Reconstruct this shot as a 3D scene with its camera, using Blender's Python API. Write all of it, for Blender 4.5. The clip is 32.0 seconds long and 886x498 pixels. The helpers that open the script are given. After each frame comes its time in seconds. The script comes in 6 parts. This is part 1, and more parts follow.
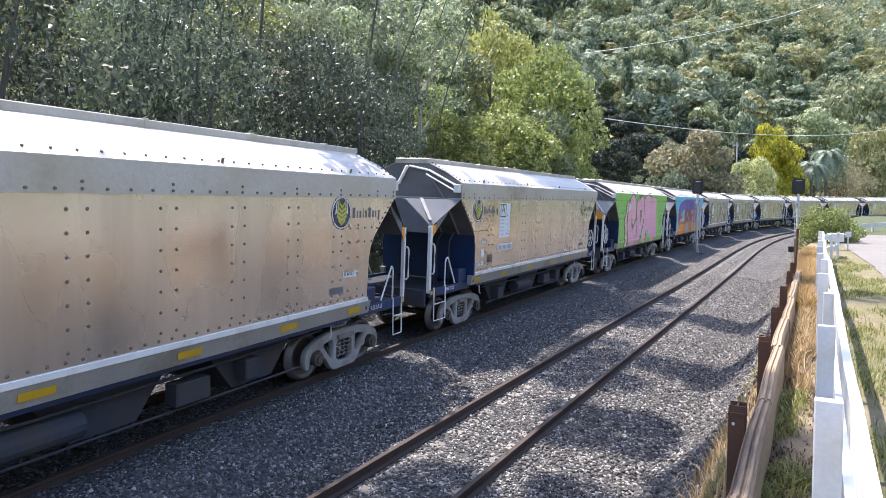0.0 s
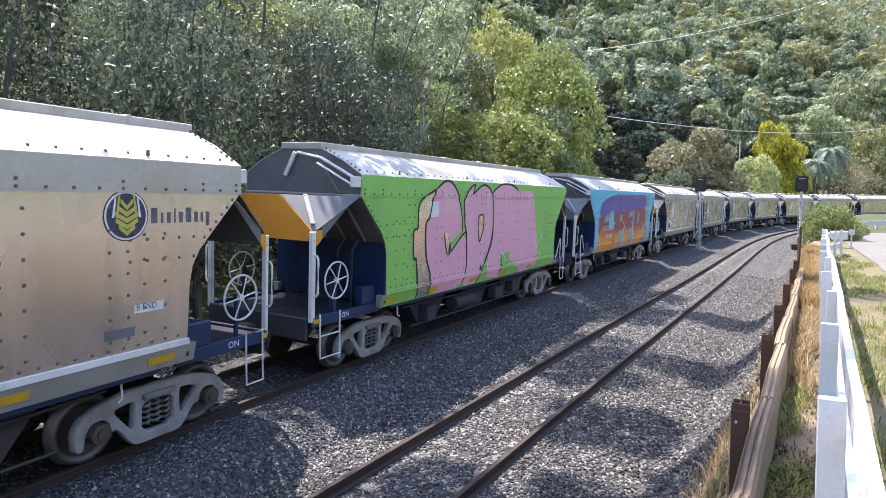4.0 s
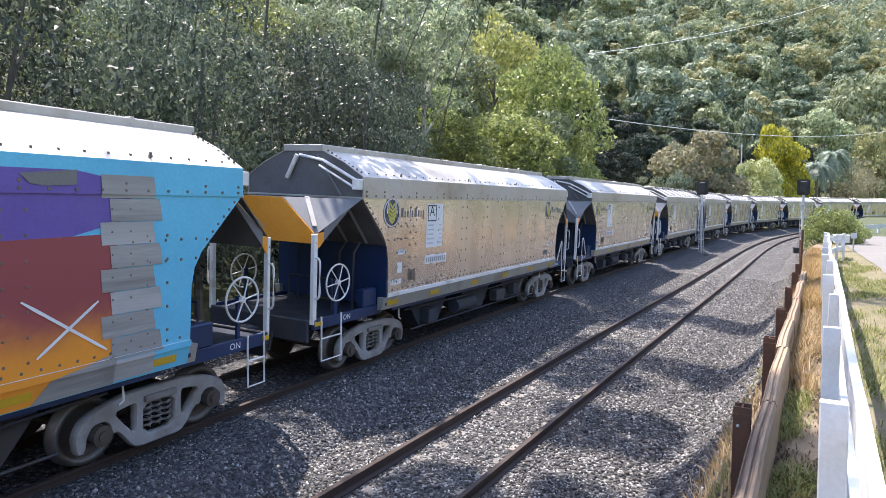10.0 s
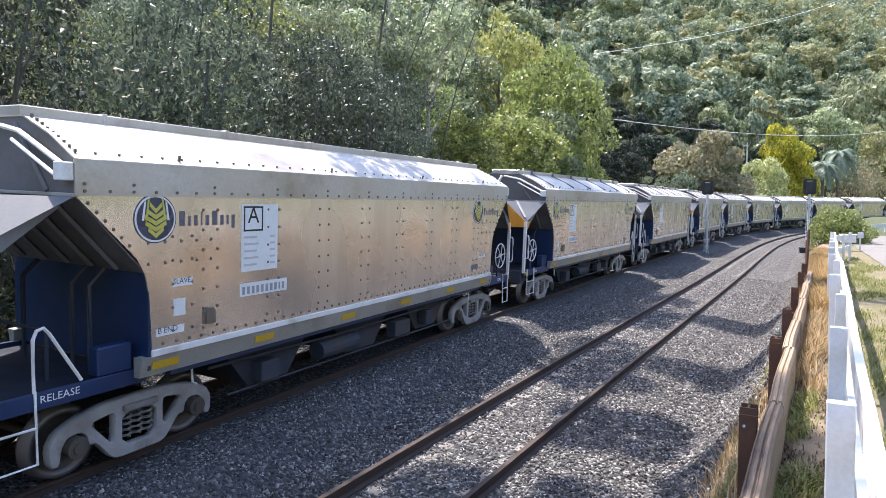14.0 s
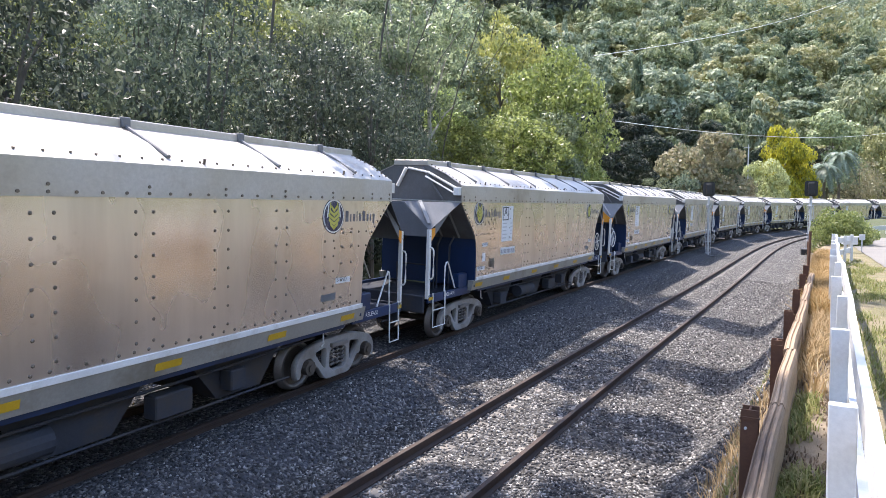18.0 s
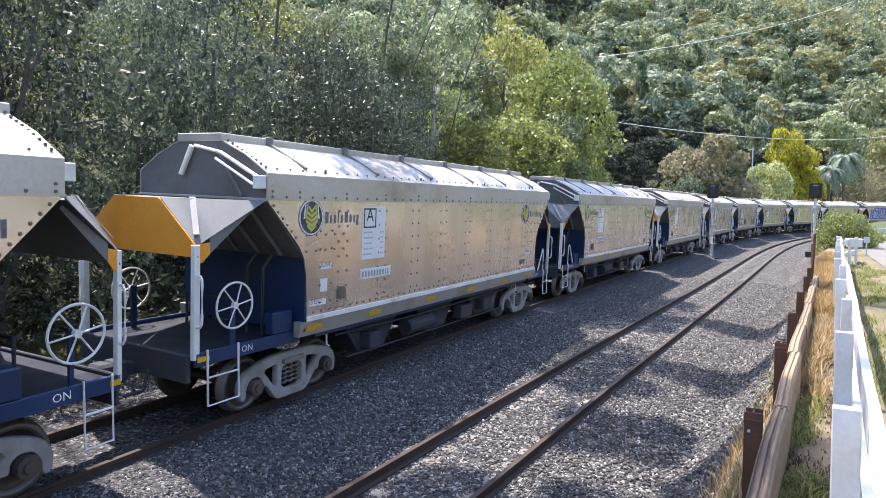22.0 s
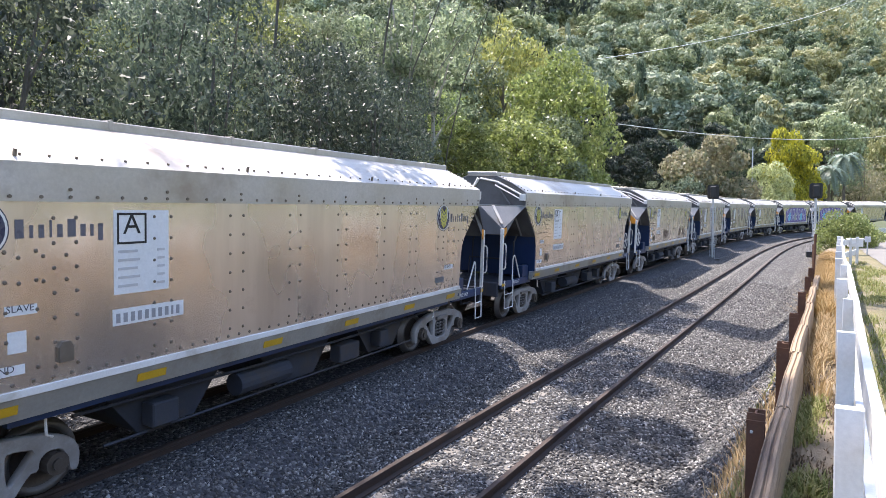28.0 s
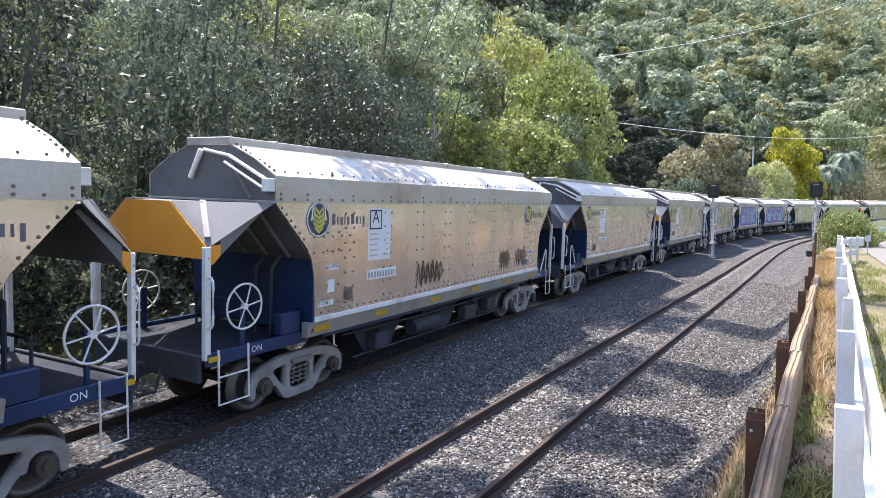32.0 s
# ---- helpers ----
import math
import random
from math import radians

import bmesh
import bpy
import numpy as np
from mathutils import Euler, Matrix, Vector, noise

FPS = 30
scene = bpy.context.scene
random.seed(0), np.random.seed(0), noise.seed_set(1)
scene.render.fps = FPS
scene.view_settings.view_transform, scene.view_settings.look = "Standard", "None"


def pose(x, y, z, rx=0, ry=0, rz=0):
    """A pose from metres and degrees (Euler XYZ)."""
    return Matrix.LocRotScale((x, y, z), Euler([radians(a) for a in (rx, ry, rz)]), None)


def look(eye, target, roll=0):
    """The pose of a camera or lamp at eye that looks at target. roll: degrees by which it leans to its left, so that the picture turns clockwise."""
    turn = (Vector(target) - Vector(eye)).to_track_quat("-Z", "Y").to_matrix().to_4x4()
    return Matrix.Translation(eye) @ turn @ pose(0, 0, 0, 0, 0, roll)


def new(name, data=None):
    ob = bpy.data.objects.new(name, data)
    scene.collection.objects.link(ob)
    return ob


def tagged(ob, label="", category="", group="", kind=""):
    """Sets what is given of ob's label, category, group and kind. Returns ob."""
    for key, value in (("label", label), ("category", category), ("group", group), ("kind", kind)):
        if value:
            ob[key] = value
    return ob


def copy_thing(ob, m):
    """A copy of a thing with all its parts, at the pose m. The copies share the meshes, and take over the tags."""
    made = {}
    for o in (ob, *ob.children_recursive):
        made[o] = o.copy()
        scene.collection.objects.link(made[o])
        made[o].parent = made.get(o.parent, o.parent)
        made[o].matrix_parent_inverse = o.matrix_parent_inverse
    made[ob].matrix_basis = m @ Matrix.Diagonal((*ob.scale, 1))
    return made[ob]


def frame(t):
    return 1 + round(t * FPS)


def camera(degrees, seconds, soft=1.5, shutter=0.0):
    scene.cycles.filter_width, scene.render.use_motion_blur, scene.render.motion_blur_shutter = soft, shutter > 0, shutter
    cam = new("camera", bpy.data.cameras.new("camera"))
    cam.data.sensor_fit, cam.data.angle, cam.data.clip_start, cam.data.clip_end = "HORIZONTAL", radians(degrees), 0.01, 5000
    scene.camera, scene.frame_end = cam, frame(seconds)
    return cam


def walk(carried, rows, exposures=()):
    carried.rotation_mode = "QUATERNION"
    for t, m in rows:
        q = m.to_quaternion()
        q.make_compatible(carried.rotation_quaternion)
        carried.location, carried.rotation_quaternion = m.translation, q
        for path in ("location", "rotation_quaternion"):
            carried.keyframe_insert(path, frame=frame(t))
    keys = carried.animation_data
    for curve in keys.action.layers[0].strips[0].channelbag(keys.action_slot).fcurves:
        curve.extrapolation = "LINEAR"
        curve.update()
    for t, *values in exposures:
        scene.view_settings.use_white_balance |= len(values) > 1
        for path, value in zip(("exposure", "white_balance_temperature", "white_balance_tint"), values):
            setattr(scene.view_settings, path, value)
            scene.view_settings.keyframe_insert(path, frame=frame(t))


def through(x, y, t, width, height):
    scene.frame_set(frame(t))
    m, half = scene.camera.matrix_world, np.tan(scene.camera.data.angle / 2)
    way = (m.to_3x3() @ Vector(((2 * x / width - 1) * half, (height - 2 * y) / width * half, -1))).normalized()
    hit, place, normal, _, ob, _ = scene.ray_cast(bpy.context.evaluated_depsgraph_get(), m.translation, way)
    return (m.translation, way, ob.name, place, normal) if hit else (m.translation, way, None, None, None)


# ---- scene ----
# ------------------------------------------------------------------ camera
EYE_Z = 3.196
LENS = 70.0
# seconds, yaw to the left, tilt down, roll (degrees): one standing, hand-held camera
SWAY = [(0, -0.66, 3.98, -0.13), (0.5, -0.66, 3.97, -0.14), (1, -0.65, 3.95, -0.18), (1.5, -0.61, 3.95, -0.19),
        (2, -0.56, 3.97, -0.21), (2.5, -0.52, 4.02, -0.21), (3, -0.48, 4.07, -0.22), (3.5, -0.47, 4.10, -0.22),
        (5.5, -0.33, 4.25, -0.13), (6, -0.35, 4.24, -0.13), (6.5, -0.39, 4.22, -0.13), (7, -0.43, 4.17, -0.15),
        (7.5, -0.44, 4.11, -0.16), (8, -0.42, 4.05, -0.14), (8.5, -0.39, 4.00, -0.09), (9, -0.36, 3.96, -0.04),
        (9.5, -0.33, 3.92, -0.05), (10, -0.31, 3.91, -0.09), (10.5, -0.27, 3.90, -0.14), (11, -0.23, 3.93, -0.16),
        (11.5, -0.17, 3.96, -0.22), (12, -0.12, 3.98, -0.28), (12.5, -0.06, 3.96, -0.31), (13, -0.00, 3.92, -0.29),
        (13.5, 0.06, 3.88, -0.27), (14, 0.12, 3.85, -0.26), (14.5, 0.15, 3.85, -0.27), (16.5, 0.19, 3.72, -0.22),
        (17, 0.19, 3.71, -0.21), (17.5, 0.20, 3.71, -0.20), (18, 0.22, 3.71, -0.22), (18.5, 0.25, 3.71, -0.22),
        (19, 0.29, 3.73, -0.21), (19.5, 0.33, 3.75, -0.18), (20, 0.36, 3.76, -0.15), (20.5, 0.41, 3.75, -0.11),
        (21, 0.45, 3.72, -0.07), (21.5, 0.49, 3.67, -0.03), (22, 0.51, 3.61, -0.02), (22.5, 0.52, 3.54, -0.03),
        (23, 0.53, 3.49, -0.06), (23.5, 0.54, 3.46, -0.10), (24, 0.55, 3.45, -0.15), (24.5, 0.57, 3.45, -0.21),
        (25, 0.57, 3.45, -0.26), (25.5, 0.57, 3.45, -0.29), (27.5, 0.55, 3.37, -0.42), (28, 0.57, 3.37, -0.44),
        (28.5, 0.61, 3.36, -0.48), (29, 0.64, 3.36, -0.52), (29.5, 0.64, 3.36, -0.53), (30, 0.62, 3.37, -0.52),
        (30.5, 0.60, 3.40, -0.49), (31, 0.58, 3.44, -0.45), (31.5, 0.57, 3.47, -0.40), (32, 0.58, 3.49, -0.37)]
cam = camera(LENS, 32.0, soft=0.7)
walk(cam, [(t, pose(0, 0, EYE_Z, 90 - tilt, 0, yaw) @ pose(0, 0, 0, 0, 0, roll)) for t, yaw, tilt, roll in SWAY],
     exposures=[(0, 1.84, 6700, 17), (32, 1.84, 6700, 17)])

# ------------------------------------------------------------------ sky, sun
SUN_AZ, SUN_EL = -38.0, 69.0          # degrees from the +y axis (left is negative), above the horizon
world = bpy.data.worlds.new("sky")
scene.world = world
world.use_nodes = True
sky = world.node_tree.nodes.new("ShaderNodeTexSky")
sky.sky_type, sky.sun_disc = "NISHITA", False
sky.sun_elevation, sky.sun_rotation = radians(SUN_EL), radians(SUN_AZ)
background = world.node_tree.nodes["Background"]
background.inputs["Strength"].default_value = 0.15
world.node_tree.links.new(sky.outputs[0], background.inputs["Color"])
sun = new("sun", bpy.data.lights.new("sun", "SUN"))
sun.data.energy, sun.data.angle, sun.data.color = 3.15, radians(0.55), (1.0, 0.965, 0.9)
sun_way = Vector((math.sin(radians(SUN_AZ)) * math.cos(radians(SUN_EL)), math.cos(radians(SUN_AZ)) * math.cos(radians(SUN_EL)), math.sin(radians(SUN_EL))))
sun.matrix_world = look(sun_way * 300, (0, 0, 0))

# ------------------------------------------------------------------ the two railway lines in plan
NODES = np.array([-14, 0, 14, 28, 42, 56, 70, 90, 120, 150, 185, 215.0])
MAIN_BEND = np.array([0.00148, 0.00271, 0.00409, 0.00104, 0.00034, 0.00086, 0.00249, 0.00723, 0.00679, 0.00473, 0.004, 0.0])
NEAR_BEND = np.array([0.0081, 0.00484, 0.00145, -0.00044, -0.00074, 0.00128, 0.00343, 0.00511, 0.00651, 0.0065, 0.005, 0.0])
CANT = 0.045                           # both lines lean into the curve
NEAR_Z = -0.50                         # the loop line lies half a metre lower


class Line:
    """A railway centreline: places and headings by distance s."""

    def __init__(self, bends, heading, x0, low, high):
        self.s = np.arange(low, high + 0.25, 0.5)
        k = np.interp(self.s, NODES, bends)
        k[self.s < -20] = 0
        i0 = int(round(-low / 0.5))
        phi = np.concatenate([[0], np.cumsum((k[1:] + k[:-1]) * 0.25)])
        self.phi = phi - phi[i0] + heading
        sx, sy = np.sin(self.phi), np.cos(self.phi)
        x = np.concatenate([[0], np.cumsum((sx[1:] + sx[:-1]) * 0.25)])
        y = np.concatenate([[0], np.cumsum((sy[1:] + sy[:-1]) * 0.25)])
        self.x, self.y = x - x[i0] + x0, y - y[i0]

    def at(self, s, lat=0.0, up=0.0, level=0.0):
        """The world place at s, lat metres to the right and up metres over the rail plane."""
        x, y, phi = (float(np.interp(s, self.s, a)) for a in (self.x, self.y, self.phi))
        la, z = lat + up * CANT, up - lat * CANT + level
        return Vector((x + la * math.cos(phi), y - la * math.sin(phi), z))

    def heading(self, s):
        return float(np.interp(s, self.s, self.phi))

    def offset(self, px, py):
        """Signed distance of places to the right of the line, and s, by the nearest sample."""
        best = np.full(px.shape, 1e9)
        lat = np.zeros(px.shape)
        at_s = np.zeros(px.shape)
        for i in range(0, len(self.s), 4):
            dx, dy = px - self.x[i], py - self.y[i]
            q = dx * dx + dy * dy
            m = q < best
            best[m] = q[m]
            side = (dx * math.cos(self.phi[i]) - dy * math.sin(self.phi[i]))
            lat[m] = np.where(side > 0, 1, -1)[m] * np.sqrt(q)[m]
            near = np.abs(dx * math.sin(self.phi[i]) + dy * math.cos(self.phi[i])) < 2.5
            lat[m & near] = side[m & near]
            at_s[m] = self.s[i]
        return lat, at_s


MAIN = Line(MAIN_BEND, 0.43907, -9.057, -240, 400)
NEAR = Line(NEAR_BEND, 0.49702, -5.094, -60, 230)
FENCE_AZ = radians(31.2)
FENCE_DIR = Vector((math.sin(FENCE_AZ), math.cos(FENCE_AZ), 0))
FENCE_RIGHT = Vector((math.cos(FENCE_AZ), -math.sin(FENCE_AZ), 0))
ROAD_Z = 1.37


def smooth(a, b, v):
    t = np.clip((v - a) / (b - a), 0, 1)
    return t * t * (3 - 2 * t)


def waves(x, y, seed, size):
    """A cheap smooth field of hills and hollows between -1 and 1."""
    out = np.zeros(np.shape(x))
    rng = np.random.RandomState(seed)
    for i in range(6):
        a, f = rng.rand() * 6.283, (0.6 + rng.rand()) / size
        out += np.sin((x * math.cos(a) + y * math.sin(a)) * f * 6.283 + rng.rand() * 6.283)
    return out / 4


def land(px, py):
    """Height of the ground."""
    px, py = np.asarray(px, float), np.asarray(py, float)
    u, s = MAIN.offset(px, py)
    u2, s2 = NEAR.offset(px, py)
    w = px * FENCE_RIGHT.x + py * FENCE_RIGHT.y
    a, b = u2 - 2.0, -0.55 - w
    bank = np.where(b > 0, np.clip(a, 0, None) / np.clip(np.clip(a, 0, None) + np.clip(b, 0, None), 0.05, None), 1.0)
    bank = np.where(b > 0, bank ** 3.0, 1.0)
    near_edge = smooth(-0.2, 1.0, a)
    right = -0.95 + (ROAD_Z + 0.95) * np.clip(np.where(b > 0, bank * 0.86, 0.86 + 0.14 * smooth(-0.05, 0.4, -b)) , 0, 1) * np.where(b > 0, 1, near_edge)
    d = np.clip(-u - 3.6, 0, None)
    garden = smooth(75, 120, s)                          # gentler ground round the houses beyond the curve
    steep = (0.40 * d + 0.14 * np.clip(d - 45, 0, None)) * (1 - garden) + garden * (0.13 * np.clip(d, 0, 34) + 0.62 * np.clip(d - 34, 0, None))
    hill = steep - 0.1 * garden * np.clip(d - 90, 0, None) - 0.2 * np.clip(d - 420, 0, None)
    hill += waves(px, py, 3, 60) * 4 * smooth(15, 60, d) + waves(px, py, 5, 9) * 0.35 * smooth(1, 8, d)
    left = -0.95 + hill
    z = np.where(u < -1.0, left, np.where(u2 > 0, right, -0.95))
    far_right = smooth(22, 190, w) * 64 * smooth(10, 60, u2)      # unseen valley flank, added to darken reflections in the wagon sides
    along = px * FENCE_DIR.x + py * FENCE_DIR.y
    # unseen rise behind the camera, added for the same reflections
    behind = smooth(30, 200, -along) * 45 * smooth(12, 60, u2)
    return z + np.where(u2 > 0, np.maximum(far_right, behind), 0)


# ------------------------------------------------------------------ materials
def nodes_of(name):
    m = bpy.data.materials.new(name)
    m.use_nodes = True
    t = m.node_tree
    return m, t, t.nodes["Principled BSDF"]


def mix_colour(t, fac, a, b):
    n = t.nodes.new("ShaderNodeMix")
    n.data_type = "RGBA"
    for socket, v in ((n.inputs[0], fac), (n.inputs[6], a), (n.inputs[7], b)):
        if isinstance(v, (tuple, list)):
            socket.default_value = (*v[:3], 1)
        elif isinstance(v, float):
            socket.default_value = v
        else:
            t.links.new(v, socket)
    return n.outputs[2]


def noise_of(t, vec, scale, detail=4.0, rough=0.6, ramp=(0.35, 0.65)):
    n = t.nodes.new("ShaderNodeTexNoise")
    n.inputs["Scale"].default_value, n.inputs["Detail"].default_value, n.inputs["Roughness"].default_value = scale, detail, rough
    t.links.new(vec, n.inputs["Vector"])
    r = t.nodes.new("ShaderNodeMapRange")
    r.inputs[1].default_value, r.inputs[2].default_value = ramp
    t.links.new(n.outputs[0], r.inputs[0])
    return r.outputs[0], n.outputs[0]


def coords(t, kind="Object", stretch=(1, 1, 1)):
    c = t.nodes.new("ShaderNodeTexCoord")
    m = t.nodes.new("ShaderNodeMapping")
    m.inputs["Scale"].default_value = stretch
    t.links.new(c.outputs[kind], m.inputs[0])
    return m.outputs[0]


def bumped(t, bsdf, height, strength, distance=0.02):
    b = t.nodes.new("ShaderNodeBump")
    b.inputs["Strength"].default_value, b.inputs["Distance"].default_value = strength, distance
    t.links.new(height, b.inputs["Height"])
    t.links.new(b.outputs[0], bsdf.inputs["Normal"])


def surface(name, a, b, scale=3.0, rough=0.7, metal=0.0, grain=30.0, bump=0.2, stretch=(1, 1, 1), stain=None, stain_scale=0.8, vary=0.0, spread=0.1, dist=0.01):
    """A material with patches of two colours, fine grain, bump and, where given, stains."""
    m, t, p = nodes_of(name)
    vec = coords(t, "Object", stretch)
    big, _ = noise_of(t, vec, scale)
    fine, raw = noise_of(t, vec, grain, 6.0, 0.7)
    col = mix_colour(t, big, a, b)
    dark = tuple(c * 0.72 for c in a)
    mul = t.nodes.new("ShaderNodeMath")
    mul.operation = "MULTIPLY"
    mul.inputs[1].default_value = 0.35
    t.links.new(fine, mul.inputs[0])
    col = mix_colour(t, mul.outputs[0], col, dark)
    if stain:
        st, _ = noise_of(t, vec, stain_scale, 5.0, 0.65, (0.52, 0.7))
        col = mix_colour(t, st, col, stain)
    if vary:
        info = t.nodes.new("ShaderNodeObjectInfo")
        hsv = t.nodes.new("ShaderNodeHueSaturation")
        rng = t.nodes.new("ShaderNodeMapRange")
        rng.inputs[3].default_value, rng.inputs[4].default_value = 1 - vary, 1 + vary
        t.links.new(info.outputs["Random"], rng.inputs[0])
        t.links.new(rng.outputs[0], hsv.inputs["Value"])
        t.links.new(col, hsv.inputs["Color"])
        col = hsv.outputs[0]
    t.links.new(col, p.inputs["Base Color"])
    ro = t.nodes.new("ShaderNodeMapRange")
    ro.inputs[3].default_value, ro.inputs[4].default_value = max(0.02, rough - spread), min(1, rough + spread)
    t.links.new(big, ro.inputs[0])
    t.links.new(ro.outputs[0], p.inputs["Roughness"])
    p.inputs["Metallic"].default_value = metal
    if bump:
        bumped(t, p, raw, bump, dist)
    return m


def ballast_material(name, dark, mid, light):
    """Crushed stone: a colour for each stone."""
    m, t, p = nodes_of(name)
    vec = coords(t)
    v = t.nodes.new("ShaderNodeTexVoronoi")
    v.inputs["Scale"].default_value = 22
    t.links.new(vec, v.inputs["Vector"])
    sep = t.nodes.new("ShaderNodeSeparateColor")
    t.links.new(v.outputs["Color"], sep.inputs[0])
    col = mix_colour(t, sep.outputs[0], dark, mid)
    r = t.nodes.new("ShaderNodeMapRange")
    r.inputs[1].default_value, r.inputs[2].default_value = 0.72, 1.0
    t.links.new(sep.outputs[1], r.inputs[0])
    col = mix_colour(t, r.outputs[0], col, light)
    big, _ = noise_of(t, vec, 0.5, 3.0)
    f = t.nodes.new("ShaderNodeMath")
    f.operation = "MULTIPLY"
    f.inputs[1].default_value = 0.35
    t.links.new(big, f.inputs[0])
    col = mix_colour(t, f.outputs[0], col, (0.085, 0.078, 0.07))
    t.links.new(col, p.inputs["Base Color"])
    p.inputs["Roughness"].default_value = 0.9
    p.inputs["Specular IOR Level"].default_value = 0.15
    bumped(t, p, v.outputs["Distance"], 1.0, -0.05)
    return m


def island_material(name, colours, rough, spec=0.3):
    """A colour of its own for each loose piece of a mesh (stones, leaves, blades)."""
    m, t, p = nodes_of(name)
    g = t.nodes.new("ShaderNodeNewGeometry")
    ramp = t.nodes.new("ShaderNodeValToRGB")
    el = ramp.color_ramp.elements
    for i, c in enumerate(colours):
        e = el[i] if i < 2 else el.new(1.0)
        e.color = (*c, 1)
    for i, e in enumerate(el):
        e.position = i / (len(colours) - 1)
    t.links.new(g.outputs["Random Per Island"], ramp.inputs[0])
    t.links.new(ramp.outputs[0], p.inputs["Base Color"])
    p.inputs["Roughness"].default_value = rough
    p.inputs["Specular IOR Level"].default_value = spec
    return m, t, p, ramp


def leaf_material(name, colours, shine=0.45, through=0.35, vary=True):
    """Leaves that let some light through, a little different on each tree."""
    m, t, p, ramp = island_material(name, colours, shine, 0.5)
    info = t.nodes.new("ShaderNodeObjectInfo")
    hsv = t.nodes.new("ShaderNodeHueSaturation")
    for k, (lo, hi) in (("Hue", (0.49, 0.515) if vary else (0.5, 0.5)), ("Value", (0.7, 1.3) if vary else (1.0, 1.0))):
        r = t.nodes.new("ShaderNodeMapRange")
        r.inputs[3].default_value, r.inputs[4].default_value = lo, hi
        t.links.new(info.outputs["Random"], r.inputs[0])
        t.links.new(r.outputs[0], hsv.inputs[k])
    t.links.new(ramp.outputs[0], hsv.inputs["Color"])
    t.links.new(hsv.outputs[0], p.inputs["Base Color"])
    tr = t.nodes.new("ShaderNodeBsdfTranslucent")
    t.links.new(hsv.outputs[0], tr.inputs["Color"])
    mix = t.nodes.new("ShaderNodeMixShader")
    mix.inputs[0].default_value = through
    t.links.new(p.outputs[0], mix.inputs[1])
    t.links.new(tr.outputs[0], mix.inputs[2])
    t.links.new(mix.outputs[0], t.nodes["Material Output"].inputs["Surface"])
    return m


BALLAST = ballast_material("ballast", (0.025, 0.025, 0.027), (0.105, 0.103, 0.1), (0.42, 0.405, 0.38))
STONE, _, _, _ = island_material("ballast_stone", [(0.03, 0.03, 0.033), (0.065, 0.064, 0.065), (0.11, 0.108, 0.106), (0.2, 0.193, 0.186), (0.07, 0.062, 0.055), (0.46, 0.445, 0.42)], 0.85, 0.2)
# main line stone: grime and the train's shade both put into the colour
BALLAST_SHADED = ballast_material("ballast_shaded", (0.03, 0.032, 0.038), (0.1, 0.102, 0.11), (0.26, 0.255, 0.25))
EARTH = surface("forest_floor", (0.05, 0.06, 0.025), (0.075, 0.09, 0.035), 0.7, 0.95, 0, 8, 0.6, stain=(0.05, 0.075, 0.025), stain_scale=0.3, dist=0.05)
STEEL = surface("rail_side", (0.042, 0.03, 0.026), (0.07, 0.047, 0.037), 6, 0.75, 0.2, 60, 0.3)
RAIL_TOP = surface("rail_head", (0.34, 0.33, 0.33), (0.42, 0.41, 0.4), 3, 0.32, 0.9, 50, 0.05, stretch=(1, 1, 1))
SLEEPER = surface("sleeper_concrete", (0.17, 0.155, 0.138), (0.25, 0.228, 0.2), 3, 0.9, 0, 40, 0.3, stain=(0.12, 0.095, 0.075), vary=0.2)
def sheet_metal():
    """Bare aluminium sheet: soft dents between the rivet lines, rain streaks and dull patches."""
    m, t, p = nodes_of("aluminium_sheet")
    vec = coords(t)
    streak, _ = noise_of(t, coords(t, "Object", (2.2, 1, 0.22)), 1.1, 5.0, 0.6, (0.3, 0.72))
    patch, dent = noise_of(t, coords(t, "Object", (0.9, 1, 0.6)), 1.0, 2.0, 0.45)
    grime, _ = noise_of(t, vec, 3.2, 6.0, 0.7, (0.58, 0.8))
    fine, raw = noise_of(t, vec, 45, 4.0, 0.6)
    col = mix_colour(t, streak, (0.62, 0.55, 0.485), (0.77, 0.695, 0.625))
    low = t.nodes.new("ShaderNodeMath")
    low.operation = "MULTIPLY"
    low.inputs[1].default_value = 0.45
    t.links.new(grime, low.inputs[0])
    col = mix_colour(t, low.outputs[0], col, (0.4, 0.32, 0.25))
    t.links.new(col, p.inputs["Base Color"])
    ro = t.nodes.new("ShaderNodeMapRange")
    ro.inputs[3].default_value, ro.inputs[4].default_value = 0.18, 0.33
    t.links.new(patch, ro.inputs[0])
    t.links.new(ro.outputs[0], p.inputs["Roughness"])
    p.inputs["Metallic"].default_value = 0.85
    p.inputs["Coat Weight"].default_value, p.inputs["Coat Roughness"].default_value = 0.3, 0.22
    big = t.nodes.new("ShaderNodeBump")
    big.inputs["Strength"].default_value, big.inputs["Distance"].default_value = 0.5, 0.05
    t.links.new(dent, big.inputs["Height"])
    small = t.nodes.new("ShaderNodeBump")
    small.inputs["Strength"].default_value, small.inputs["Distance"].default_value = 0.06, 0.004
    t.links.new(raw, small.inputs["Height"])
    t.links.new(big.outputs[0], small.inputs["Normal"])
    t.links.new(small.outputs[0], p.inputs["Normal"])
    return m


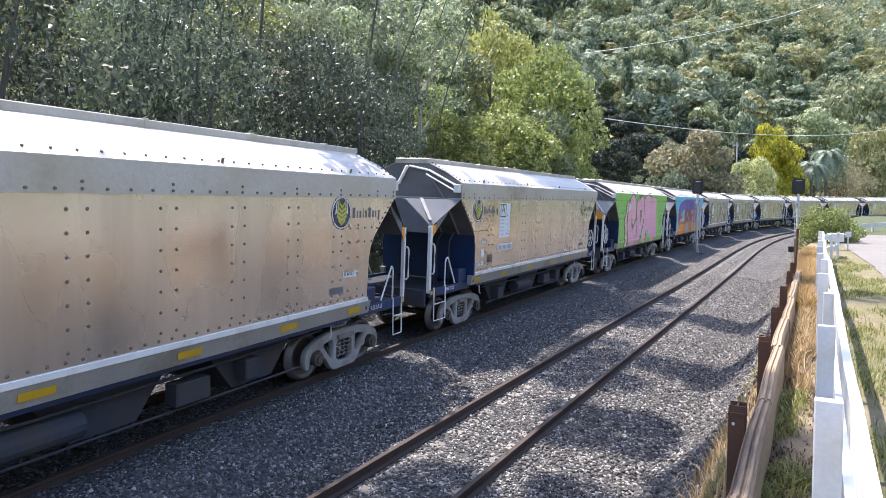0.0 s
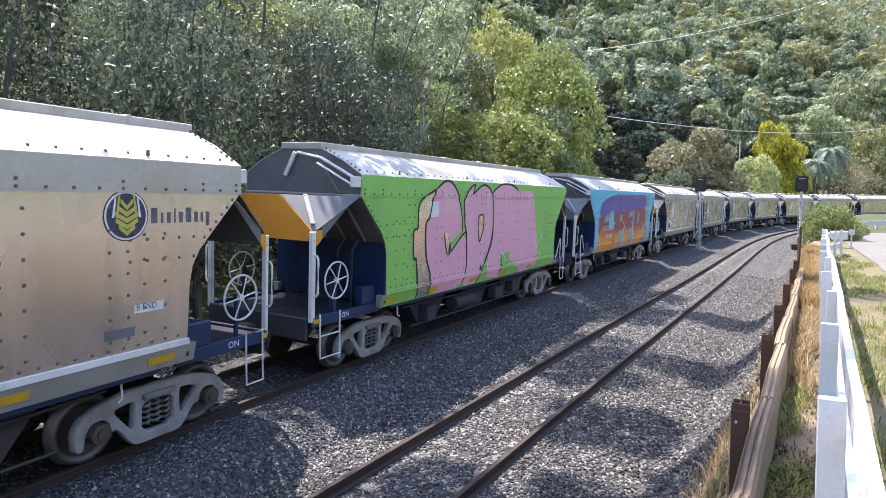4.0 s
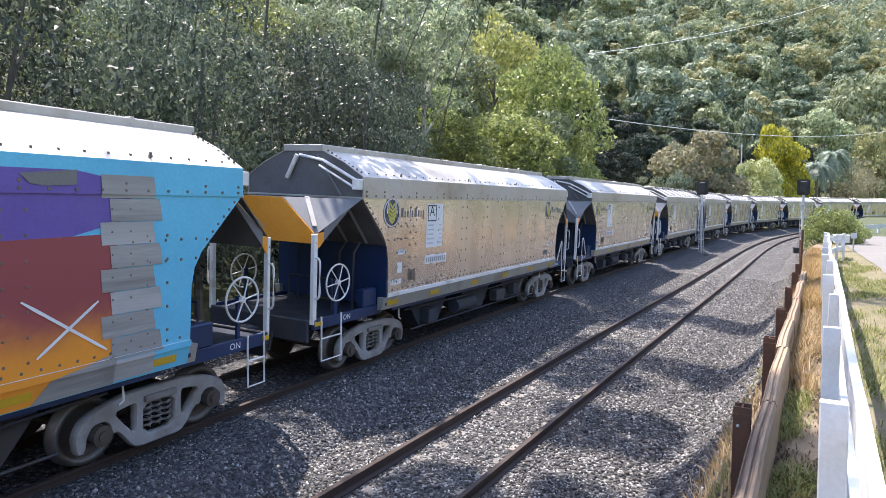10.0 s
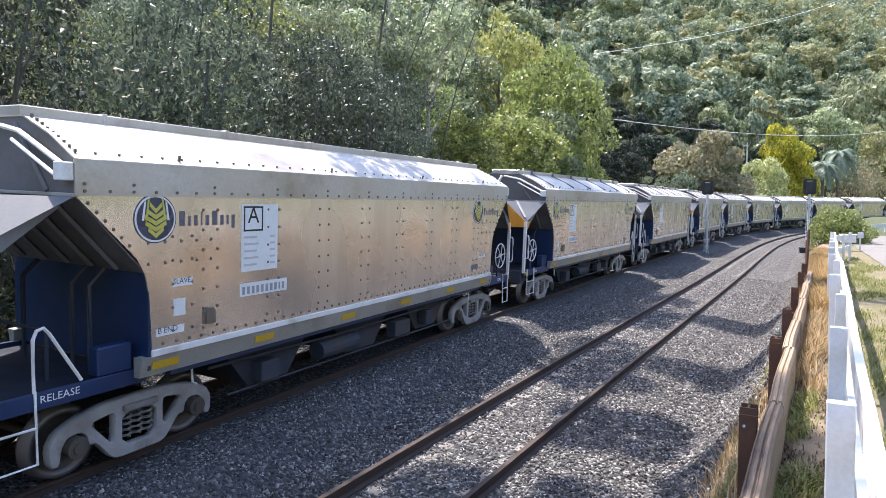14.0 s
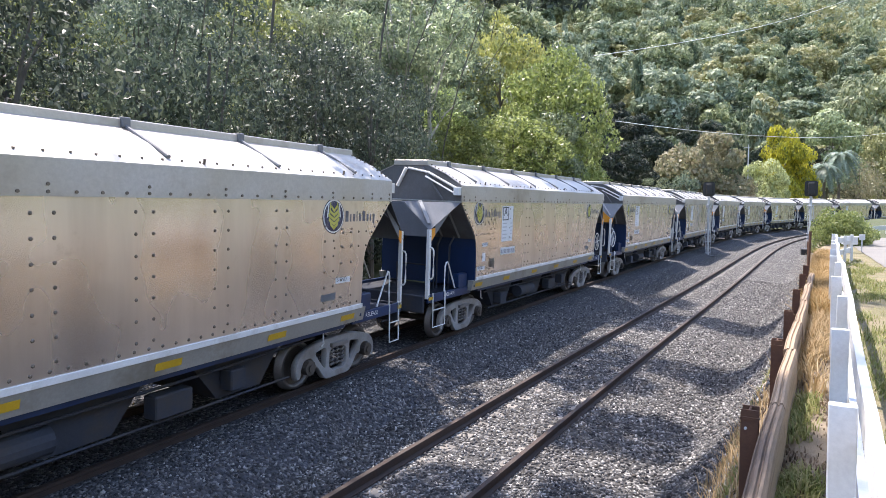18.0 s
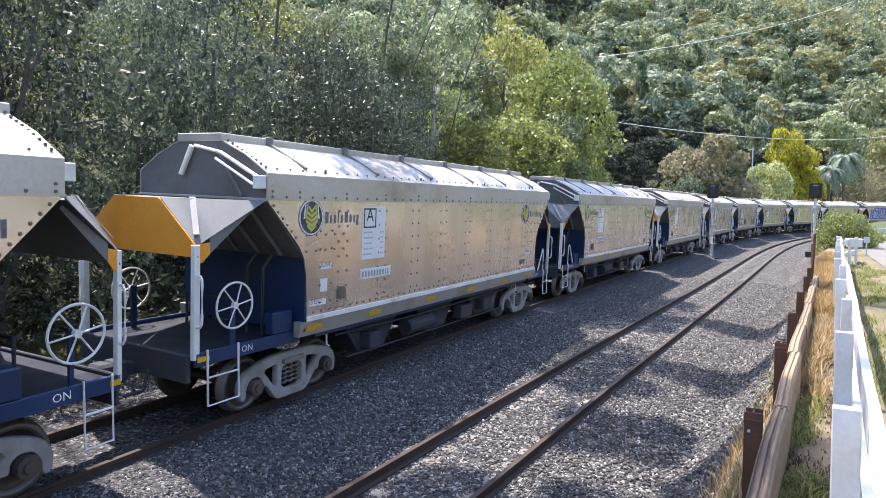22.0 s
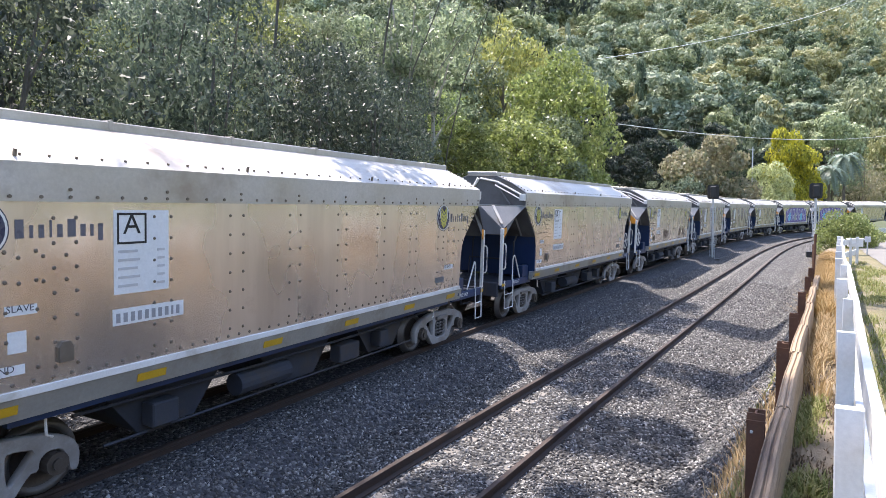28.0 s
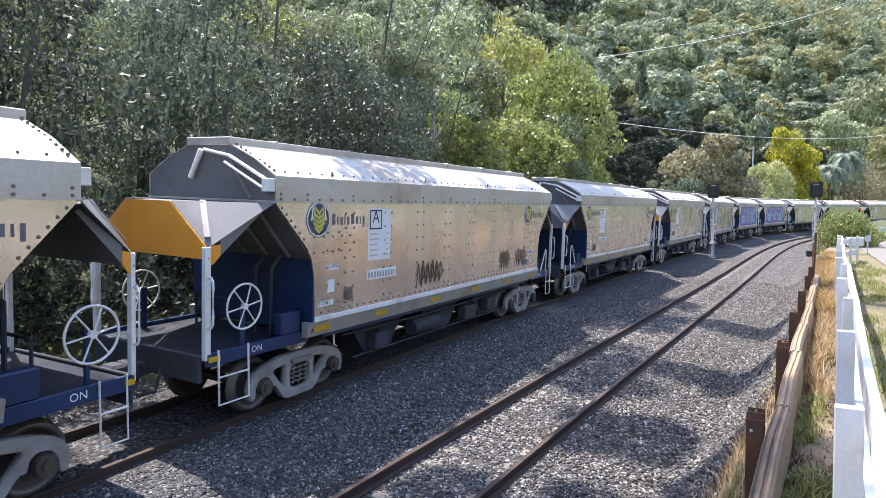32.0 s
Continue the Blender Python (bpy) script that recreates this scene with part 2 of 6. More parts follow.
ALU = sheet_metal()
ROOF = surface("roof_sheet", (0.5, 0.47, 0.43), (0.6, 0.57, 0.53), 0.9, 0.45, 0.5, 20, 0.05, stain=(0.34, 0.29, 0.245), stain_scale=0.7)
GREY_PAINT = surface("grey_paint", (0.13, 0.14, 0.15), (0.19, 0.19, 0.2), 1.5, 0.6, 0, 25, 0.1, stain=(0.14, 0.13, 0.12))
# dark end tone; on the gables it puts their shade into the colour
END_DARK_TONE = surface("dark_end_tone", (0.1, 0.1, 0.105), (0.14, 0.14, 0.14), 1.5, 0.65, 0, 25, 0.1, stain=(0.07, 0.065, 0.06))
NAVY = surface("navy_paint", (0.007, 0.026, 0.085), (0.013, 0.04, 0.115), 1.0, 0.45, 0, 25, 0.06, stain=(0.018, 0.028, 0.055))
WHITE_PAINT = surface("white_paint", (0.72, 0.72, 0.7), (0.82, 0.82, 0.8), 2.0, 0.5, 0, 40, 0.08, stain=(0.5, 0.47, 0.42), stain_scale=1.6)
ORANGE = surface("orange_paint", (0.8, 0.3, 0.02), (0.85, 0.36, 0.04), 1.2, 0.5, 0, 30, 0.05, stain=(0.6, 0.25, 0.05))
YELLOW = surface("yellow_marker", (0.6, 0.36, 0.02), (0.66, 0.42, 0.03), 3, 0.4, 0, 40, 0.03)
DECK = surface("end_deck", (0.007, 0.012, 0.026), (0.013, 0.019, 0.035), 2.0, 0.85, 0, 25, 0.2, stain=(0.022, 0.02, 0.018))
UNDER = surface("underframe_grime", (0.032, 0.04, 0.058), (0.055, 0.06, 0.072), 1.6, 0.8, 0.1, 25, 0.3, stain=(0.07, 0.058, 0.046))
BOGIE = surface("bogie_cast_steel", (0.3, 0.295, 0.285), (0.4, 0.39, 0.375), 2.5, 0.7, 0.1, 40, 0.3, stain=(0.17, 0.14, 0.115))
SPRING = surface("spring_steel", (0.22, 0.21, 0.2), (0.3, 0.29, 0.28), 3, 0.5, 0.4, 40, 0.1, stain=(0.12, 0.1, 0.08))
WHEEL = surface("wheel_steel", (0.09, 0.075, 0.065), (0.14, 0.12, 0.1), 3, 0.6, 0.5, 40, 0.2)
TREAD = surface("wheel_rim_steel", (0.15, 0.14, 0.135), (0.22, 0.21, 0.2), 3, 0.5, 0.7, 40, 0.05)


# ------------------------------------------------------------------ mesh helpers
def mesh_of(name, verts, faces):
    me = bpy.data.meshes.new(name)
    me.from_pydata(verts, [], faces)
    me.update()
    return me


def part(name, bm, material, parent=None, label="", smooth_faces=False):
    """Links a bmesh as one mesh object under a thing or a part."""
    me = bpy.data.meshes.new(name)
    bm.to_mesh(me)
    bm.free()
    if smooth_faces:
        me.shade_smooth()
    me.materials.append(material)
    ob = new(name, me)
    if parent is not None:
        ob.parent = parent
    if label:
        ob["label"] = label
    return ob


def box(bm, lo, hi, bevel=0.0, m=None):
    lo, hi = Vector(lo), Vector(hi)
    r = bmesh.ops.create_cube(bm, size=1.0)
    vs = r["verts"]
    for v in vs:
        v.co = Vector([(lo[i] + hi[i]) / 2 + v.co[i] * (hi[i] - lo[i]) for i in range(3)])
    if bevel:
        es = list({e for v in vs for e in v.link_edges})
        out = bmesh.ops.bevel(bm, geom=es, offset=bevel, segments=1, affect="EDGES")
        vs = list({v for f in out["faces"] for v in f.verts} | {v for v in vs if v.is_valid})
    if m is not None:
        bmesh.ops.transform(bm, matrix=m, verts=[v for v in vs if v.is_valid])
    return bm


def boxed(lo, hi, bevel=0.0, m=None):
    return box(bmesh.new(), lo, hi, bevel, m)


def rod(bm, a, b, r, sides=8, r2=None):
    a, b = Vector(a), Vector(b)
    q = (b - a).to_track_quat("Z", "Y").to_matrix().to_4x4()
    bmesh.ops.create_cone(bm, cap_ends=True, segments=sides, radius1=r, radius2=r if r2 is None else r2, depth=(b - a).length,
                          matrix=Matrix.Translation((a + b) / 2) @ q)
    return bm


def tube(bm, points, r, sides=6):
    """A bent bar through points."""
    pts = [Vector(p) for p in points]
    rings = []
    for i, p in enumerate(pts):
        d = (pts[min(i + 1, len(pts) - 1)] - pts[max(i - 1, 0)]).normalized()
        q = d.to_track_quat("Z", "Y")
        rings.append([bm.verts.new(p + q @ Vector((r * math.cos(6.2832 * k / sides), r * math.sin(6.2832 * k / sides), 0))) for k in range(sides)])
    for a, b in zip(rings[:-1], rings[1:]):
        for k in range(sides):
            bm.faces.new((a[k], a[(k + 1) % sides], b[(k + 1) % sides], b[k]))
    bm.faces.new(rings[0][::-1])
    bm.faces.new(rings[-1])
    return bm


def plate(bm, outline, axis, at, thick):
    """A flat plate: outline of (a, b) in the plane across axis ('x', 'y' or 'z') at a place, with thickness along the axis."""
    def co(a, b, c):
        return {"x": (c, a, b), "y": (a, c, b), "z": (a, b, c)}[axis]
    front = [bm.verts.new(co(a, b, at)) for a, b in outline]
    back = [bm.verts.new(co(a, b, at + thick)) for a, b in outline]
    n = len(outline)
    bm.faces.new(front)
    bm.faces.new(back[::-1])
    for i in range(n):
        bm.faces.new((front[(i + 1) % n], front[i], back[i], back[(i + 1) % n]))
    bmesh.ops.recalc_face_normals(bm, faces=bm.faces[:])
    return bm


def sheet(bm, corners, thick):
    """A plate of any tilt: its corners in order, thickened along its normal."""
    c = [Vector(p) for p in corners]
    n = (c[1] - c[0]).cross(c[2] - c[0]).normalized() * thick
    front = [bm.verts.new(p) for p in c]
    back = [bm.verts.new(p + n) for p in c]
    k = len(c)
    bm.faces.new(front)
    bm.faces.new(back[::-1])
    for i in range(k):
        bm.faces.new((front[(i + 1) % k], front[i], back[i], back[(i + 1) % k]))
    bmesh.ops.recalc_face_normals(bm, faces=bm.faces[:])
    return bm


def sweep(line, profile, s0, s1, step, level, closed=False):
    """A ribbon or bar swept along a line; profile of (to the right, up)."""
    verts, faces = [], []
    n = len(profile)
    ss = np.arange(s0, s1 + step / 2, step)
    for s in ss:
        for a, b in profile:
            verts.append(line.at(s, a, b, level))
    for i in range(len(ss) - 1):
        for k in range(n if closed else n - 1):
            a, b = i * n + k, i * n + (k + 1) % n
            faces.append((a, a + n, b + n, b))
    if closed:
        faces.append(tuple(range(n)))
        faces.append(tuple(range((len(ss) - 1) * n, len(ss) * n))[::-1])
    return verts, faces


def swept(name, material, *args, **kw):
    me = mesh_of(name, *sweep(*args, **kw))
    me.materials.append(material)
    return new(name, me)


# ------------------------------------------------------------------ ground
def axis_steps(lo, a, b, hi, fine):
    mid = list(np.arange(a, b, fine))
    out, step, v = [], fine, b
    while v < hi:
        out.append(v)
        step *= 1.13
        v += step
    low, step, v = [], fine, a - fine
    while v > lo:
        low.append(v)
        step *= 1.13
        v -= step
    return np.array(low[::-1] + mid + out)


def build_ground():
    xs, ys = axis_steps(-600, -12, 30, 700, 0.48), axis_steps(-260, -6, 50, 800, 0.48)
    gx, gy = np.meshgrid(xs, ys)
    z = land(gx, gy)
    along, aside = gx * FENCE_DIR.x + gy * FENCE_DIR.y, gx * FENCE_RIGHT.x + gy * FENCE_RIGHT.y
    z -= 0.3 * ((along > -12.5) & (along < 43.0) & (aside > -2.4) & (aside < 8.6))     # lies under the verge and the road
    verts = np.stack([gx.ravel(), gy.ravel(), z.ravel()], 1).tolist()
    w = len(xs)
    faces = [(j * w + i, j * w + i + 1, (j + 1) * w + i + 1, (j + 1) * w + i) for j in range(len(ys) - 1) for i in range(w - 1)]
    me = mesh_of("ground", verts, faces)
    me.shade_smooth()
    me.materials.append(EARTH)
    me.materials.append(BALLAST)
    cx = np.array([f.center[:2] for f in me.polygons])
    u, s = MAIN.offset(cx[:, 0], cx[:, 1])
    w2 = cx[:, 0] * FENCE_RIGHT.x + cx[:, 1] * FENCE_RIGHT.y
    me.polygons.foreach_set("material_index", ((u > -4.5) & (w2 < 0.6) & (s < 90)).astype(np.int32))
    tagged(new("ground", me), "dark earth and leaf litter of a wooded hillside", "ground", kind="structure")


build_ground()
main_bed = swept("ballast_bed", BALLAST_SHADED, MAIN, [(-3.4, -1.1), (-1.75, -0.2), (-1.0, -0.14), (1.0, -0.13), (1.75, -0.17), (2.3, -0.4), (2.9, -0.85), (3.4, -1.2)], -60, 260, 1.0, 0.0)
tagged(main_bed, "crushed stone ballast under the main line, its grey darkened for train shade", "ballast", kind="structure")
near_bed = swept("ballast_bed", BALLAST, NEAR, [(-3.6, -0.16), (-0.9, -0.155), (-0.6, -0.19), (0.6, -0.19), (0.9, -0.155), (1.6, -0.16), (2.4, -0.24), (3.4, -0.5)], -30, 228, 1.0, NEAR_Z)
tagged(near_bed, "grey crushed stone ballast of the loop line, sunlit in patches", "ballast", kind="structure")


def rail_profile(side):
    c = side * 0.7525
    return [(c - 0.036, 0.0), (c + 0.036, 0.0), (c + 0.036, -0.04), (c + 0.01, -0.06), (c + 0.01, -0.135), (c + 0.07, -0.155), (c + 0.07, -0.17),
            (c - 0.07, -0.17), (c - 0.07, -0.155), (c - 0.01, -0.135), (c - 0.01, -0.06), (c - 0.036, -0.04)]


for line, level, s0, s1, what in ((MAIN, 0.0, -60, 250, "main line"), (NEAR, NEAR_Z, -30, 225, "loop line")):
    for side in (-1, 1):
        r = swept("rail", STEEL, line, rail_profile(side), s0, s1, 1.0, level, closed=True)
        me = r.data
        me.materials.append(RAIL_TOP)
        for f in me.polygons:
            if f.normal.z > 0.9 and f.area > 0.03:
                f.material_index = 1
        tagged(r, "rust-brown steel rail with a worn shiny head of the " + what, "rail", group="rails", kind="structure")


def build_sleepers():
    bm = bmesh.new()
    plate(bm, [(-1.25, -0.2), (-1.25, 0.0), (-1.1, 0.035), (-0.45, 0.035), (-0.2, 0.0), (0.2, 0.0), (0.45, 0.035), (1.1, 0.035), (1.25, 0.0), (1.25, -0.2)], "y", -0.12, 0.24)
    me = bpy.data.meshes.new("sleeper")
    bm.to_mesh(me)
    bm.free()
    me.materials.append(SLEEPER)
    for line, level, s0, s1, bed in ((NEAR, NEAR_Z, 0.0, 120, near_bed), (MAIN, -0.04, 6.0, 40, main_bed)):
        s = s0
        while s < s1:
            ob = new("sleeper", me)
            p = line.at(s, random.uniform(-0.02, 0.02), -0.222, level)
            ob.matrix_world = Matrix.Translation(p) @ Matrix.Rotation(-line.heading(s), 4, "Z") @ Matrix.Rotation(CANT, 4, "Y")
            ob.parent = bed
            s += 0.62 + random.uniform(-0.015, 0.015)


build_sleepers()


# ------------------------------------------------------------------ grain hopper wagons
PITCH, HALF, SIDE_Y = 15.3126, 7.1, 1.449
RIVET = surface("rivet_steel", (0.16, 0.13, 0.1), (0.24, 0.2, 0.16), 5, 0.6, 0.4, 40, 0.1)
SILL = surface("sill_metal", (0.36, 0.36, 0.33), (0.46, 0.45, 0.41), 1.0, 0.5, 0.4, 25, 0.1, stain=(0.25, 0.22, 0.17))
LOGO_BLUE = surface("logo_blue", (0.035, 0.04, 0.085), (0.055, 0.06, 0.11), 4, 0.28, 0, 40, 0.02)
LOGO_YELLOW = surface("logo_yellow", (0.5, 0.47, 0.09), (0.58, 0.54, 0.12), 4, 0.3, 0, 40, 0.02)
BLACK = surface("black_paint", (0.012, 0.012, 0.014), (0.025, 0.025, 0.027), 4, 0.6, 0, 40, 0.05)
INK = surface("sign_ink", (0.03, 0.03, 0.05), (0.05, 0.05, 0.08), 4, 0.6, 0, 40, 0.0)
NAME_BLUE = surface("name_blue", (0.1, 0.105, 0.14), (0.14, 0.145, 0.18), 4, 0.3, 0, 40, 0.02)
FAINT_INK = surface("faint_ink", (0.5, 0.5, 0.51), (0.58, 0.58, 0.59), 4, 0.6, 0, 40, 0.0)
PANEL_INK = surface("worn_sign_ink", (0.28, 0.28, 0.3), (0.36, 0.36, 0.38), 4, 0.6, 0, 40, 0.0)
SIGN = surface("sign_white", (0.76, 0.78, 0.79), (0.82, 0.83, 0.84), 2, 0.5, 0, 30, 0.02, stain=(0.66, 0.66, 0.64))


def side_outline(inset=0.0):
    i = inset
    half = [(5.15 - i, 1.44), (5.19 - i, 2.2), (5.24 - i, 2.45), (5.36 - i, 2.66), (6.1 - i, 3.41)]
    return [(-x, z) for x, z in half] + [(x, z) for x, z in half[::-1]]


def letter(name, text, size, x, z, y, material, parent, label=""):
    """Upright lettering on the side that faces the road, as a mesh."""
    cu = bpy.data.curves.new(name, "FONT")
    cu.body, cu.size, cu.align_x, cu.align_y, cu.resolution_u = text, size, "LEFT", "BOTTOM", 2
    tmp = bpy.data.objects.new(name, cu)
    me = bpy.data.meshes.new_from_object(tmp)
    bpy.data.objects.remove(tmp)
    me.transform(Matrix.Translation((x, y, z)) @ Matrix.Rotation(radians(90), 4, "X"))
    me.materials.clear()
    me.materials.append(material)
    ob = new(name, me)
    ob.parent = parent
    if label:
        ob["label"] = label
    return ob


def flat(name, outline, y, material, parent, label="", thick=0.004):
    """A flat patch on the road side of a wagon, outline in (x, z)."""
    bm = bmesh.new()
    plate(bm, outline, "y", y - thick, thick)
    return part(name, bm, material, parent, label)


def rect(x0, z0, x1, z1):
    return [(x0, z0), (x1, z0), (x1, z1), (x0, z1)]


def ring_points(cx, cz, r, n=20, rz=None):
    return [(cx + r * math.cos(6.2832 * i / n), cz + (rz or r) * math.sin(6.2832 * i / n)) for i in range(n)]


def wheat_badge(x, z, y, parent):
    badge = flat("badge", ring_points(x, z, 0.30, 28), y, LOGO_BLUE, parent, "round blue badge with yellow wheat ear")
    bm = bmesh.new()
    plate(bm, ring_points(x, z, 0.287, 28), "y", y - 0.007, 0.003)
    part("badge_ring", bm, SIGN, badge)
    bm = bmesh.new()
    plate(bm, ring_points(x, z, 0.262, 28), "y", y - 0.010, 0.003)
    part("badge_field", bm, LOGO_BLUE, badge)
    for k in (-1, 1):
        for i, (a, b) in enumerate(((0.085, 0.11), (0.135, 0.16))):
            bm = bmesh.new()
            plate(bm, [(x + k * a, z + 0.245 - 0.03 * i), (x + k * b, z + 0.225 - 0.03 * i), (x + k * (b + 0.035), z - 0.02), (x + k * (a + 0.03), z - 0.02)], "y", y - 0.013, 0.003)
            part("wheat_awn", bm, SIGN if i else LOGO_YELLOW, badge)
    for i, dz in enumerate((0.15, 0.075, 0.0, -0.075, -0.15)):
        bm = bmesh.new()
        k = (0.085, 0.135, 0.16, 0.15, 0.11)[i]
        plate(bm, [(x - k, z + dz), (x, z + dz - 0.085), (x + k, z + dz), (x + k * 0.95, z + dz + 0.052), (x, z + dz - 0.028), (x - k * 0.95, z + dz + 0.052)], "y", y - 0.016, 0.003)
        part("wheat_grain", bm, LOGO_YELLOW, badge)
    return badge


def name_row(x, z, y, parent):
    """Plain bars in the sizes of the letters of the company's name."""
    for wd, lo, hi in ((0.085, 0, 0.19), (0.035, 0, 0.13), (0.055, 0, 0.135), (0.024, 0, 0.18), (0.055, 0, 0.135), (0.085, 0, 0.19), (0.055, 0, 0.135), (0.035, 0, 0.13), (0.055, -0.05, 0.135)):
        flat("name_bar", rect(x, z + lo, x + wd, z + hi), y, NAME_BLUE, parent, "", 0.003)
        x += wd + 0.055


def bars(name, x, z, widths, height, gap, y, material, parent, label=""):
    """A row of plain bars that stands in for lettering."""
    for wd in widths:
        flat(name, rect(x, z, x + wd, z + height), y, material, parent, label, 0.003)
        x += wd + gap


def build_end(w, e, brake, hood_colour):
    """One end of a wagon; e is -1 for the end that leads, 1 for the shorter one that trails."""
    before = set(w.children_recursive)
    bm = bmesh.new()
    plate(bm, [(-1.44, 3.41), (1.44, 3.41), (1.44, 3.79), (1.0, 4.08), (0.5, 4.28), (-0.5, 4.28), (-1.0, 4.08), (-1.44, 3.79)], "x", e * 6.06, e * 0.03)
    gable = part("gable_sheet", bm, END_DARK_TONE, w)
    bm = bmesh.new()
    tube(bm, [(e * 6.16, -1.32, 3.74), (e * 6.17, -0.55, 4.1), (e * 6.17, 0.02, 4.2)], 0.03)
    tube(bm, [(e * 6.22, -1.3, 3.62), (e * 6.22, -0.5, 4.0)], 0.022)
    box(bm, (min(e * 6.1, e * 6.24), -1.45, 3.56), (max(e * 6.1, e * 6.24), -1.3, 3.76), 0.01)
    tube(bm, [(e * 6.16, 0.1, 4.2), (e * 6.16, 0.35, 3.75)], 0.045)
    part("hatch_lever", bm, WHITE_PAINT, gable, "pale metal roof hatch lever")
    part("gable_channel", boxed((min(e * 6.06, e * 6.13), -1.46, 3.385), (max(e * 6.06, e * 6.13), 1.46, 3.425), 0.006), SILL, gable)
    part("gable_rib", rod(bmesh.new(), (e * 6.1, -0.95, 3.44), (e * 6.1, -0.35, 4.2), 0.025, 6), GREY_PAINT, gable)
    bm = bmesh.new()
    sheet(bm, [(e * 6.08, -1.43, 3.41), (e * 6.08, 1.43, 3.41), (e * 5.22, 1.43, 2.48), (e * 5.22, -1.43, 2.48)], 0.02)
    slope = part("end_slope_sheet", bm, END_DARK_TONE, w, "dark grey sloping end sheet with ribs")
    for y in (-1.0, -0.5, 0.0, 0.5, 1.0):
        part("rib", rod(bmesh.new(), (e * 6.06, y, 3.33), (e * 5.3, y, 2.5), 0.035, 4), GREY_PAINT, slope)
    bm = bmesh.new()
    pts = [(-1.44, 2.5), (-1.43, 1.25), (1.43, 1.25), (1.44, 2.5)]
    plate(bm, pts, "x", e * 5.16, e * 0.04)
    part("end_sheet", bm, NAVY, w, "navy painted end sheet")
    # hood over the end platform: upright front plate, flat top, sloping corner plates
    bm = bmesh.new()
    plate(bm, [(-1.3, 2.6), (1.3, 2.6), (1.24, 2.78), (0.5, 3.385), (-0.5, 3.385), (-1.24, 2.78)], "x", e * 7.19, e * 0.02)
    hood = part("end_hood", bm, ORANGE if hood_colour == "orange" else GREY_PAINT, w, hood_colour + " painted end hood plate")
    bm = bmesh.new()
    sheet(bm, [(e * 6.09, -1.42, 3.36), (e * 6.09, 1.42, 3.36), (e * 7.188, 0.5, 3.36), (e * 7.188, -0.5, 3.36)], 0.016)
    part("hood_top", bm, GREY_PAINT, w)
    for y in (-1, 1):
        bm = bmesh.new()
        sheet(bm, [(e * 7.2, y * 0.52, 3.39), (e * 6.1, y * 1.44, 3.39), (e * 7.18, y * 1.26, 2.76)], 0.012)
        hip = part("hood_corner_plate", bm, GREY_PAINT, w)
        a, b = Vector((e * 6.85, y * 0.77, 3.40)), Vector((e * 7.14, y * 1.21, 2.9))
        c = Vector((e * -0.03, y * 0.028, 0))
        out = Vector((e * 0.012, y * -0.0, 0.012))
        bm = bmesh.new()
        sheet(bm, [a - c + out, a + c + out, b + c + out, b - c + out], 0.012)
        part("hood_strap", bm, BOGIE, hip, "bolted grey strap")
        bm = bmesh.new()
        plate(bm, [(e * 6.98, 2.86), (e * 6.2, 3.3), (e * 6.16, 3.27), (e * 6.98, 2.64)], "y", y * 1.27 - 0.008, 0.016)
        bracket = part("hood_flange", bm, GREY_PAINT, w, "grey hood side flange")
        bm = bmesh.new()
        plate(bm, [(e * 7.22, 2.77), (e * 6.98, 2.8), (e * 6.98, 2.64), (e * 7.1, 2.53), (e * 7.22, 2.5)], "y", y * 1.27 - 0.009, 0.018)
        part("bracket_tip", bm, ORANGE, bracket, "orange painted bracket tip")
        bm = bmesh.new()
        box(bm, (min(e * 7.15, e * 7.25), min(y * 1.21, y * 1.29), 1.18), (max(e * 7.15, e * 7.25), max(y * 1.21, y * 1.29), 2.77), 0.008)
        post = part("corner_post", bm, WHITE_PAINT, w, "white painted corner post")
        bm = bmesh.new()
        tube(bm, [(e * 7.2, y * 1.26, 2.36), (e * 7.2, y * 1.35, 2.35), (e * 7.2, y * 1.38, 2.3), (e * 7.2, y * 1.385, 2.2), (e * 7.2, y * 1.385, 1.8), (e * 7.2, y * 1.38, 1.7), (e * 7.2, y * 1.35, 1.65), (e * 7.2, y * 1.26, 1.64)], 0.02)
        part("grab_rail", bm, WHITE_PAINT, post)
        # steps
        bm = bmesh.new()
        xa, xb = e * 7.03, e * 6.47
        tube(bm, [(xa, y * 1.3, 1.3), (xa, y * 1.32, 0.5), (xb, y * 1.32, 0.5), (xb, y * 1.3, 1.3)], 0.017)
        rod(bm, (xa, y * 1.31, 0.9), (xb, y * 1.31, 0.9), 0.015, 6)
        part("step_ladder", bm, WHITE_PAINT, w, "white tubular step ladder")
        if not brake:
            bm = bmesh.new()
            tube(bm, [(e * 6.47, y * 1.28, 1.28), (e * 6.47, y * 1.28, 1.86), (e * 6.43, y * 1.28, 1.95), (e * 6.36, y * 1.28, 1.97), (e * 6.3, y * 1.28, 1.9), (e * 5.95, y * 1.28, 1.3)], 0.02)
            part("hoop_rail", bm, WHITE_PAINT, w, "white hoop handrail")
    # platform
    bm = bmesh.new()
    lo, hi = min(e * 5.12, e * 7.22), max(e * 5.12, e * 7.22)
    box(bm, (lo, -1.27, 1.13), (hi, 1.27, 1.2), 0.01)
    platform = part("end_platform", bm, DECK, w, "dark blue end platform")
    for y in (-1.26, 1.26):
        part("platform_edge", boxed((lo, y - 0.03, 1.08), (hi, y + 0.03, 1.27), 0.006), NAVY, platform, "blue platform edge")
    bm = bmesh.new()
    box(bm, (min(e * 7.22, e * 7.3), -1.2, 0.85), (max(e * 7.22, e * 7.3), 1.2, 1.25), 0.015)
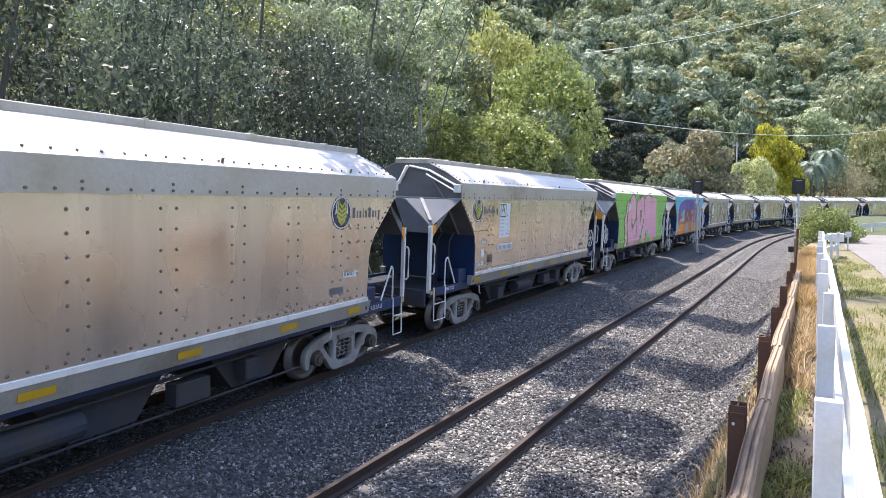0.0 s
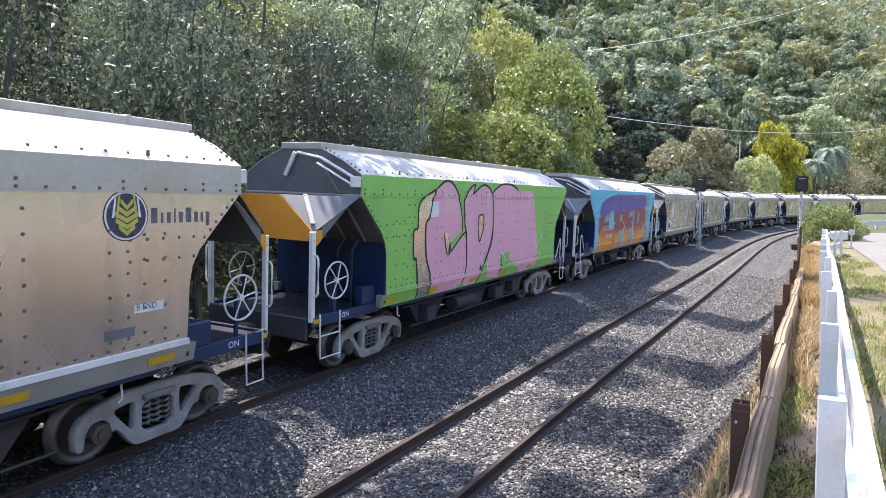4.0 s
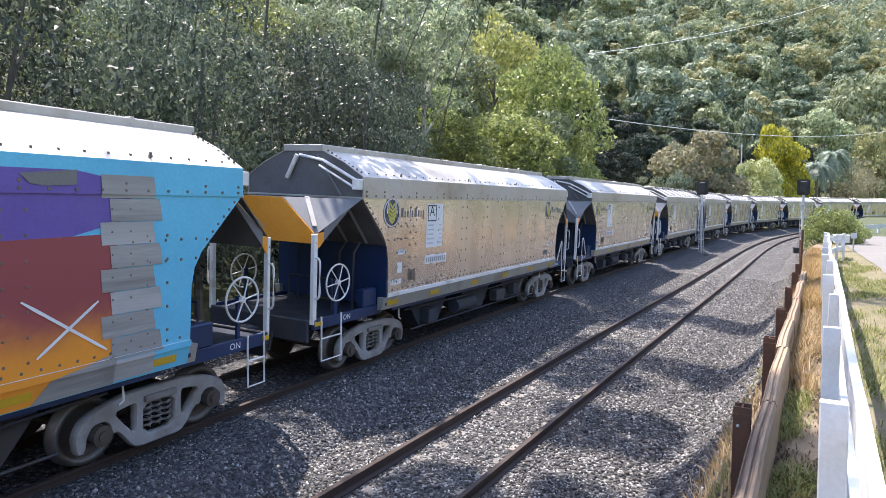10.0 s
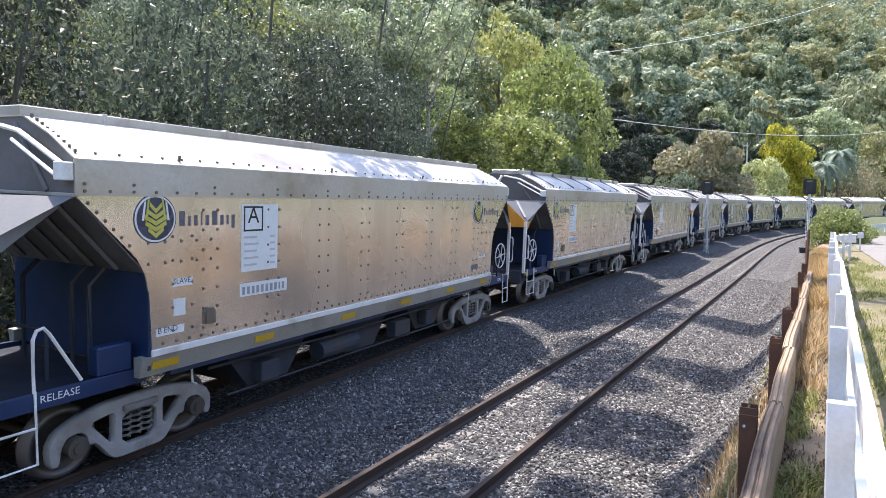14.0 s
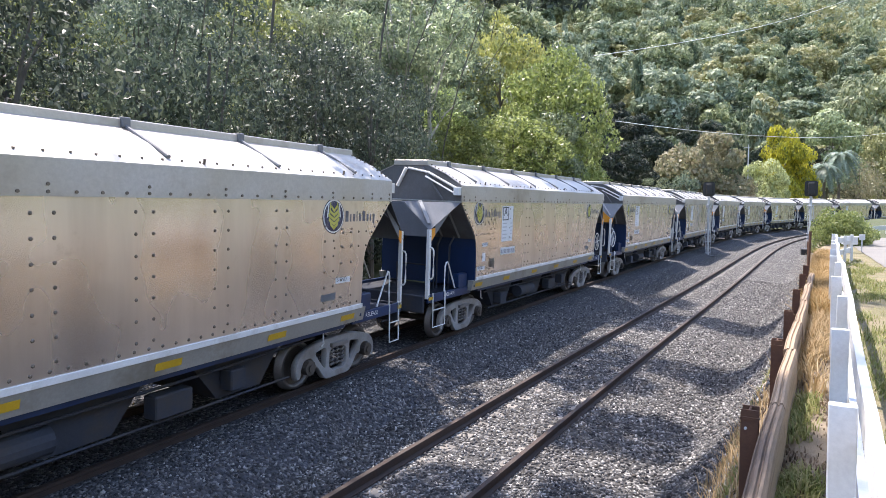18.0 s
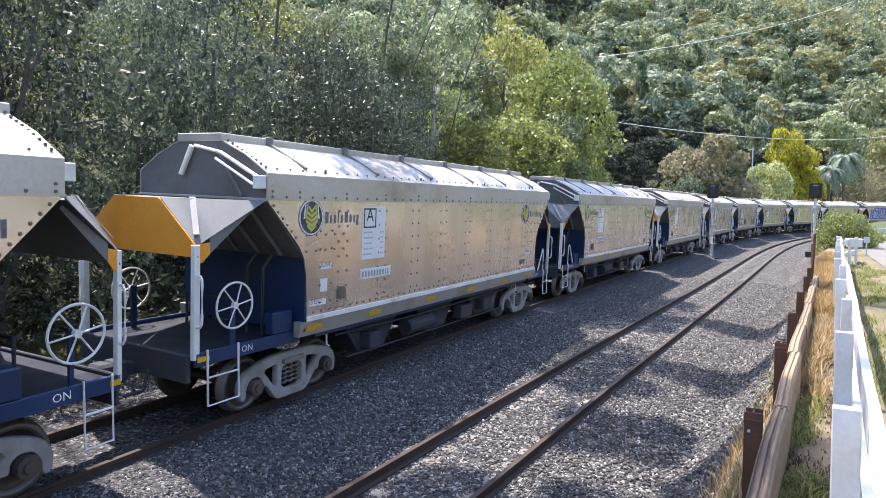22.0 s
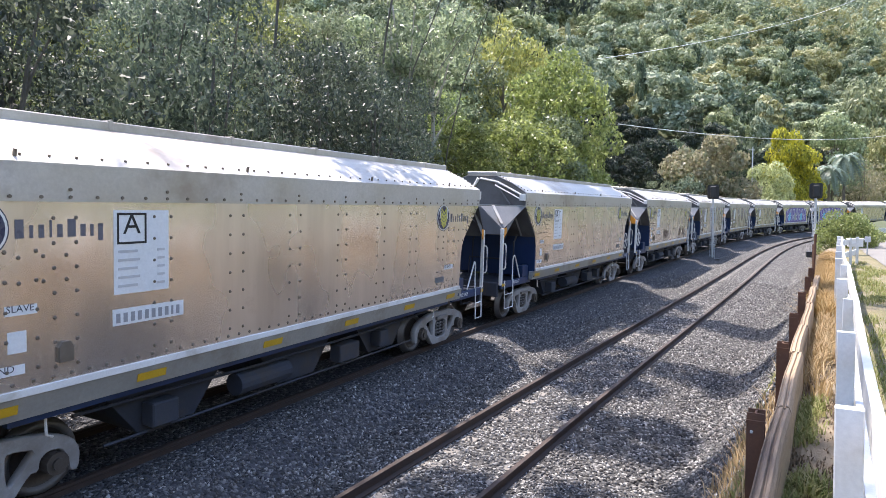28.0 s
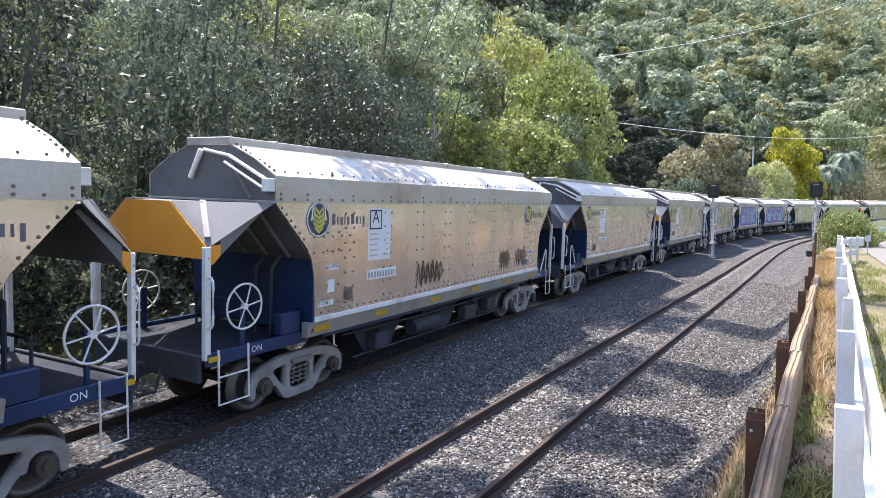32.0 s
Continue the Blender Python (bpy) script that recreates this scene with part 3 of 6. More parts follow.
    part("headstock", bm, UNDER, platform)
    bm = bmesh.new()
    box(bm, (min(e * 7., e * 7.2), -1.31, 1.15), (max(e * 7., e * 7.2), -1.293, 1.22))
    part("end_reflector", bm, YELLOW, platform, "yellow reflector")
    if not brake:
        x = -6.42 if e < 0 else 5.55
        letter("release_sign", "RELEASE", 0.12, x, 1.13, -1.293, SIGN, platform, "white lettering on blue")
    # coupler
    bm = bmesh.new()
    box(bm, (min(e * 6.85, e * 7.5), -0.09, 0.8), (max(e * 6.85, e * 7.5), 0.09, 1.0), 0.02)
    box(bm, (min(e * 7.42, e * 7.66), -0.16, 0.74), (max(e * 7.42, e * 7.66), 0.14, 1.06), 0.04)
    tube(bm, [(e * 7.28, -0.4, 0.95), (e * 7.4, -0.42, 0.65), (e * 7.62, -0.3, 0.6)], 0.025)
    part("coupler", bm, UNDER, w, "grimy automatic coupler")
    # boxes and pipes on the platform
    bm = bmesh.new()
    box(bm, (min(e * 5.3, e * 5.75), -1.28, 1.27), (max(e * 5.3, e * 5.75), -1.1, 1.62), 0.02)
    valve = part("valve_box", bm, NAVY, w, "blue valve box on the platform")
    for y in (-0.9, -0.55, 0.5):
        part("pipe", tube(bmesh.new(), [(e * 5.6, y, 1.2), (e * 5.6, y, 2.3), (e * 5.4, y, 2.5)], 0.03), UNDER, w, "grimy brake pipe")
    part("hoop", tube(bmesh.new(), [(e * 6.0, -0.7, 1.2), (e * 6.0, -0.7, 1.8), (e * 6.0, 0.4, 1.8), (e * 6.0, 0.4, 1.2)], 0.025), UNDER, w, "grimy bent hoop")
    if brake:
        cx = e * (6.45 if e < 0 else 6.4)
        for y in (-1.2, 1.2):
            bm = bmesh.new()
            tube(bm, [(cx + 0.34 * math.cos(a), y, 1.84 + 0.34 * math.sin(a)) for a in np.linspace(0, 6.2832, 29)], 0.017)
            brake_wheel = part("handbrake_wheel", bm, WHITE_PAINT, w, "white spoked handbrake wheel")
            for k in range(6):
                a = k * 1.0472 + 0.15
                part("spoke", rod(bmesh.new(), (cx, y + 0.02 * (1 if y > 0 else -1), 1.84), (cx + 0.33 * math.cos(a), y, 1.84 + 0.33 * math.sin(a)), 0.012, 5), WHITE_PAINT, brake_wheel)
            part("hub", rod(bmesh.new(), (cx, y - 0.03, 1.84), (cx, y + 0.03, 1.84), 0.05, 10), WHITE_PAINT, brake_wheel)
            bm = bmesh.new()
            box(bm, (cx - 0.05, min(y * 0.93, y * 0.97), 1.2), (cx + 0.05, max(y * 0.93, y * 0.97), 1.9), 0.01)
            part("brake_stand", bm, NAVY, w)
        x = cx + (0.05 if e < 0 else -0.35)
        letter("on_sign", "ON", 0.14, x, 1.11, -1.293, SIGN, platform, "white lettering on blue")
    if e > 0:
        for ob in set(w.children_recursive) - before:
            if ob.name.split(".")[0] in ("coupler", "handbrake_wheel", "spoke", "hub", "on_sign"):
                continue
            for v in ob.data.vertices:
                if v.co.x > 6.3:
                    v.co.x = 6.3 + (v.co.x - 6.3) * 0.64


def casting(bm, outlines, y, thick):
    """A cast plate in the upright plane, its first outline pierced by the others, with soft edges."""
    cu = bpy.data.curves.new("casting", "CURVE")
    cu.dimensions, cu.fill_mode, cu.extrude, cu.bevel_depth, cu.bevel_resolution = "2D", "BOTH", thick, 0.014, 0
    for o in outlines:
        sp = cu.splines.new("POLY")
        sp.points.add(len(o) - 1)
        for p, (a, b) in zip(sp.points, o):
            p.co = (a, b, 0, 1)
        sp.use_cyclic_u = True
    tmp = bpy.data.objects.new("casting", cu)
    me = bpy.data.meshes.new_from_object(tmp)
    bpy.data.objects.remove(tmp)
    me.transform(Matrix.Translation((0, y, 0)) @ Matrix.Rotation(radians(90), 4, "X"))
    bm.from_mesh(me)
    bpy.data.meshes.remove(me)


def build_bogie(w, x):
    """A three-piece freight bogie; returns the bogie and its two wheelsets."""
    bm = bmesh.new()
    box(bm, (-0.2, -0.95, 0.5), (0.2, 0.95, 0.78), 0.03)
    box(bm, (-0.35, -0.35, 0.72), (0.35, 0.35, 0.9), 0.03)
    bogie = part("bogie", bm, UNDER, w, "cast steel freight bogie")
    bogie.location = (x, 0, 0)
    for y in (-1, 1):
        bm = bmesh.new()
        half = [(0.0, 0.85), (0.5, 0.84), (0.86, 0.76), (1.08, 0.66), (1.17, 0.5), (1.15, 0.28), (1.06, 0.28), (1.04, 0.46), (0.96, 0.585), (0.8, 0.6), (0.71, 0.53), (0.69, 0.4), (0.6, 0.41), (0.4, 0.15), (0.3, 0.11), (0.0, 0.11)]
        outer = half + [(-a, b) for a, b in half[::-1][1:-1]]
        gap = [(0.7, 0.66), (0.37, 0.72), (0.34, 0.64), (0.35, 0.34), (0.41, 0.31), (0.52, 0.44)]
        holes = [gap, [(-a, b) for a, b in gap], [(-0.26, 0.22), (0.26, 0.22), (0.26, 0.68), (-0.26, 0.68)]]
        casting(bm, [rounded(outer, 1)] + [rounded(h, 1) for h in holes], y * 0.98, 0.05)
        fr = part("side_frame", bm, BOGIE, bogie, "grey cast side frame")
        bm = bmesh.new()
        for dx in (-0.15, 0.0, 0.15):
            tube(bm, [(dx + 0.06 * math.cos(a), y * 0.98 + 0.06 * math.sin(a), 0.3 + 0.38 * i / 30) for i, a in enumerate(np.linspace(0, 6.2832 * 5, 31))], 0.017, 5)
        box(bm, (-0.25, y * 0.98 - 0.12, 0.68), (0.25, y * 0.98 + 0.12, 0.76), 0.01)
        part("spring_nest", bm, SPRING, bogie, "coil springs of the bogie")
        for k in (-1, 1):
            bm = bmesh.new()
            rod(bm, (k * 0.87, y * 0.9, 0.44), (k * 0.87, y * 1.12, 0.44), 0.13, 14)
            rod(bm, (k * 0.87, y * 1.12, 0.44), (k * 0.87, y * 1.15, 0.44), 0.07, 10)
            part("axle_box", bm, WHEEL, bogie)
    sets = []
    for k in (-1, 1):
        bm = bmesh.new()
        prof = [(0.60, 0.10), (0.62, 0.2), (0.655, 0.36), (0.655, 0.455), (0.685, 0.455), (0.69, 0.435), (0.80, 0.42), (0.80, 0.35), (0.75, 0.34), (0.74, 0.2), (0.79, 0.13), (0.79, 0.08)]
        n = 28
        for y in (-1, 1):
            rings = [[bm.verts.new((r * math.cos(6.2832 * i / n), y * a, r * math.sin(6.2832 * i / n))) for i in range(n)] for a, r in prof]
            for p, q in zip(rings[:-1], rings[1:]):
                for i in range(n):
                    bm.faces.new((p[i], p[(i + 1) % n], q[(i + 1) % n], q[i]))
        rod(bm, (0, -0.95, 0), (0, 0.95, 0), 0.075, 10)
        for y in (-0.82, 0.82):
            for a in range(3):
                rod(bm, (0.1 * math.cos(a * 2.094), y - 0.02, 0.1 * math.sin(a * 2.094)), (0.1 * math.cos(a * 2.094), y + 0.02, 0.1 * math.sin(a * 2.094)), 0.02, 6)
        bmesh.ops.recalc_face_normals(bm, faces=bm.faces[:])
        ws = part("wheelset", bm, WHEEL, bogie, "worn steel wheelset", True)
        ws.data.materials.append(TREAD)
        for f in ws.data.polygons:
            c = f.center
            r = math.hypot(c.x, c.z)
            if r > 0.34:
                f.material_index = 1
        ws.location = (k * 0.87, 0, 0.44)
        sets.append(ws)
    return bogie


def build_wagon(front_brake, ribs, paint=None, label=""):
    w = new("grain_wagon")
    tagged(w, label or ("weathered aluminium grain hopper wagon with " + ("ribbed" if ribs else "smooth") + " grey roof"), "wagon", group="wagons of the grain train")
    w.empty_display_size = 0.5
    for y in (-1, 1):
        bm = bmesh.new()
        plate(bm, side_outline(), "y", y * SIDE_Y, -y * 0.025)
        side = part("side_panel", bm, ALU, w, "riveted bare aluminium side")
        verts, faces = [], []

        def rivet(x, z):
            b = len(verts)
            for i in range(6):
                verts.append((x + 0.025 * math.cos(i * 1.0472), y * SIDE_Y, z + 0.025 * math.sin(i * 1.0472)))
            for i in range(6):
                verts.append((x + 0.014 * math.cos(i * 1.0472), y * (SIDE_Y + 0.014), z + 0.014 * math.sin(i * 1.0472)))
            for i in range(6):
                faces.append((b + i, b + (i + 1) % 6, b + 6 + (i + 1) % 6, b + 6 + i))
            faces.append(tuple(range(b + 6, b + 12)))

        for x in (-4.25, -3.05, -1.85, -0.65, 0.55, 1.75, 2.95, 4.15):
            for z in np.arange(1.66, 3.38, 0.262):
                rivet(x - 0.12, z)
                rivet(x + 0.12, z)
        for x in np.arange(-5.0, 5.01, 0.2):
            rivet(x, 1.56)
        for x in (-4.85, -4.55, 4.5, 4.8):
            for z in np.arange(1.7, 2.95, 0.3):
                rivet(x, z)
        for z in (2.84, 2.58):
            for k in range(5):
                rivet(-5.2 + k * 0.24, z)
                rivet(4.3 + k * 0.24, z)
        for k in range(7):
            rivet(5.45 + k * 0.1, 2.82 + k * 0.1)
            rivet(-5.45 - k * 0.1, 2.82 + k * 0.1)
        me = mesh_of("rivets", verts, faces)
        me.materials.append(RIVET)
        ob = tagged(new("rivets", me), kind="stuff")
        ob.parent = side
        # eave band and roof slope
        bm = bmesh.new()
        box(bm, (-6.1, min(y * 1.44, y * 1.468), 3.40), (6.1, max(y * 1.44, y * 1.468), 3.80))
        band = part("eave_band", bm, ROOF, w, "pale grey eave band with bolts")
        bm = bmesh.new()
        for x in np.arange(-6.0, 6.01, 0.3):
            rod(bm, (x, y * 1.468, 3.45), (x, y * 1.482, 3.45), 0.02, 6)
            if abs(x) > 5.9 or abs((x + 6.0) % 1.2 - 0.6) < 0.2:
                rod(bm, (x, y * 1.468, 3.53), (x, y * 1.482, 3.53), 0.02, 6)
        tagged(part("bolts", bm, RIVET, band), kind="stuff")
        bm = bmesh.new()
        prof = [(1.468, 3.80), (1.40, 3.84), (1.0, 4.08), (0.47, 4.30)]
        rings = [[bm.verts.new((x, y * a, b)) for a, b in prof] for x in (-6.1, 6.1)]
        low = [[bm.verts.new((x, y * a, b - 0.02)) for a, b in prof] for x in (-6.1, 6.1)]
        for k in range(3):
            bm.faces.new((rings[0][k], rings[1][k], rings[1][k + 1], rings[0][k + 1]))
            bm.faces.new((low[0][k + 1], low[1][k + 1], low[1][k], low[0][k]))
        for i in range(2):
            bm.faces.new((rings[i][0], rings[i][1], rings[i][2], rings[i][3], low[i][3], low[i][2], low[i][1], low[i][0]))
        bmesh.ops.recalc_face_normals(bm, faces=bm.faces[:])
        slope = part("roof_slope", bm, ROOF, w, "weathered pale grey metal roof sheet")
        bm = bmesh.new()
        for x in np.arange(-5.8, 5.81, 0.29):
            rod(bm, (x, y * 1.36, 3.86), (x, y * 1.365, 3.885), 0.016, 5)
        for x in (-4.7, -1.6, 1.5, 4.6):
            rod(bm, (x, y * 1.38, 3.84), (x, y * 1.4, 3.92), 0.02, 6)
        for e in (-1, 1):
            for k in range(9):
                rod(bm, (e * 6.03, y * (1.36 - k * 0.1), 3.87 + k * 0.05), (e * 6.03, y * (1.36 - k * 0.1), 3.905 + k * 0.05), 0.02, 5)
        tagged(part("roof_bolts", bm, RIVET, slope), kind="stuff")
        if ribs:
            for x in np.arange(-5.1, 5.2, 2.03):
                bm = bmesh.new()
                rod(bm, (x, y * 0.5, 4.31), (x + 0.0, y * 1.33, 3.91), 0.03, 8)
                box(bm, (x - 0.06, min(y * 0.45, y * 0.55), 4.28), (x + 0.06, max(y * 0.45, y * 0.55), 4.42), 0.01)
                part("hatch_arm", bm, GREY_PAINT, w, "grey roof hatch arm")
        # sill
        bm = bmesh.new()
        box(bm, (-5.17, min(y * 1.44, y * 1.475), 1.42), (5.17, max(y * 1.44, y * 1.475), 1.5), 0.004)
        part("sill_strip", bm, WHITE_PAINT, w, "white sill strip")
        bm = bmesh.new()
        plate(bm, [(y * 1.455, 1.42), (y * 1.40, 1.17), (y * 1.30, 1.17), (y * 1.30, 1.42)], "x", -5.3, 10.6)
        sill = part("side_sill", bm, SILL, w, "grey-green metal side sill")
        bm = bmesh.new()
        plate(bm, [(y * 1.34, 1.168), (y * 1.34, 1.09), (y * 1.24, 1.09), (y * 1.24, 1.168)], "x", -4.8, 9.6)
        part("solebar", bm, NAVY, w, "blue solebar under the sill")
        for x in (-4.95, -3.2, -1.1, 0.9, 2.9, 4.75):
            bm = bmesh.new()
            sheet(bm, [(x - 0.2, y * 1.426, 1.25), (x + 0.2, y * 1.426, 1.25), (x + 0.2, y * 1.449, 1.35), (x - 0.2, y * 1.449, 1.35)], -y * 0.004)
            part("reflector", bm, YELLOW, sill, "yellow reflector strip")
    bm = bmesh.new()
    box(bm, (-6.12, -0.5, 4.27), (6.12, 0.5, 4.40), 0.012)
    for x in np.arange(-5.1, 5.2, 2.03):
        box(bm, (x - 0.03, -0.51, 4.28), (x + 0.03, 0.51, 4.415), 0.005)
    part("ridge_hatch", bm, ROOF, w, "long pale grey roof hatch")
    # underside
    bm = bmesh.new()
    box(bm, (-7.1, -0.2, 0.78), (7.1, 0.2, 1.14), 0.01)
    part("centre_sill", bm, UNDER, w, "grimy centre sill")
    for x in (-2.6, 0.0, 2.6):
        bm = bmesh.new()
        plate(bm, [(x - 1.25, 1.42), (x + 1.25, 1.42), (x + 0.45, 0.42), (x - 0.45, 0.42)], "y", -0.95, 1.9)
        part("discharge_hopper", bm, UNDER, w, "grimy discharge hopper")
    bm = bmesh.new()
    rod(bm, (-1.5, -1.05, 0.68), (-0.4, -1.05, 0.68), 0.17, 14)
    part("air_reservoir", bm, UNDER, w, "grimy air reservoir")
    for x0, x1, z0 in ((0.9, 1.5, 0.5), (2.2, 2.5, 0.55), (-3.0, -2.6, 0.5)):
        part("brake_box", boxed((x0, -1.2, z0), (x1, -0.95, z0 + 0.32), 0.02), UNDER, w, "grimy brake gear box")
    bm = bmesh.new()
    tube(bm, [(-4.0, -1.12, 0.95), (-1.0, -1.12, 0.9), (2.0, -1.12, 0.92), (4.2, -1.12, 0.98)], 0.022)
    tube(bm, [(-3.6, -1.08, 0.45), (3.6, -1.08, 0.42)], 0.02)
    part("brake_pipe", bm, UNDER, w)
    for e in (-1, 1):
        bm = bmesh.new()
        tube(bm, [(e * 4.35, -1.2, 1.15), (e * 4.35, -1.22, 0.86), (e * 4.28, -1.22, 0.82)], 0.016)
        part("release_handle", bm, WHITE_PAINT, w)
    rear_brake = not front_brake
    build_end(w, -1, front_brake, "orange" if front_brake else "grey")
    build_end(w, 1, rear_brake, "grey")
    for x in (-BOGIE_X, BOGIE_X):
        build_bogie(w, x)
    # signs and lettering on the road side
    y = -SIDE_Y - 0.001
    if paint is None:
        wheat_badge(-5.1, 3.13, y, w)
        wheat_badge(4.25, 3.13, y, w)
        for x in (-4.75, 4.6):
            name_row(x, 3.03, y, w)
        sign = flat("data_panel", rect(-3.7, 2.34, -2.97, 3.31), y, SIGN, w, "white data panel")
        bm = bmesh.new()
        for o in (rect(-3.66, 2.92, -3.28, 2.945), rect(-3.66, 3.255, -3.28, 3.28), rect(-3.66, 2.945, -3.635, 3.255), rect(-3.305, 2.945, -3.28, 3.255)):
            plate(bm, o, "y", y - 0.008, 0.003)
        part("box_outline", bm, BLACK, sign)
        letter("class_letter", "A", 0.34, -3.585, 2.97, y - 0.007, BLACK, sign, "black letter")
        bm = bmesh.new()
        for k in range(5):
            plate(bm, rect(-3.65, 2.82 - k * 0.1, -3.4 + 0.03 * (k % 2), 2.85 - k * 0.1), "y", y - 0.008, 0.003)
            plate(bm, rect(-3.13, 2.82 - k * 0.1, -3.03, 2.85 - k * 0.1), "y", y - 0.008, 0.003)
        part("data_lines", bm, FAINT_INK, sign)
        number = flat("number_panel", rect(-3.72, 1.98, -2.75, 2.17), y, SIGN, w, "white number panel")
        bars("number_bar", -3.68, 2.01, (0.052,) * 8 + (0.03, 0.05), 0.11, 0.041, y - 0.005, PANEL_INK, number)
        panel = flat("small_panel", rect(-4.86, 2.26, -4.55, 2.36), y, SIGN, w, "small white sign")
        letter("slave_sign", "SLAVE", 0.1, -4.85, 2.275, y - 0.006, INK, panel)
        flat("device_plate", rect(-4.84, 1.88, -4.66, 2.1), y, SIGN, w, "small white plate")
        for x, z in ((-5.1, 1.66), (4.35, 1.95)):
            panel = flat("small_panel", rect(x, z, x + 0.42, z + 0.1), y, SIGN, w, "small white sign")
            letter("end_sign", "B END", 0.105, x + 0.02, z + 0.012, y - 0.006, INK, panel)
        flat("worn_patch", rect(3.95, 1.68, 4.35, 1.8), y, GREY_PAINT, w, "grey worn patch")
        flat("hook_bracket", [(-4.35, 1.7), (-4.2, 1.7), (-4.2, 1.86), (-4.24, 1.92), (-4.31, 1.92), (-4.35, 1.86)], y, RIVET, w, "dark towing hook bracket", 0.05)
    else:
        paint(w, y)
    return w


BOGIE_X = 5.05


# ------------------------------------------------------------------ spray paint on some wagons
PAINT_GREEN = surface("spray_green", (0.23, 0.55, 0.11), (0.28, 0.62, 0.14), 1.0, 0.45, 0, 25, 0.05, stain=(0.2, 0.46, 0.12))
PAINT_PINK = surface("spray_pink", (0.83, 0.39, 0.49), (0.87, 0.45, 0.55), 1.0, 0.5, 0, 25, 0.05, stain=(0.8, 0.46, 0.53))
PAINT_PALE = surface("spray_pale_pink", (0.75, 0.5, 0.55), (0.8, 0.56, 0.6), 1.0, 0.5, 0, 25, 0.03)
PAINT_BLUE = surface("spray_sky_blue", (0.1, 0.5, 0.72), (0.13, 0.57, 0.78), 1.0, 0.45, 0, 25, 0.05, stain=(0.12, 0.44, 0.65))
PAINT_PURPLE = surface("spray_purple", (0.125, 0.08, 0.34), (0.165, 0.11, 0.4), 1.0, 0.5, 0, 25, 0.05, stain=(0.15, 0.12, 0.31))
PAINT_GREY = surface("spray_silver", (0.3, 0.3, 0.29), (0.42, 0.42, 0.4), 1.2, 0.5, 0.2, 25, 0.05, stretch=(0.2, 1, 3), stain=(0.2, 0.2, 0.19))
PAINT_PALE_GREY = surface("spray_pale_silver", (0.42, 0.43, 0.42), (0.52, 0.53, 0.52), 1.2, 0.5, 0.2, 25, 0.05, stretch=(0.2, 1, 3), stain=(0.3, 0.3, 0.29))
PAINT_OLIVE_GREY = surface("spray_dull_grey", (0.16, 0.16, 0.15), (0.22, 0.22, 0.2), 1.2, 0.55, 0, 25, 0.05)
TAG_BROWN = surface("tag_brown", (0.09, 0.05, 0.03), (0.13, 0.075, 0.045), 3, 0.6, 0, 25, 0.0)



def fade_material():
    """Spray paint that fades from orange low down to maroon, with uneven mist."""
    m, t, p = nodes_of("spray_fade")
    vec = coords(t)
    sep = t.nodes.new("ShaderNodeSeparateXYZ")
    t.links.new(vec, sep.inputs[0])
    _, raw = noise_of(t, vec, 1.6, 5.0)
    add = t.nodes.new("ShaderNodeMath")
    add.operation = "MULTIPLY_ADD"
    add.inputs[1].default_value = 0.7
    t.links.new(raw, add.inputs[0])
    t.links.new(sep.outputs[2], add.inputs[2])
    r = t.nodes.new("ShaderNodeMapRange")
    r.interpolation_type = "SMOOTHSTEP"
    r.inputs[1].default_value, r.inputs[2].default_value = 1.85, 2.6
    t.links.new(add.outputs[0], r.inputs[0])
    t.links.new(mix_colour(t, r.outputs[0], (0.85, 0.31, 0.03), (0.3, 0.065, 0.07)), p.inputs["Base Color"])
    p.inputs["Roughness"].default_value = 0.5
    return m


PAINT_FADE = fade_material()


def clipped(poly, z, above):
    """The part of a polygon of (x, z) above or below a height."""
    out = []
    for i, p in enumerate(poly):
        q = poly[(i + 1) % len(poly)]
        inside, other = (p[1] >= z) == above, (q[1] >= z) == above
        if inside:
            out.append(p)
        if inside != other:
            f = (z - p[1]) / (q[1] - p[1])
            out.append((p[0] + (q[0] - p[0]) * f, z))
    return out


ZONES = ((1.17, 1.419, 1.400, 1.4555), (1.419, 1.502, 1.4755, 1.4755), (1.502, 3.40, 1.4495, 1.4495), (3.40, 3.80, 1.4685, 1.4685))


def spray(name, poly, layer, material, parent, label=""):
    """Paint that follows the side of a wagon: sill, strip, panel and eave band."""
    bm = bmesh.new()
    for z0, z1, y0, y1 in ZONES:
        p = clipped(clipped(poly, z0, True), z1, False)
        if len(p) < 3:
            continue
        vs = [bm.verts.new((x, -(y0 + (y1 - y0) * (z - z0) / (z1 - z0)) - 0.0022 * layer, z)) for x, z in p]
        try:
            f = bm.faces.new(vs)
            f.normal_update()
            if f.normal.y > 0:
                f.normal_flip()
        except ValueError:
            pass
    return part(name, bm, material, parent, label)


def side_y(z, layer):
    for z0, z1, y0, y1 in ZONES:
        if z <= z1:
            return -(y0 + (y1 - y0) * (z - z0) / (z1 - z0)) - 0.0022 * layer
    return -1.4685 - 0.0022 * layer


def curved(pts, steps=5):
    """A smooth line through points."""
    if len(pts) < 3:
        return [tuple(Vector(pts[0]).lerp(Vector(pts[-1]), k / 8)) for k in range(9)]
    q = [Vector(p) for p in pts]
    q = [q[0] * 2 - q[1]] + q + [q[-1] * 2 - q[-2]]
    out = []
    for i in range(1, len(q) - 2):
        for k in range(steps):
            f = k / steps
            out.append(tuple(q[i] + 0.5 * f * (q[i + 1] - q[i - 1] + f * (2 * q[i - 1] - 5 * q[i] + 4 * q[i + 1] - q[i + 2] + f * (3 * (q[i] - q[i + 1]) + q[i + 2] - q[i - 1])))))
    return out + [tuple(pts[-1])]


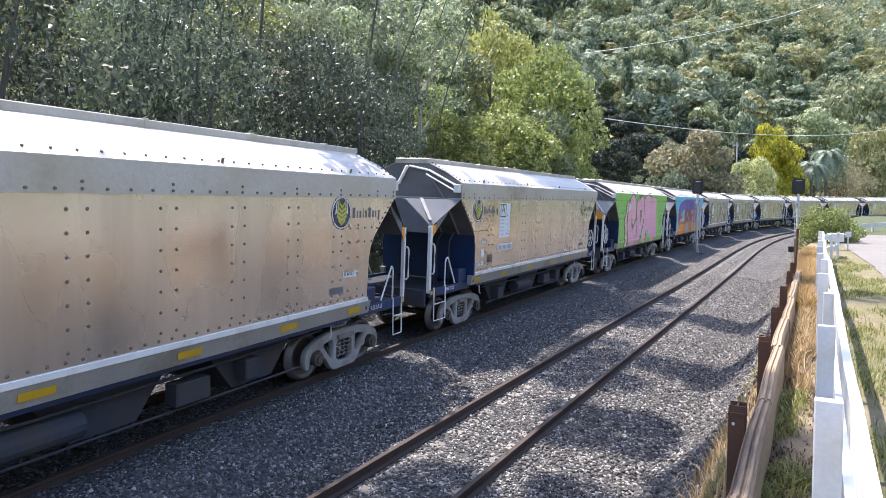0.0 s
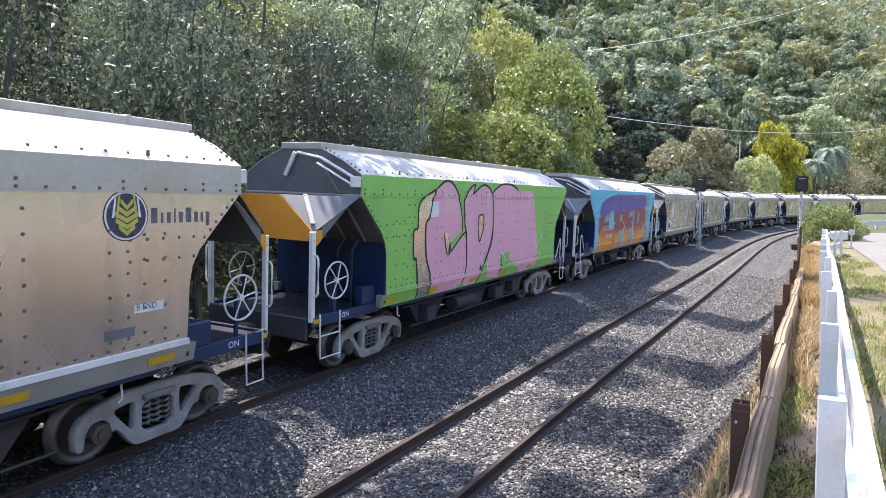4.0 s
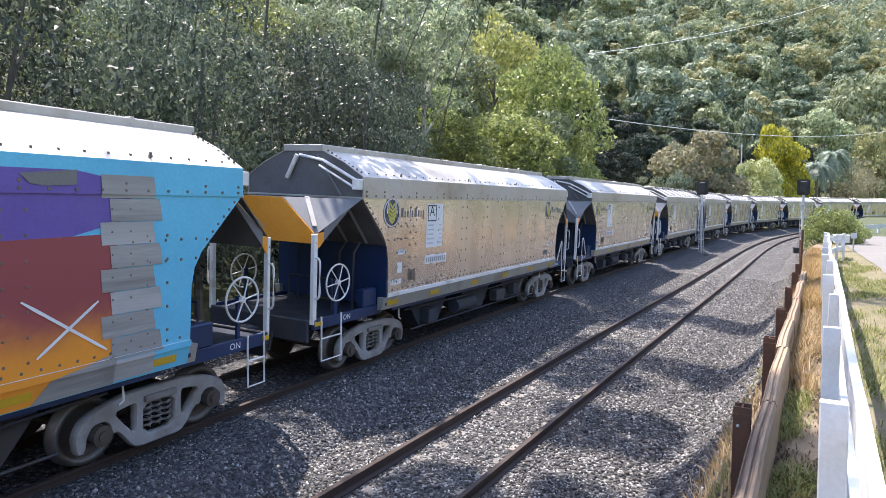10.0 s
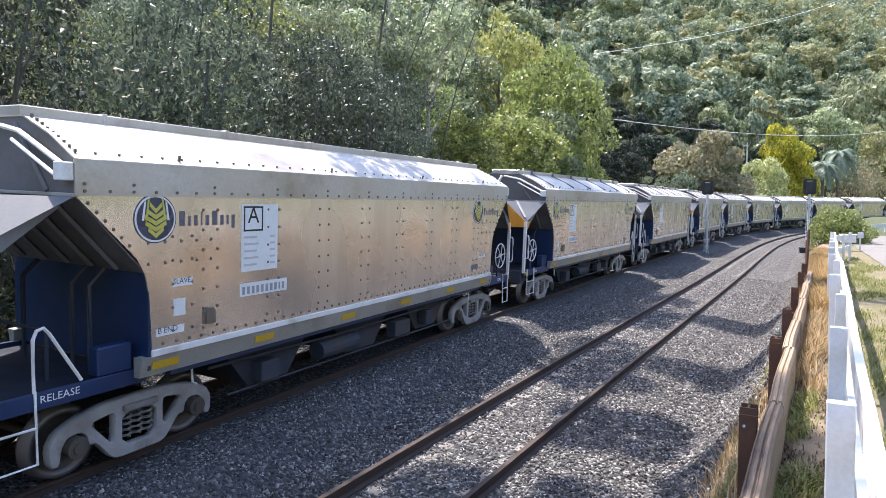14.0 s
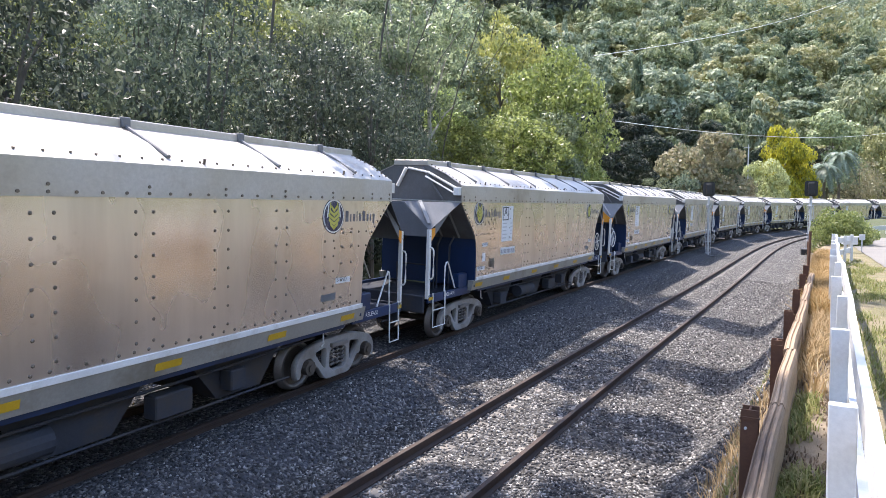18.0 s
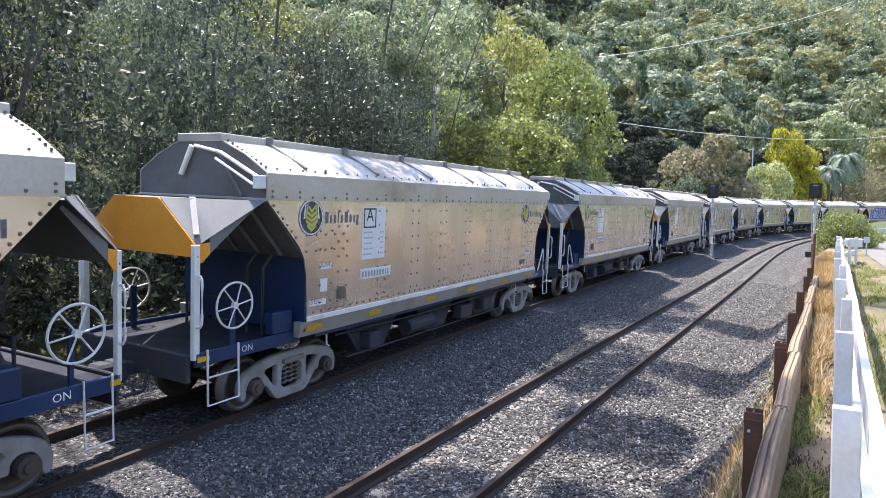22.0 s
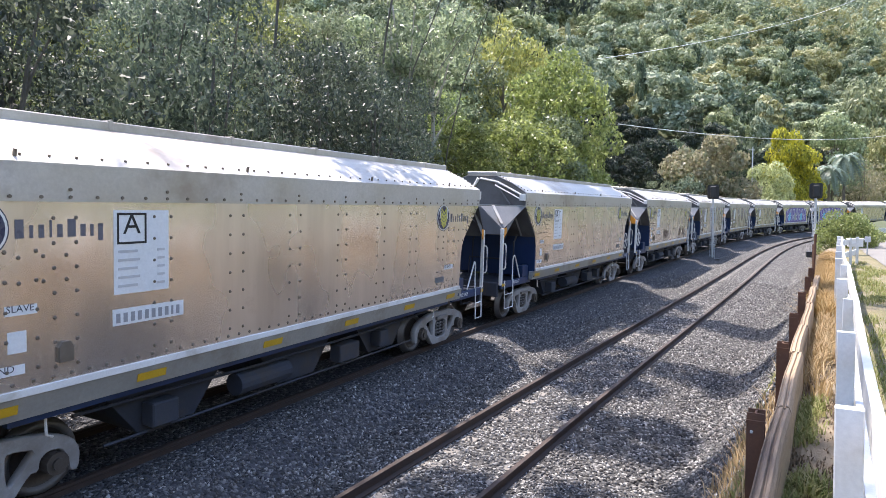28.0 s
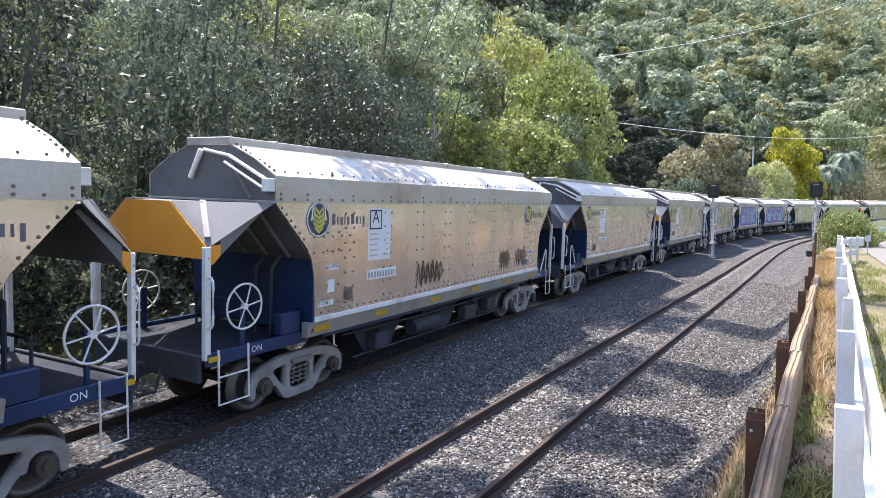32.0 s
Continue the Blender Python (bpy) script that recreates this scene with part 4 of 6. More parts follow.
def rounded(poly, times=2):
    """A shape with its corners cut soft."""
    for _ in range(times):
        out = []
        for i, p in enumerate(poly):
            q = poly[(i + 1) % len(poly)]
            out += [(p[0] * 0.8 + q[0] * 0.2, p[1] * 0.8 + q[1] * 0.2), (p[0] * 0.2 + q[0] * 0.8, p[1] * 0.2 + q[1] * 0.8)]
        poly = out
    return poly


def strokes(name, lines, width, layer, material, parent, label=""):
    """Drawn lines on the side of a wagon, each a part of its own."""
    for pts in lines:
        pts = curved(pts)
        bm = bmesh.new()
        rows = []
        for i, (x, z) in enumerate(pts):
            a, b = Vector(pts[max(i - 1, 0)]), Vector(pts[min(i + 1, len(pts) - 1)])
            d = (b - a).normalized() if (b - a).length > 1e-5 else Vector((1, 0))
            w2 = width / 2 * (0.55 if i in (0, len(pts) - 1) else 1.0)
            rows.append([bm.verts.new((x - sg * d.y * w2, side_y(z + sg * d.x * w2, layer), z + sg * d.x * w2)) for sg in (-1, 1)])
        for p, q in zip(rows[:-1], rows[1:]):
            f = bm.faces.new((p[0], p[1], q[1], q[0]))
            f.normal_update()
            if f.normal.y > 0:
                f.normal_flip()
        part(name, bm, material, parent, label)


WHOLE = [(-5.16, 1.17), (-5.19, 2.2), (-5.24, 2.45), (-5.36, 2.66), (-6.09, 3.40), (-6.09, 3.80), (6.09, 3.80), (6.09, 3.40), (5.36, 2.66), (5.24, 2.45), (5.19, 2.2), (5.16, 1.17)]


def paint_green(w, y):
    def sh(p):
        """Lettering drawn a little further towards the leading end."""
        return [(x - 0.17 * min(1.0, max(0.0, (3.0 - x) / 2.5)), z) for x, z in p]

    spray("green_paint", WHOLE, 1, PAINT_GREEN, w, "green spray paint")
    bare = sh([(-3.77, 3.28), (-3.08, 3.59), (-3.33, 2.9), (-3.46, 2.24), (-3.22, 1.41), (-3.24, 1.18), (-3.78, 1.18), (-3.87, 2.09), (-3.98, 2.1), (-4.0, 2.67), (-3.83, 2.74)])
    spray("bare_patch", rounded(bare), 2, ALU, w, "bare metal patch")
    flat("data_panel", rect(-3.5, 2.95, -3.1, 3.3), y - 0.006, SIGN, w, "partly painted white data panel")
    c = sh([(-3.08, 3.59), (-2.65, 3.78), (-2.29, 3.71), (-1.97, 3.41), (-1.75, 2.95), (-1.7, 2.59), (-2.32, 2.35), (-2.32, 2.1), (-1.56, 2.54), (-1.44, 2.26), (-1.41, 1.71), (-1.6, 1.18),
         (-3.23, 1.18), (-3.23, 1.64), (-3.43, 2.07), (-3.49, 2.77), (-3.33, 2.95), (-3.23, 3.28)])
    o = sh([(-1.66, 3.31), (-1.45, 3.58), (-1.11, 3.73), (-1.22, 3.48), (-0.66, 3.72), (-0.22, 3.65), (0.05, 3.36), (0.14, 2.81), (0.01, 2.2), (-0.5, 1.49), (-0.58, 1.62), (-0.55, 1.42), (-0.77, 1.18),
         (-1.55, 1.18), (-1.41, 1.71), (-1.45, 2.4), (-1.57, 2.75)])
    r = sh([(-0.02, 3.54), (0.51, 3.76), (1.06, 3.79), (1.72, 3.61), (2.99, 3.64), (3.21, 2.69), (3.58, 1.87), (3.42, 1.18), (-0.18, 1.18), (-0.16, 1.75), (0.07, 2.19), (0.14, 2.81)])
    spray("pink_letter", rounded(c, 1), 3, PAINT_PINK, w, "pink bubble letter")
    spray("pink_letter", rounded(o, 1), 3, PAINT_PINK, w, "pink bubble letter")
    spray("pink_letter", rounded(r, 1), 3, PAINT_PINK, w, "pink faded letter")
    spray("green_paint", [(0.57, 1.82), (1.2, 1.87), (1.15, 1.66), (2.07, 1.27), (2.0, 1.18), (0.6, 1.18)], 4, PAINT_GREEN, w)
    spray("letter_hole", sh([(-0.8, 2.92), (-0.59, 2.97), (-0.48, 2.87), (-0.52, 2.54), (-0.72, 2.28)]), 4, ALU, w)
    spray("letter_hole", sh([(-2.63, 2.56), (-2.48, 2.6), (-2.37, 2.45), (-2.34, 2.17), (-2.47, 2.09), (-2.57, 2.22)]), 4, ALU, w)
    for x in (-2.73, -0.46, 0.77, 2.6):
        spray("pale_drip", [(x - 0.16, 3.5), (x + 0.17, 3.52), (x + 0.09, 3.25), (x, 3.1), (x - 0.07, 3.28)], 4, PAINT_PALE, w)
    lines = [[bare[7], bare[8], bare[9], bare[10], bare[0], bare[1]], [bare[7]] + sh([(-3.76, 1.39), (-3.78, 1.18)]), c[:6], c[6:10] + sh([(-1.41, 1.71), (-1.6, 1.25)]), c[12:18] + [c[0]], [c[6], c[7]] + sh([(-2.47, 2.09), (-2.63, 2.56)]),
             o[:4], o[3:10], o[9:13], [o[16], o[15], o[14]], [o[0], o[16]], sh([(-0.8, 2.92), (-0.59, 2.97), (-0.48, 2.87), (-0.52, 2.54), (-0.72, 2.28), (-0.8, 2.92)]), sh([(-0.02, 3.54), (0.51, 3.76), (1.06, 3.79), (1.45, 3.74), (1.72, 3.61)]),
             [(0.57, 1.85), (0.62, 1.5), (0.45, 1.2)], sh([(0.14, 2.81), (0.07, 2.19), (-0.5, 1.49)])]
    strokes("black_outline", lines, 0.05, 5, BLACK, w, "black painted outline")
    strokes("chalk_cross", [[(3.0, 2.2), (3.9, 1.5)], [(3.95, 2.25), (3.2, 1.75)], [(0.4, 2.1), (1.0, 1.6)], [(0.9, 2.0), (0.5, 1.7)], [(-1.0, 2.1), (-0.5, 1.6)], [(-0.5, 2.1), (-0.95, 1.6)]], 0.022, 6, SIGN, w, "white chalk cross")
    bars("number_bar", -3.45, 1.95, (0.04,) * 9, 0.16, 0.1, y - 0.01, PAINT_PALE, w, "faint white hand-painted number")


def paint_blue(w, y):
    spray("blue_paint", WHOLE, 1, PAINT_BLUE, w, "sky blue spray paint")
    spray("purple_paint", rounded([(-4.6, 2.66), (-4.5, 3.18), (-3.82, 3.4), (-3.16, 3.54), (-2.3, 3.6), (0.25, 3.64), (4.43, 3.66), (4.1, 2.95), (1.4, 2.9), (-0.86, 2.82), (-2.2, 2.78), (-2.6, 2.92), (-3.6, 2.68)], 1), 2, PAINT_PURPLE, w, "purple spray paint")
    spray("maroon_paint", [(-4.72, 2.65), (-3.6, 2.68), (-2.6, 2.92), (-2.2, 2.78), (-0.86, 2.82), (1.4, 2.9), (4.1, 2.95), (4.05, 1.18), (-4.7, 1.18), (-4.75, 1.99), (-4.64, 2.34)], 3, PAINT_FADE, w, "maroon spray paint fading to orange")
    spray("blue_paint", [(-2.95, 2.8), (-2.4, 2.9), (-2.27, 2.19), (-2.36, 2.06), (-3.11, 2.16), (-3.12, 2.54)], 5, PAINT_BLUE, w)
    silver = ([(-3.85, 2.56), (-3.4, 2.74), (-2.94, 2.88), (-2.4, 2.92), (-2.93, 2.78), (-3.14, 2.46), (-3.82, 2.4)], [(-1.3, 2.68), (-0.8, 2.7), (-0.84, 2.38), (-1.34, 2.36)], [(0.48, 2.8), (1.32, 2.86), (1.19, 2.62), (0.42, 2.5)],
              [(2.25, 2.79), (2.59, 2.8), (2.5, 2.24), (2.12, 2.16)], [(-1.4, 1.98), (-0.64, 1.97), (-0.86, 1.18), (-1.58, 1.18)], [(0.43, 1.98), (1.06, 2.03), (1.32, 1.9), (1.16, 1.18), (0.28, 1.18)], [(3.3, 1.42), (4.06, 1.55), (4.06, 1.18), (3.1, 1.18)])
    for p in silver:
        spray("silver_patch", p, 6, PAINT_GREY, w, "silver grey paint patch")
    # a row of stepped silver bars at the end and square silver tabs along the top
    for i in range(9):
        z = 1.2 + i * 0.27
        spray("silver_bar", [(3.9 + 0.12 * (i % 2), z), (4.72 - 0.1 * ((i + 1) % 2), z), (4.68 - 0.1 * ((i + 1) % 2), z + 0.262), (3.88 + 0.12 * (i % 2), z + 0.262)], 6, PAINT_GREY if i % 3 else PAINT_PALE_GREY, w, "silver grey paint patch")
    for x0, x1, lo in ((-2.2, -1.65, 3.43), (-0.35, 0.33, 3.42), (1.25, 2.2, 3.44), (3.0, 3.6, 3.5)):
        spray("silver_tab", [(x0, 3.6), (x1, 3.66), (x1, lo), (x1 - 0.34, lo - 0.02), (x0 + 0.1, 3.5)], 6, PAINT_OLIVE_GREY, w, "dull grey paint tab")
    for p in ([(-0.64, 1.97), (-0.48, 2.04), (-0.66, 1.18), (-0.86, 1.18)], [(1.32, 2.86), (1.51, 2.85), (1.36, 2.02), (1.16, 2.03)], [(1.3, 1.92), (1.42, 1.96), (1.34, 1.18), (1.16, 1.18)]):
        spray("blue_paint", p, 7, PAINT_BLUE, w)
    strokes("chalk_cross", [[(-5.0, 2.1), (-4.3, 1.5)], [(-4.65, 2.0), (-5.0, 1.65)], [(-0.8, 2.42), (0.14, 1.79)], [(-0.14, 2.4), (-0.82, 1.74)], [(0.95, 2.4), (1.6, 1.6)], [(1.75, 2.3), (1.0, 1.62)], [(3.0, 2.3), (3.95, 1.62)], [(3.85, 2.2), (3.15, 1.68)],
                            [(-2.5, 2.33), (-2.1, 2.36)], [(-2.3, 2.34), (-2.32, 2.04)]], 0.034, 8, SIGN, w, "white chalk cross")
    strokes("black_outline", [[(-2.28, 2.1), (-2.24, 1.75), (-2.3, 1.45), (-2.5, 1.2)]], 0.04, 8, BLACK, w)
    bars("number_bar", -4.1, 2.04, (0.045,) * 10, 0.24, 0.11, y - 0.018, SIGN, w, "white hand-painted number")
    letter("chalk_word", "MASTER", 0.26, -3.5, 1.66, y - 0.02, SIGN, w, "white hand-painted lettering")


def paint_scrawl(w, y):
    rng = random.Random(4)
    spray("violet_paint", [(-4.6, 1.5), (-4.7, 2.9), (-3.9, 3.3), (-1.0, 3.45), (2.5, 3.4), (4.4, 3.2), (4.7, 1.5)], 1, PAINT_PURPLE, w, "violet spray paint")
    lines = []
    for i in range(7):
        x = -4.2 + i * 1.25
        lines.append([(x, 1.6), (x + 0.15 + rng.uniform(-0.1, 0.2), 3.1), (x + 0.7, 3.2 + rng.uniform(-0.2, 0.1)), (x + 0.8, 2.5), (x + 0.3, 2.3), (x + 0.95, 1.7)])
    strokes("white_outline", lines, 0.11, 2, SIGN, w, "white letter outlines")
    for i in range(3):
        x = -3.6 + i * 2.6
        spray("silver_patch", [(x, 1.7), (x + 0.2, 2.6), (x + 0.9, 2.8), (x + 1.1, 1.8)], 3, PAINT_GREY if i % 2 else PAINT_BLUE, w)


def add_tags(w):
    """Brown marker scrawls low on one wagon."""
    for x0, n, k in ((-1.95, 5, 1.0), (2.3, 4, 0.75), (3.35, 4, 0.9)):
        lines = []
        for i in range(n):
            x = x0 + i * 0.2 * k
            lines.append([(x, 1.62 + 0.02 * i), (x + 0.06, 2.15 + 0.05 * (i % 2)), (x + 0.16 * k, 1.68), (x + 0.2 * k, 2.1), (x + 0.3 * k, 1.9), (x + 0.18 * k, 1.75)])
        strokes("marker_scrawl", lines, 0.035 if n == 5 else 0.025, 3, TAG_BROWN, w, "brown marker scrawl")


def build_train():
    """Wagons by their number in the train: 0 stands before the camera at the start."""
    kinds = {}
    train = []
    for n in range(-2, 21):
        odd = bool(n % 2)
        ribs = 5 <= n <= 8
        key = (odd, ribs, n if n in PAINTED else None)
        here = pose(0, 0, 0)
        if key in kinds:
            w = copy_thing(kinds[key], here)
        else:
            paint, label = PAINTED.get(n, (None, ""))
            w = build_wagon(odd, ribs, paint, label)
            kinds[key] = w
            if n == 11:
                add_tags(w)
        train.append((n, w))
    return train


PAINTED = {1: (paint_green, "grain hopper wagon sprayed green with pink bubble letters"),
           2: (paint_blue, "grain hopper wagon sprayed blue, purple, maroon and orange"),
           15: (paint_scrawl, "grain hopper wagon sprayed with violet and white letters"),
           16: (paint_scrawl, "grain hopper wagon sprayed with violet and white letters"),
           11: (None, "weathered aluminium grain hopper wagon with brown marker scrawls")}

# distance run by the train at each full second
RUN = [-1.33, 3.55, 8.45, 13.37, 18.32, 23.33, 28.38, 33.47, 38.6, 43.76, 48.94, 54.15, 59.37, 64.61, 69.86, 75.13, 80.41, 85.72, 91.06, 96.44, 101.87,
       107.37, 112.94, 118.6, 124.36, 130.22, 136.19, 142.28, 148.49, 154.8, 161.18, 167.6, 174.02]


def run(t):
    """Smooth distance run at t."""
    t = min(max(t, 0.0), 32.0)
    i = min(int(t), 31)
    f = t - i
    p = [RUN[min(max(i + k, 0), 32)] for k in (-1, 0, 1, 2)]
    if i == 0:
        p[0] = 2 * p[1] - p[2]
    if i == 31:
        p[3] = 2 * p[2] - p[1]
    return p[1] + 0.5 * f * (p[2] - p[0] + f * (2 * p[0] - 5 * p[1] + 4 * p[2] - p[3] + f * (3 * (p[1] - p[2]) + p[3] - p[0])))


def wagon_pose(n, t):
    s = 19.434 + 3.7 + n * PITCH - run(t)
    a, b = MAIN.at(s - BOGIE_X), MAIN.at(s + BOGIE_X)
    d = b - a
    m = Matrix.Translation((a + b) / 2) @ Matrix.Rotation(math.atan2(d.y, d.x), 4, "Z") @ Matrix.Rotation(CANT, 4, "X")
    return m, s, math.atan2(d.y, d.x)


def motions():
    spin_times = [i * 4 / 30 for i in range(241)]
    turns = [Matrix.Translation((0, 0, 0)) @ Matrix.Rotation(-(run(t) - run(0)) / 0.44, 4, "Y") for t in spin_times]
    times = [i * 0.5 for i in range(65)]
    for n, w in TRAIN:
        walk(w, [(t, wagon_pose(n, t)[0]) for t in times])
        for b in w.children:
            if not b.name.startswith("bogie"):
                continue
            x = b.location.x
            rows = []
            for t in times[::2]:
                _, s, yaw = wagon_pose(n, t)
                rows.append((t, Matrix.Translation((x, 0, 0)) @ Matrix.Rotation(math.pi / 2 - MAIN.heading(s + x) - yaw, 4, "Z")))
            for ws in b.children:
                if ws.name.startswith("wheelset"):
                    place = Matrix.Translation(ws.location)
                    walk(ws, [(t, place @ m) for t, m in zip(spin_times, turns)])
            walk(b, rows)


# ------------------------------------------------------------------ fence, guard rail, signals
FENCE_WHITE = surface("fence_white", (0.66, 0.66, 0.65), (0.74, 0.74, 0.73), 1.5, 0.5, 0, 40, 0.1, stain=(0.54, 0.53, 0.5), stain_scale=2.2)
RUST = surface("rusty_steel", (0.09, 0.045, 0.03), (0.15, 0.075, 0.045), 5, 0.85, 0.2, 50, 0.4)
GUARD_MAT = surface("weathered_timber", (0.24, 0.17, 0.11), (0.38, 0.285, 0.195), 1.6, 0.9, 0, 60, 0.9, stretch=(0.1, 1, 1), stain=(0.11, 0.08, 0.06), stain_scale=4)


def fence_pose(along, out=0.0, z=0.0):
    p = FENCE_DIR * along + FENCE_RIGHT * out
    return Matrix.Translation((p.x, p.y, z)) @ Matrix.Rotation(math.pi / 2 - FENCE_AZ, 4, "Z")


FENCE_TOP = 2.38


GALV = surface("galvanised_steel", (0.52, 0.53, 0.54), (0.62, 0.63, 0.64), 3, 0.5, 0.3, 40, 0.1)
def build_fence():
    """White post and rail fence; x runs along it, y to its left. It wanders a little, as old fences do."""
    fence = new("fence")
    tagged(fence, "white painted timber post and rail fence along the road", "fence")
    fence.matrix_world = fence_pose(0, 0, 0)
    first, step, count = 3.03, 1.9, 11
    spots = []
    for i in range(-2, count):
        x = first + i * step
        spots.append((x, random.uniform(-0.018, 0.018) if i > 1 else 0.0, FENCE_TOP + (random.uniform(-0.02, 0.02) if i > 1 else 0)))
    for x, dy, top in spots:
        m = Matrix.Translation((x, dy, 0)) @ Matrix.Rotation(random.uniform(-0.012, 0.012), 4, "X")
        part("post", boxed((0, -0.145, ROAD_Z - 0.15), (0.048, -0.04, top), 0.005, m), FENCE_WHITE, fence)
    for z0, z1 in ((-0.175, -0.01), (-0.62, -0.46)):
        for (xa, ya, ta), (xb, yb, tb) in zip(spots[:-1], spots[1:]):
            bm = bmesh.new()
            ends = []
            n = 5
            for k in range(n):
                f = k / (n - 1)
                x, y, t = xa + (xb - xa) * f, ya + (yb - ya) * f, ta + (tb - ta) * f - 0.012 * math.sin(f * math.pi)
                ends.append([bm.verts.new(v) for v in ((x, y - 0.147, t + z0), (x, y - 0.19, t + z0), (x, y - 0.19, t + z1), (x, y - 0.147, t + z1))])
            for p, q in zip(ends[:-1], ends[1:]):
                for k in range(4):
                    bm.faces.new((p[k], p[(k + 1) % 4], q[(k + 1) % 4], q[k]))
            bm.faces.new(ends[0][::-1])
            bm.faces.new(ends[-1])
            bmesh.ops.recalc_face_normals(bm, faces=bm.faces[:])
            part("rail", bm, FENCE_WHITE, fence)
    # short return at the far end
    x = spots[-1][0]
    for k in range(3):
        part("post", boxed((x + 0.25 + k * 1.1, -0.28 - k * 0.2, ROAD_Z - 0.15), (x + 0.34 + k * 1.1, -0.2 - k * 0.2, FENCE_TOP - 0.1), 0.005), FENCE_WHITE, fence)
    for z in (FENCE_TOP - 0.3, FENCE_TOP - 0.68):
        bm = boxed((-0.1, -0.02, z), (2.9, 0.02, z + 0.16), 0.005, Matrix.Translation((x + 0.15, -0.16, 0)) @ Matrix.Rotation(radians(-10.3), 4, "Z"))
        part("rail", bm, FENCE_WHITE, fence)


def build_guard():
    """Brown guard rail: grooved beams end to end on rusty steel posts, beside the fence."""
    g = new("guard_rail")
    tagged(g, "weathered brown guard rail on rusty steel posts beside the railway", "guard rail")
    g.matrix_world = fence_pose(0, 0, 0)
    joints = [1.2, 3.25, 5.0, 7.0, 8.75, 10.9, 13.2, 15.6]
    prof = [(0.24, 1.42), (0.24, 1.76), (0.256, 1.80), (0.272, 1.80), (0.279, 1.784), (0.287, 1.784), (0.294, 1.802), (0.312, 1.802), (0.318, 1.79), (0.324, 1.79), (0.328, 1.8), (0.341, 1.775), (0.341, 1.7), (0.305, 1.62), (0.341, 1.5), (0.341, 1.42)]
    for i, (a, b) in enumerate(zip(joints[:-1], joints[1:])):
        bm = bmesh.new()
        dy, dz = random.uniform(-0.012, 0.012), random.uniform(-0.015, 0.012)
        outline = [(y + dy, z + dz) for y, z in prof]
        rings = []
        for x in np.linspace(a + 0.006, b - 0.006, 9):
            wob = 0.005 * math.sin(x * 3.1 + i)
            rings.append([bm.verts.new((x, y + wob, z + wob * 0.6)) for y, z in outline])
        k = len(outline)
        for p, q in zip(rings[:-1], rings[1:]):
            for j in range(k):
                bm.faces.new((p[j], p[(j + 1) % k], q[(j + 1) % k], q[j]))
        bm.faces.new(rings[0][::-1])
        bm.faces.new(rings[-1])
        bmesh.ops.recalc_face_normals(bm, faces=bm.faces[:])
        part("beam", bm, GUARD_MAT, g, "brown grooved beam")
    for x in (2.1, 4.4, 6.85, 8.85, 11.0, 13.5, 15.4):
        bm = bmesh.new()
        top = 1.93 + random.uniform(-0.03, 0.03)
        box(bm, (x, 0.35, 0.2), (x + 0.012, 0.45, top))
        box(bm, (x + 0.1, 0.35, 0.2), (x + 0.112, 0.45, top))
        box(bm, (x + 0.012, 0.395, 0.2), (x + 0.1, 0.407, top - 0.004))
        post = part("post", bm, RUST, g, "rusty steel channel post")
        part("bolt", rod(bmesh.new(), (x - 0.012, 0.42, top - 0.12), (x + 0.0, 0.42, top - 0.12), 0.009, 8), GALV if x < 5 else RUST, post)
        part("strap", boxed((x - 0.01, 0.345, top - 0.06), (x - 0.001, 0.452, top - 0.045)), RUST, post)


SIGNAL_BLACK = surface("signal_black", (0.012, 0.012, 0.013), (0.022, 0.022, 0.024), 2, 0.5, 0, 40, 0.05)


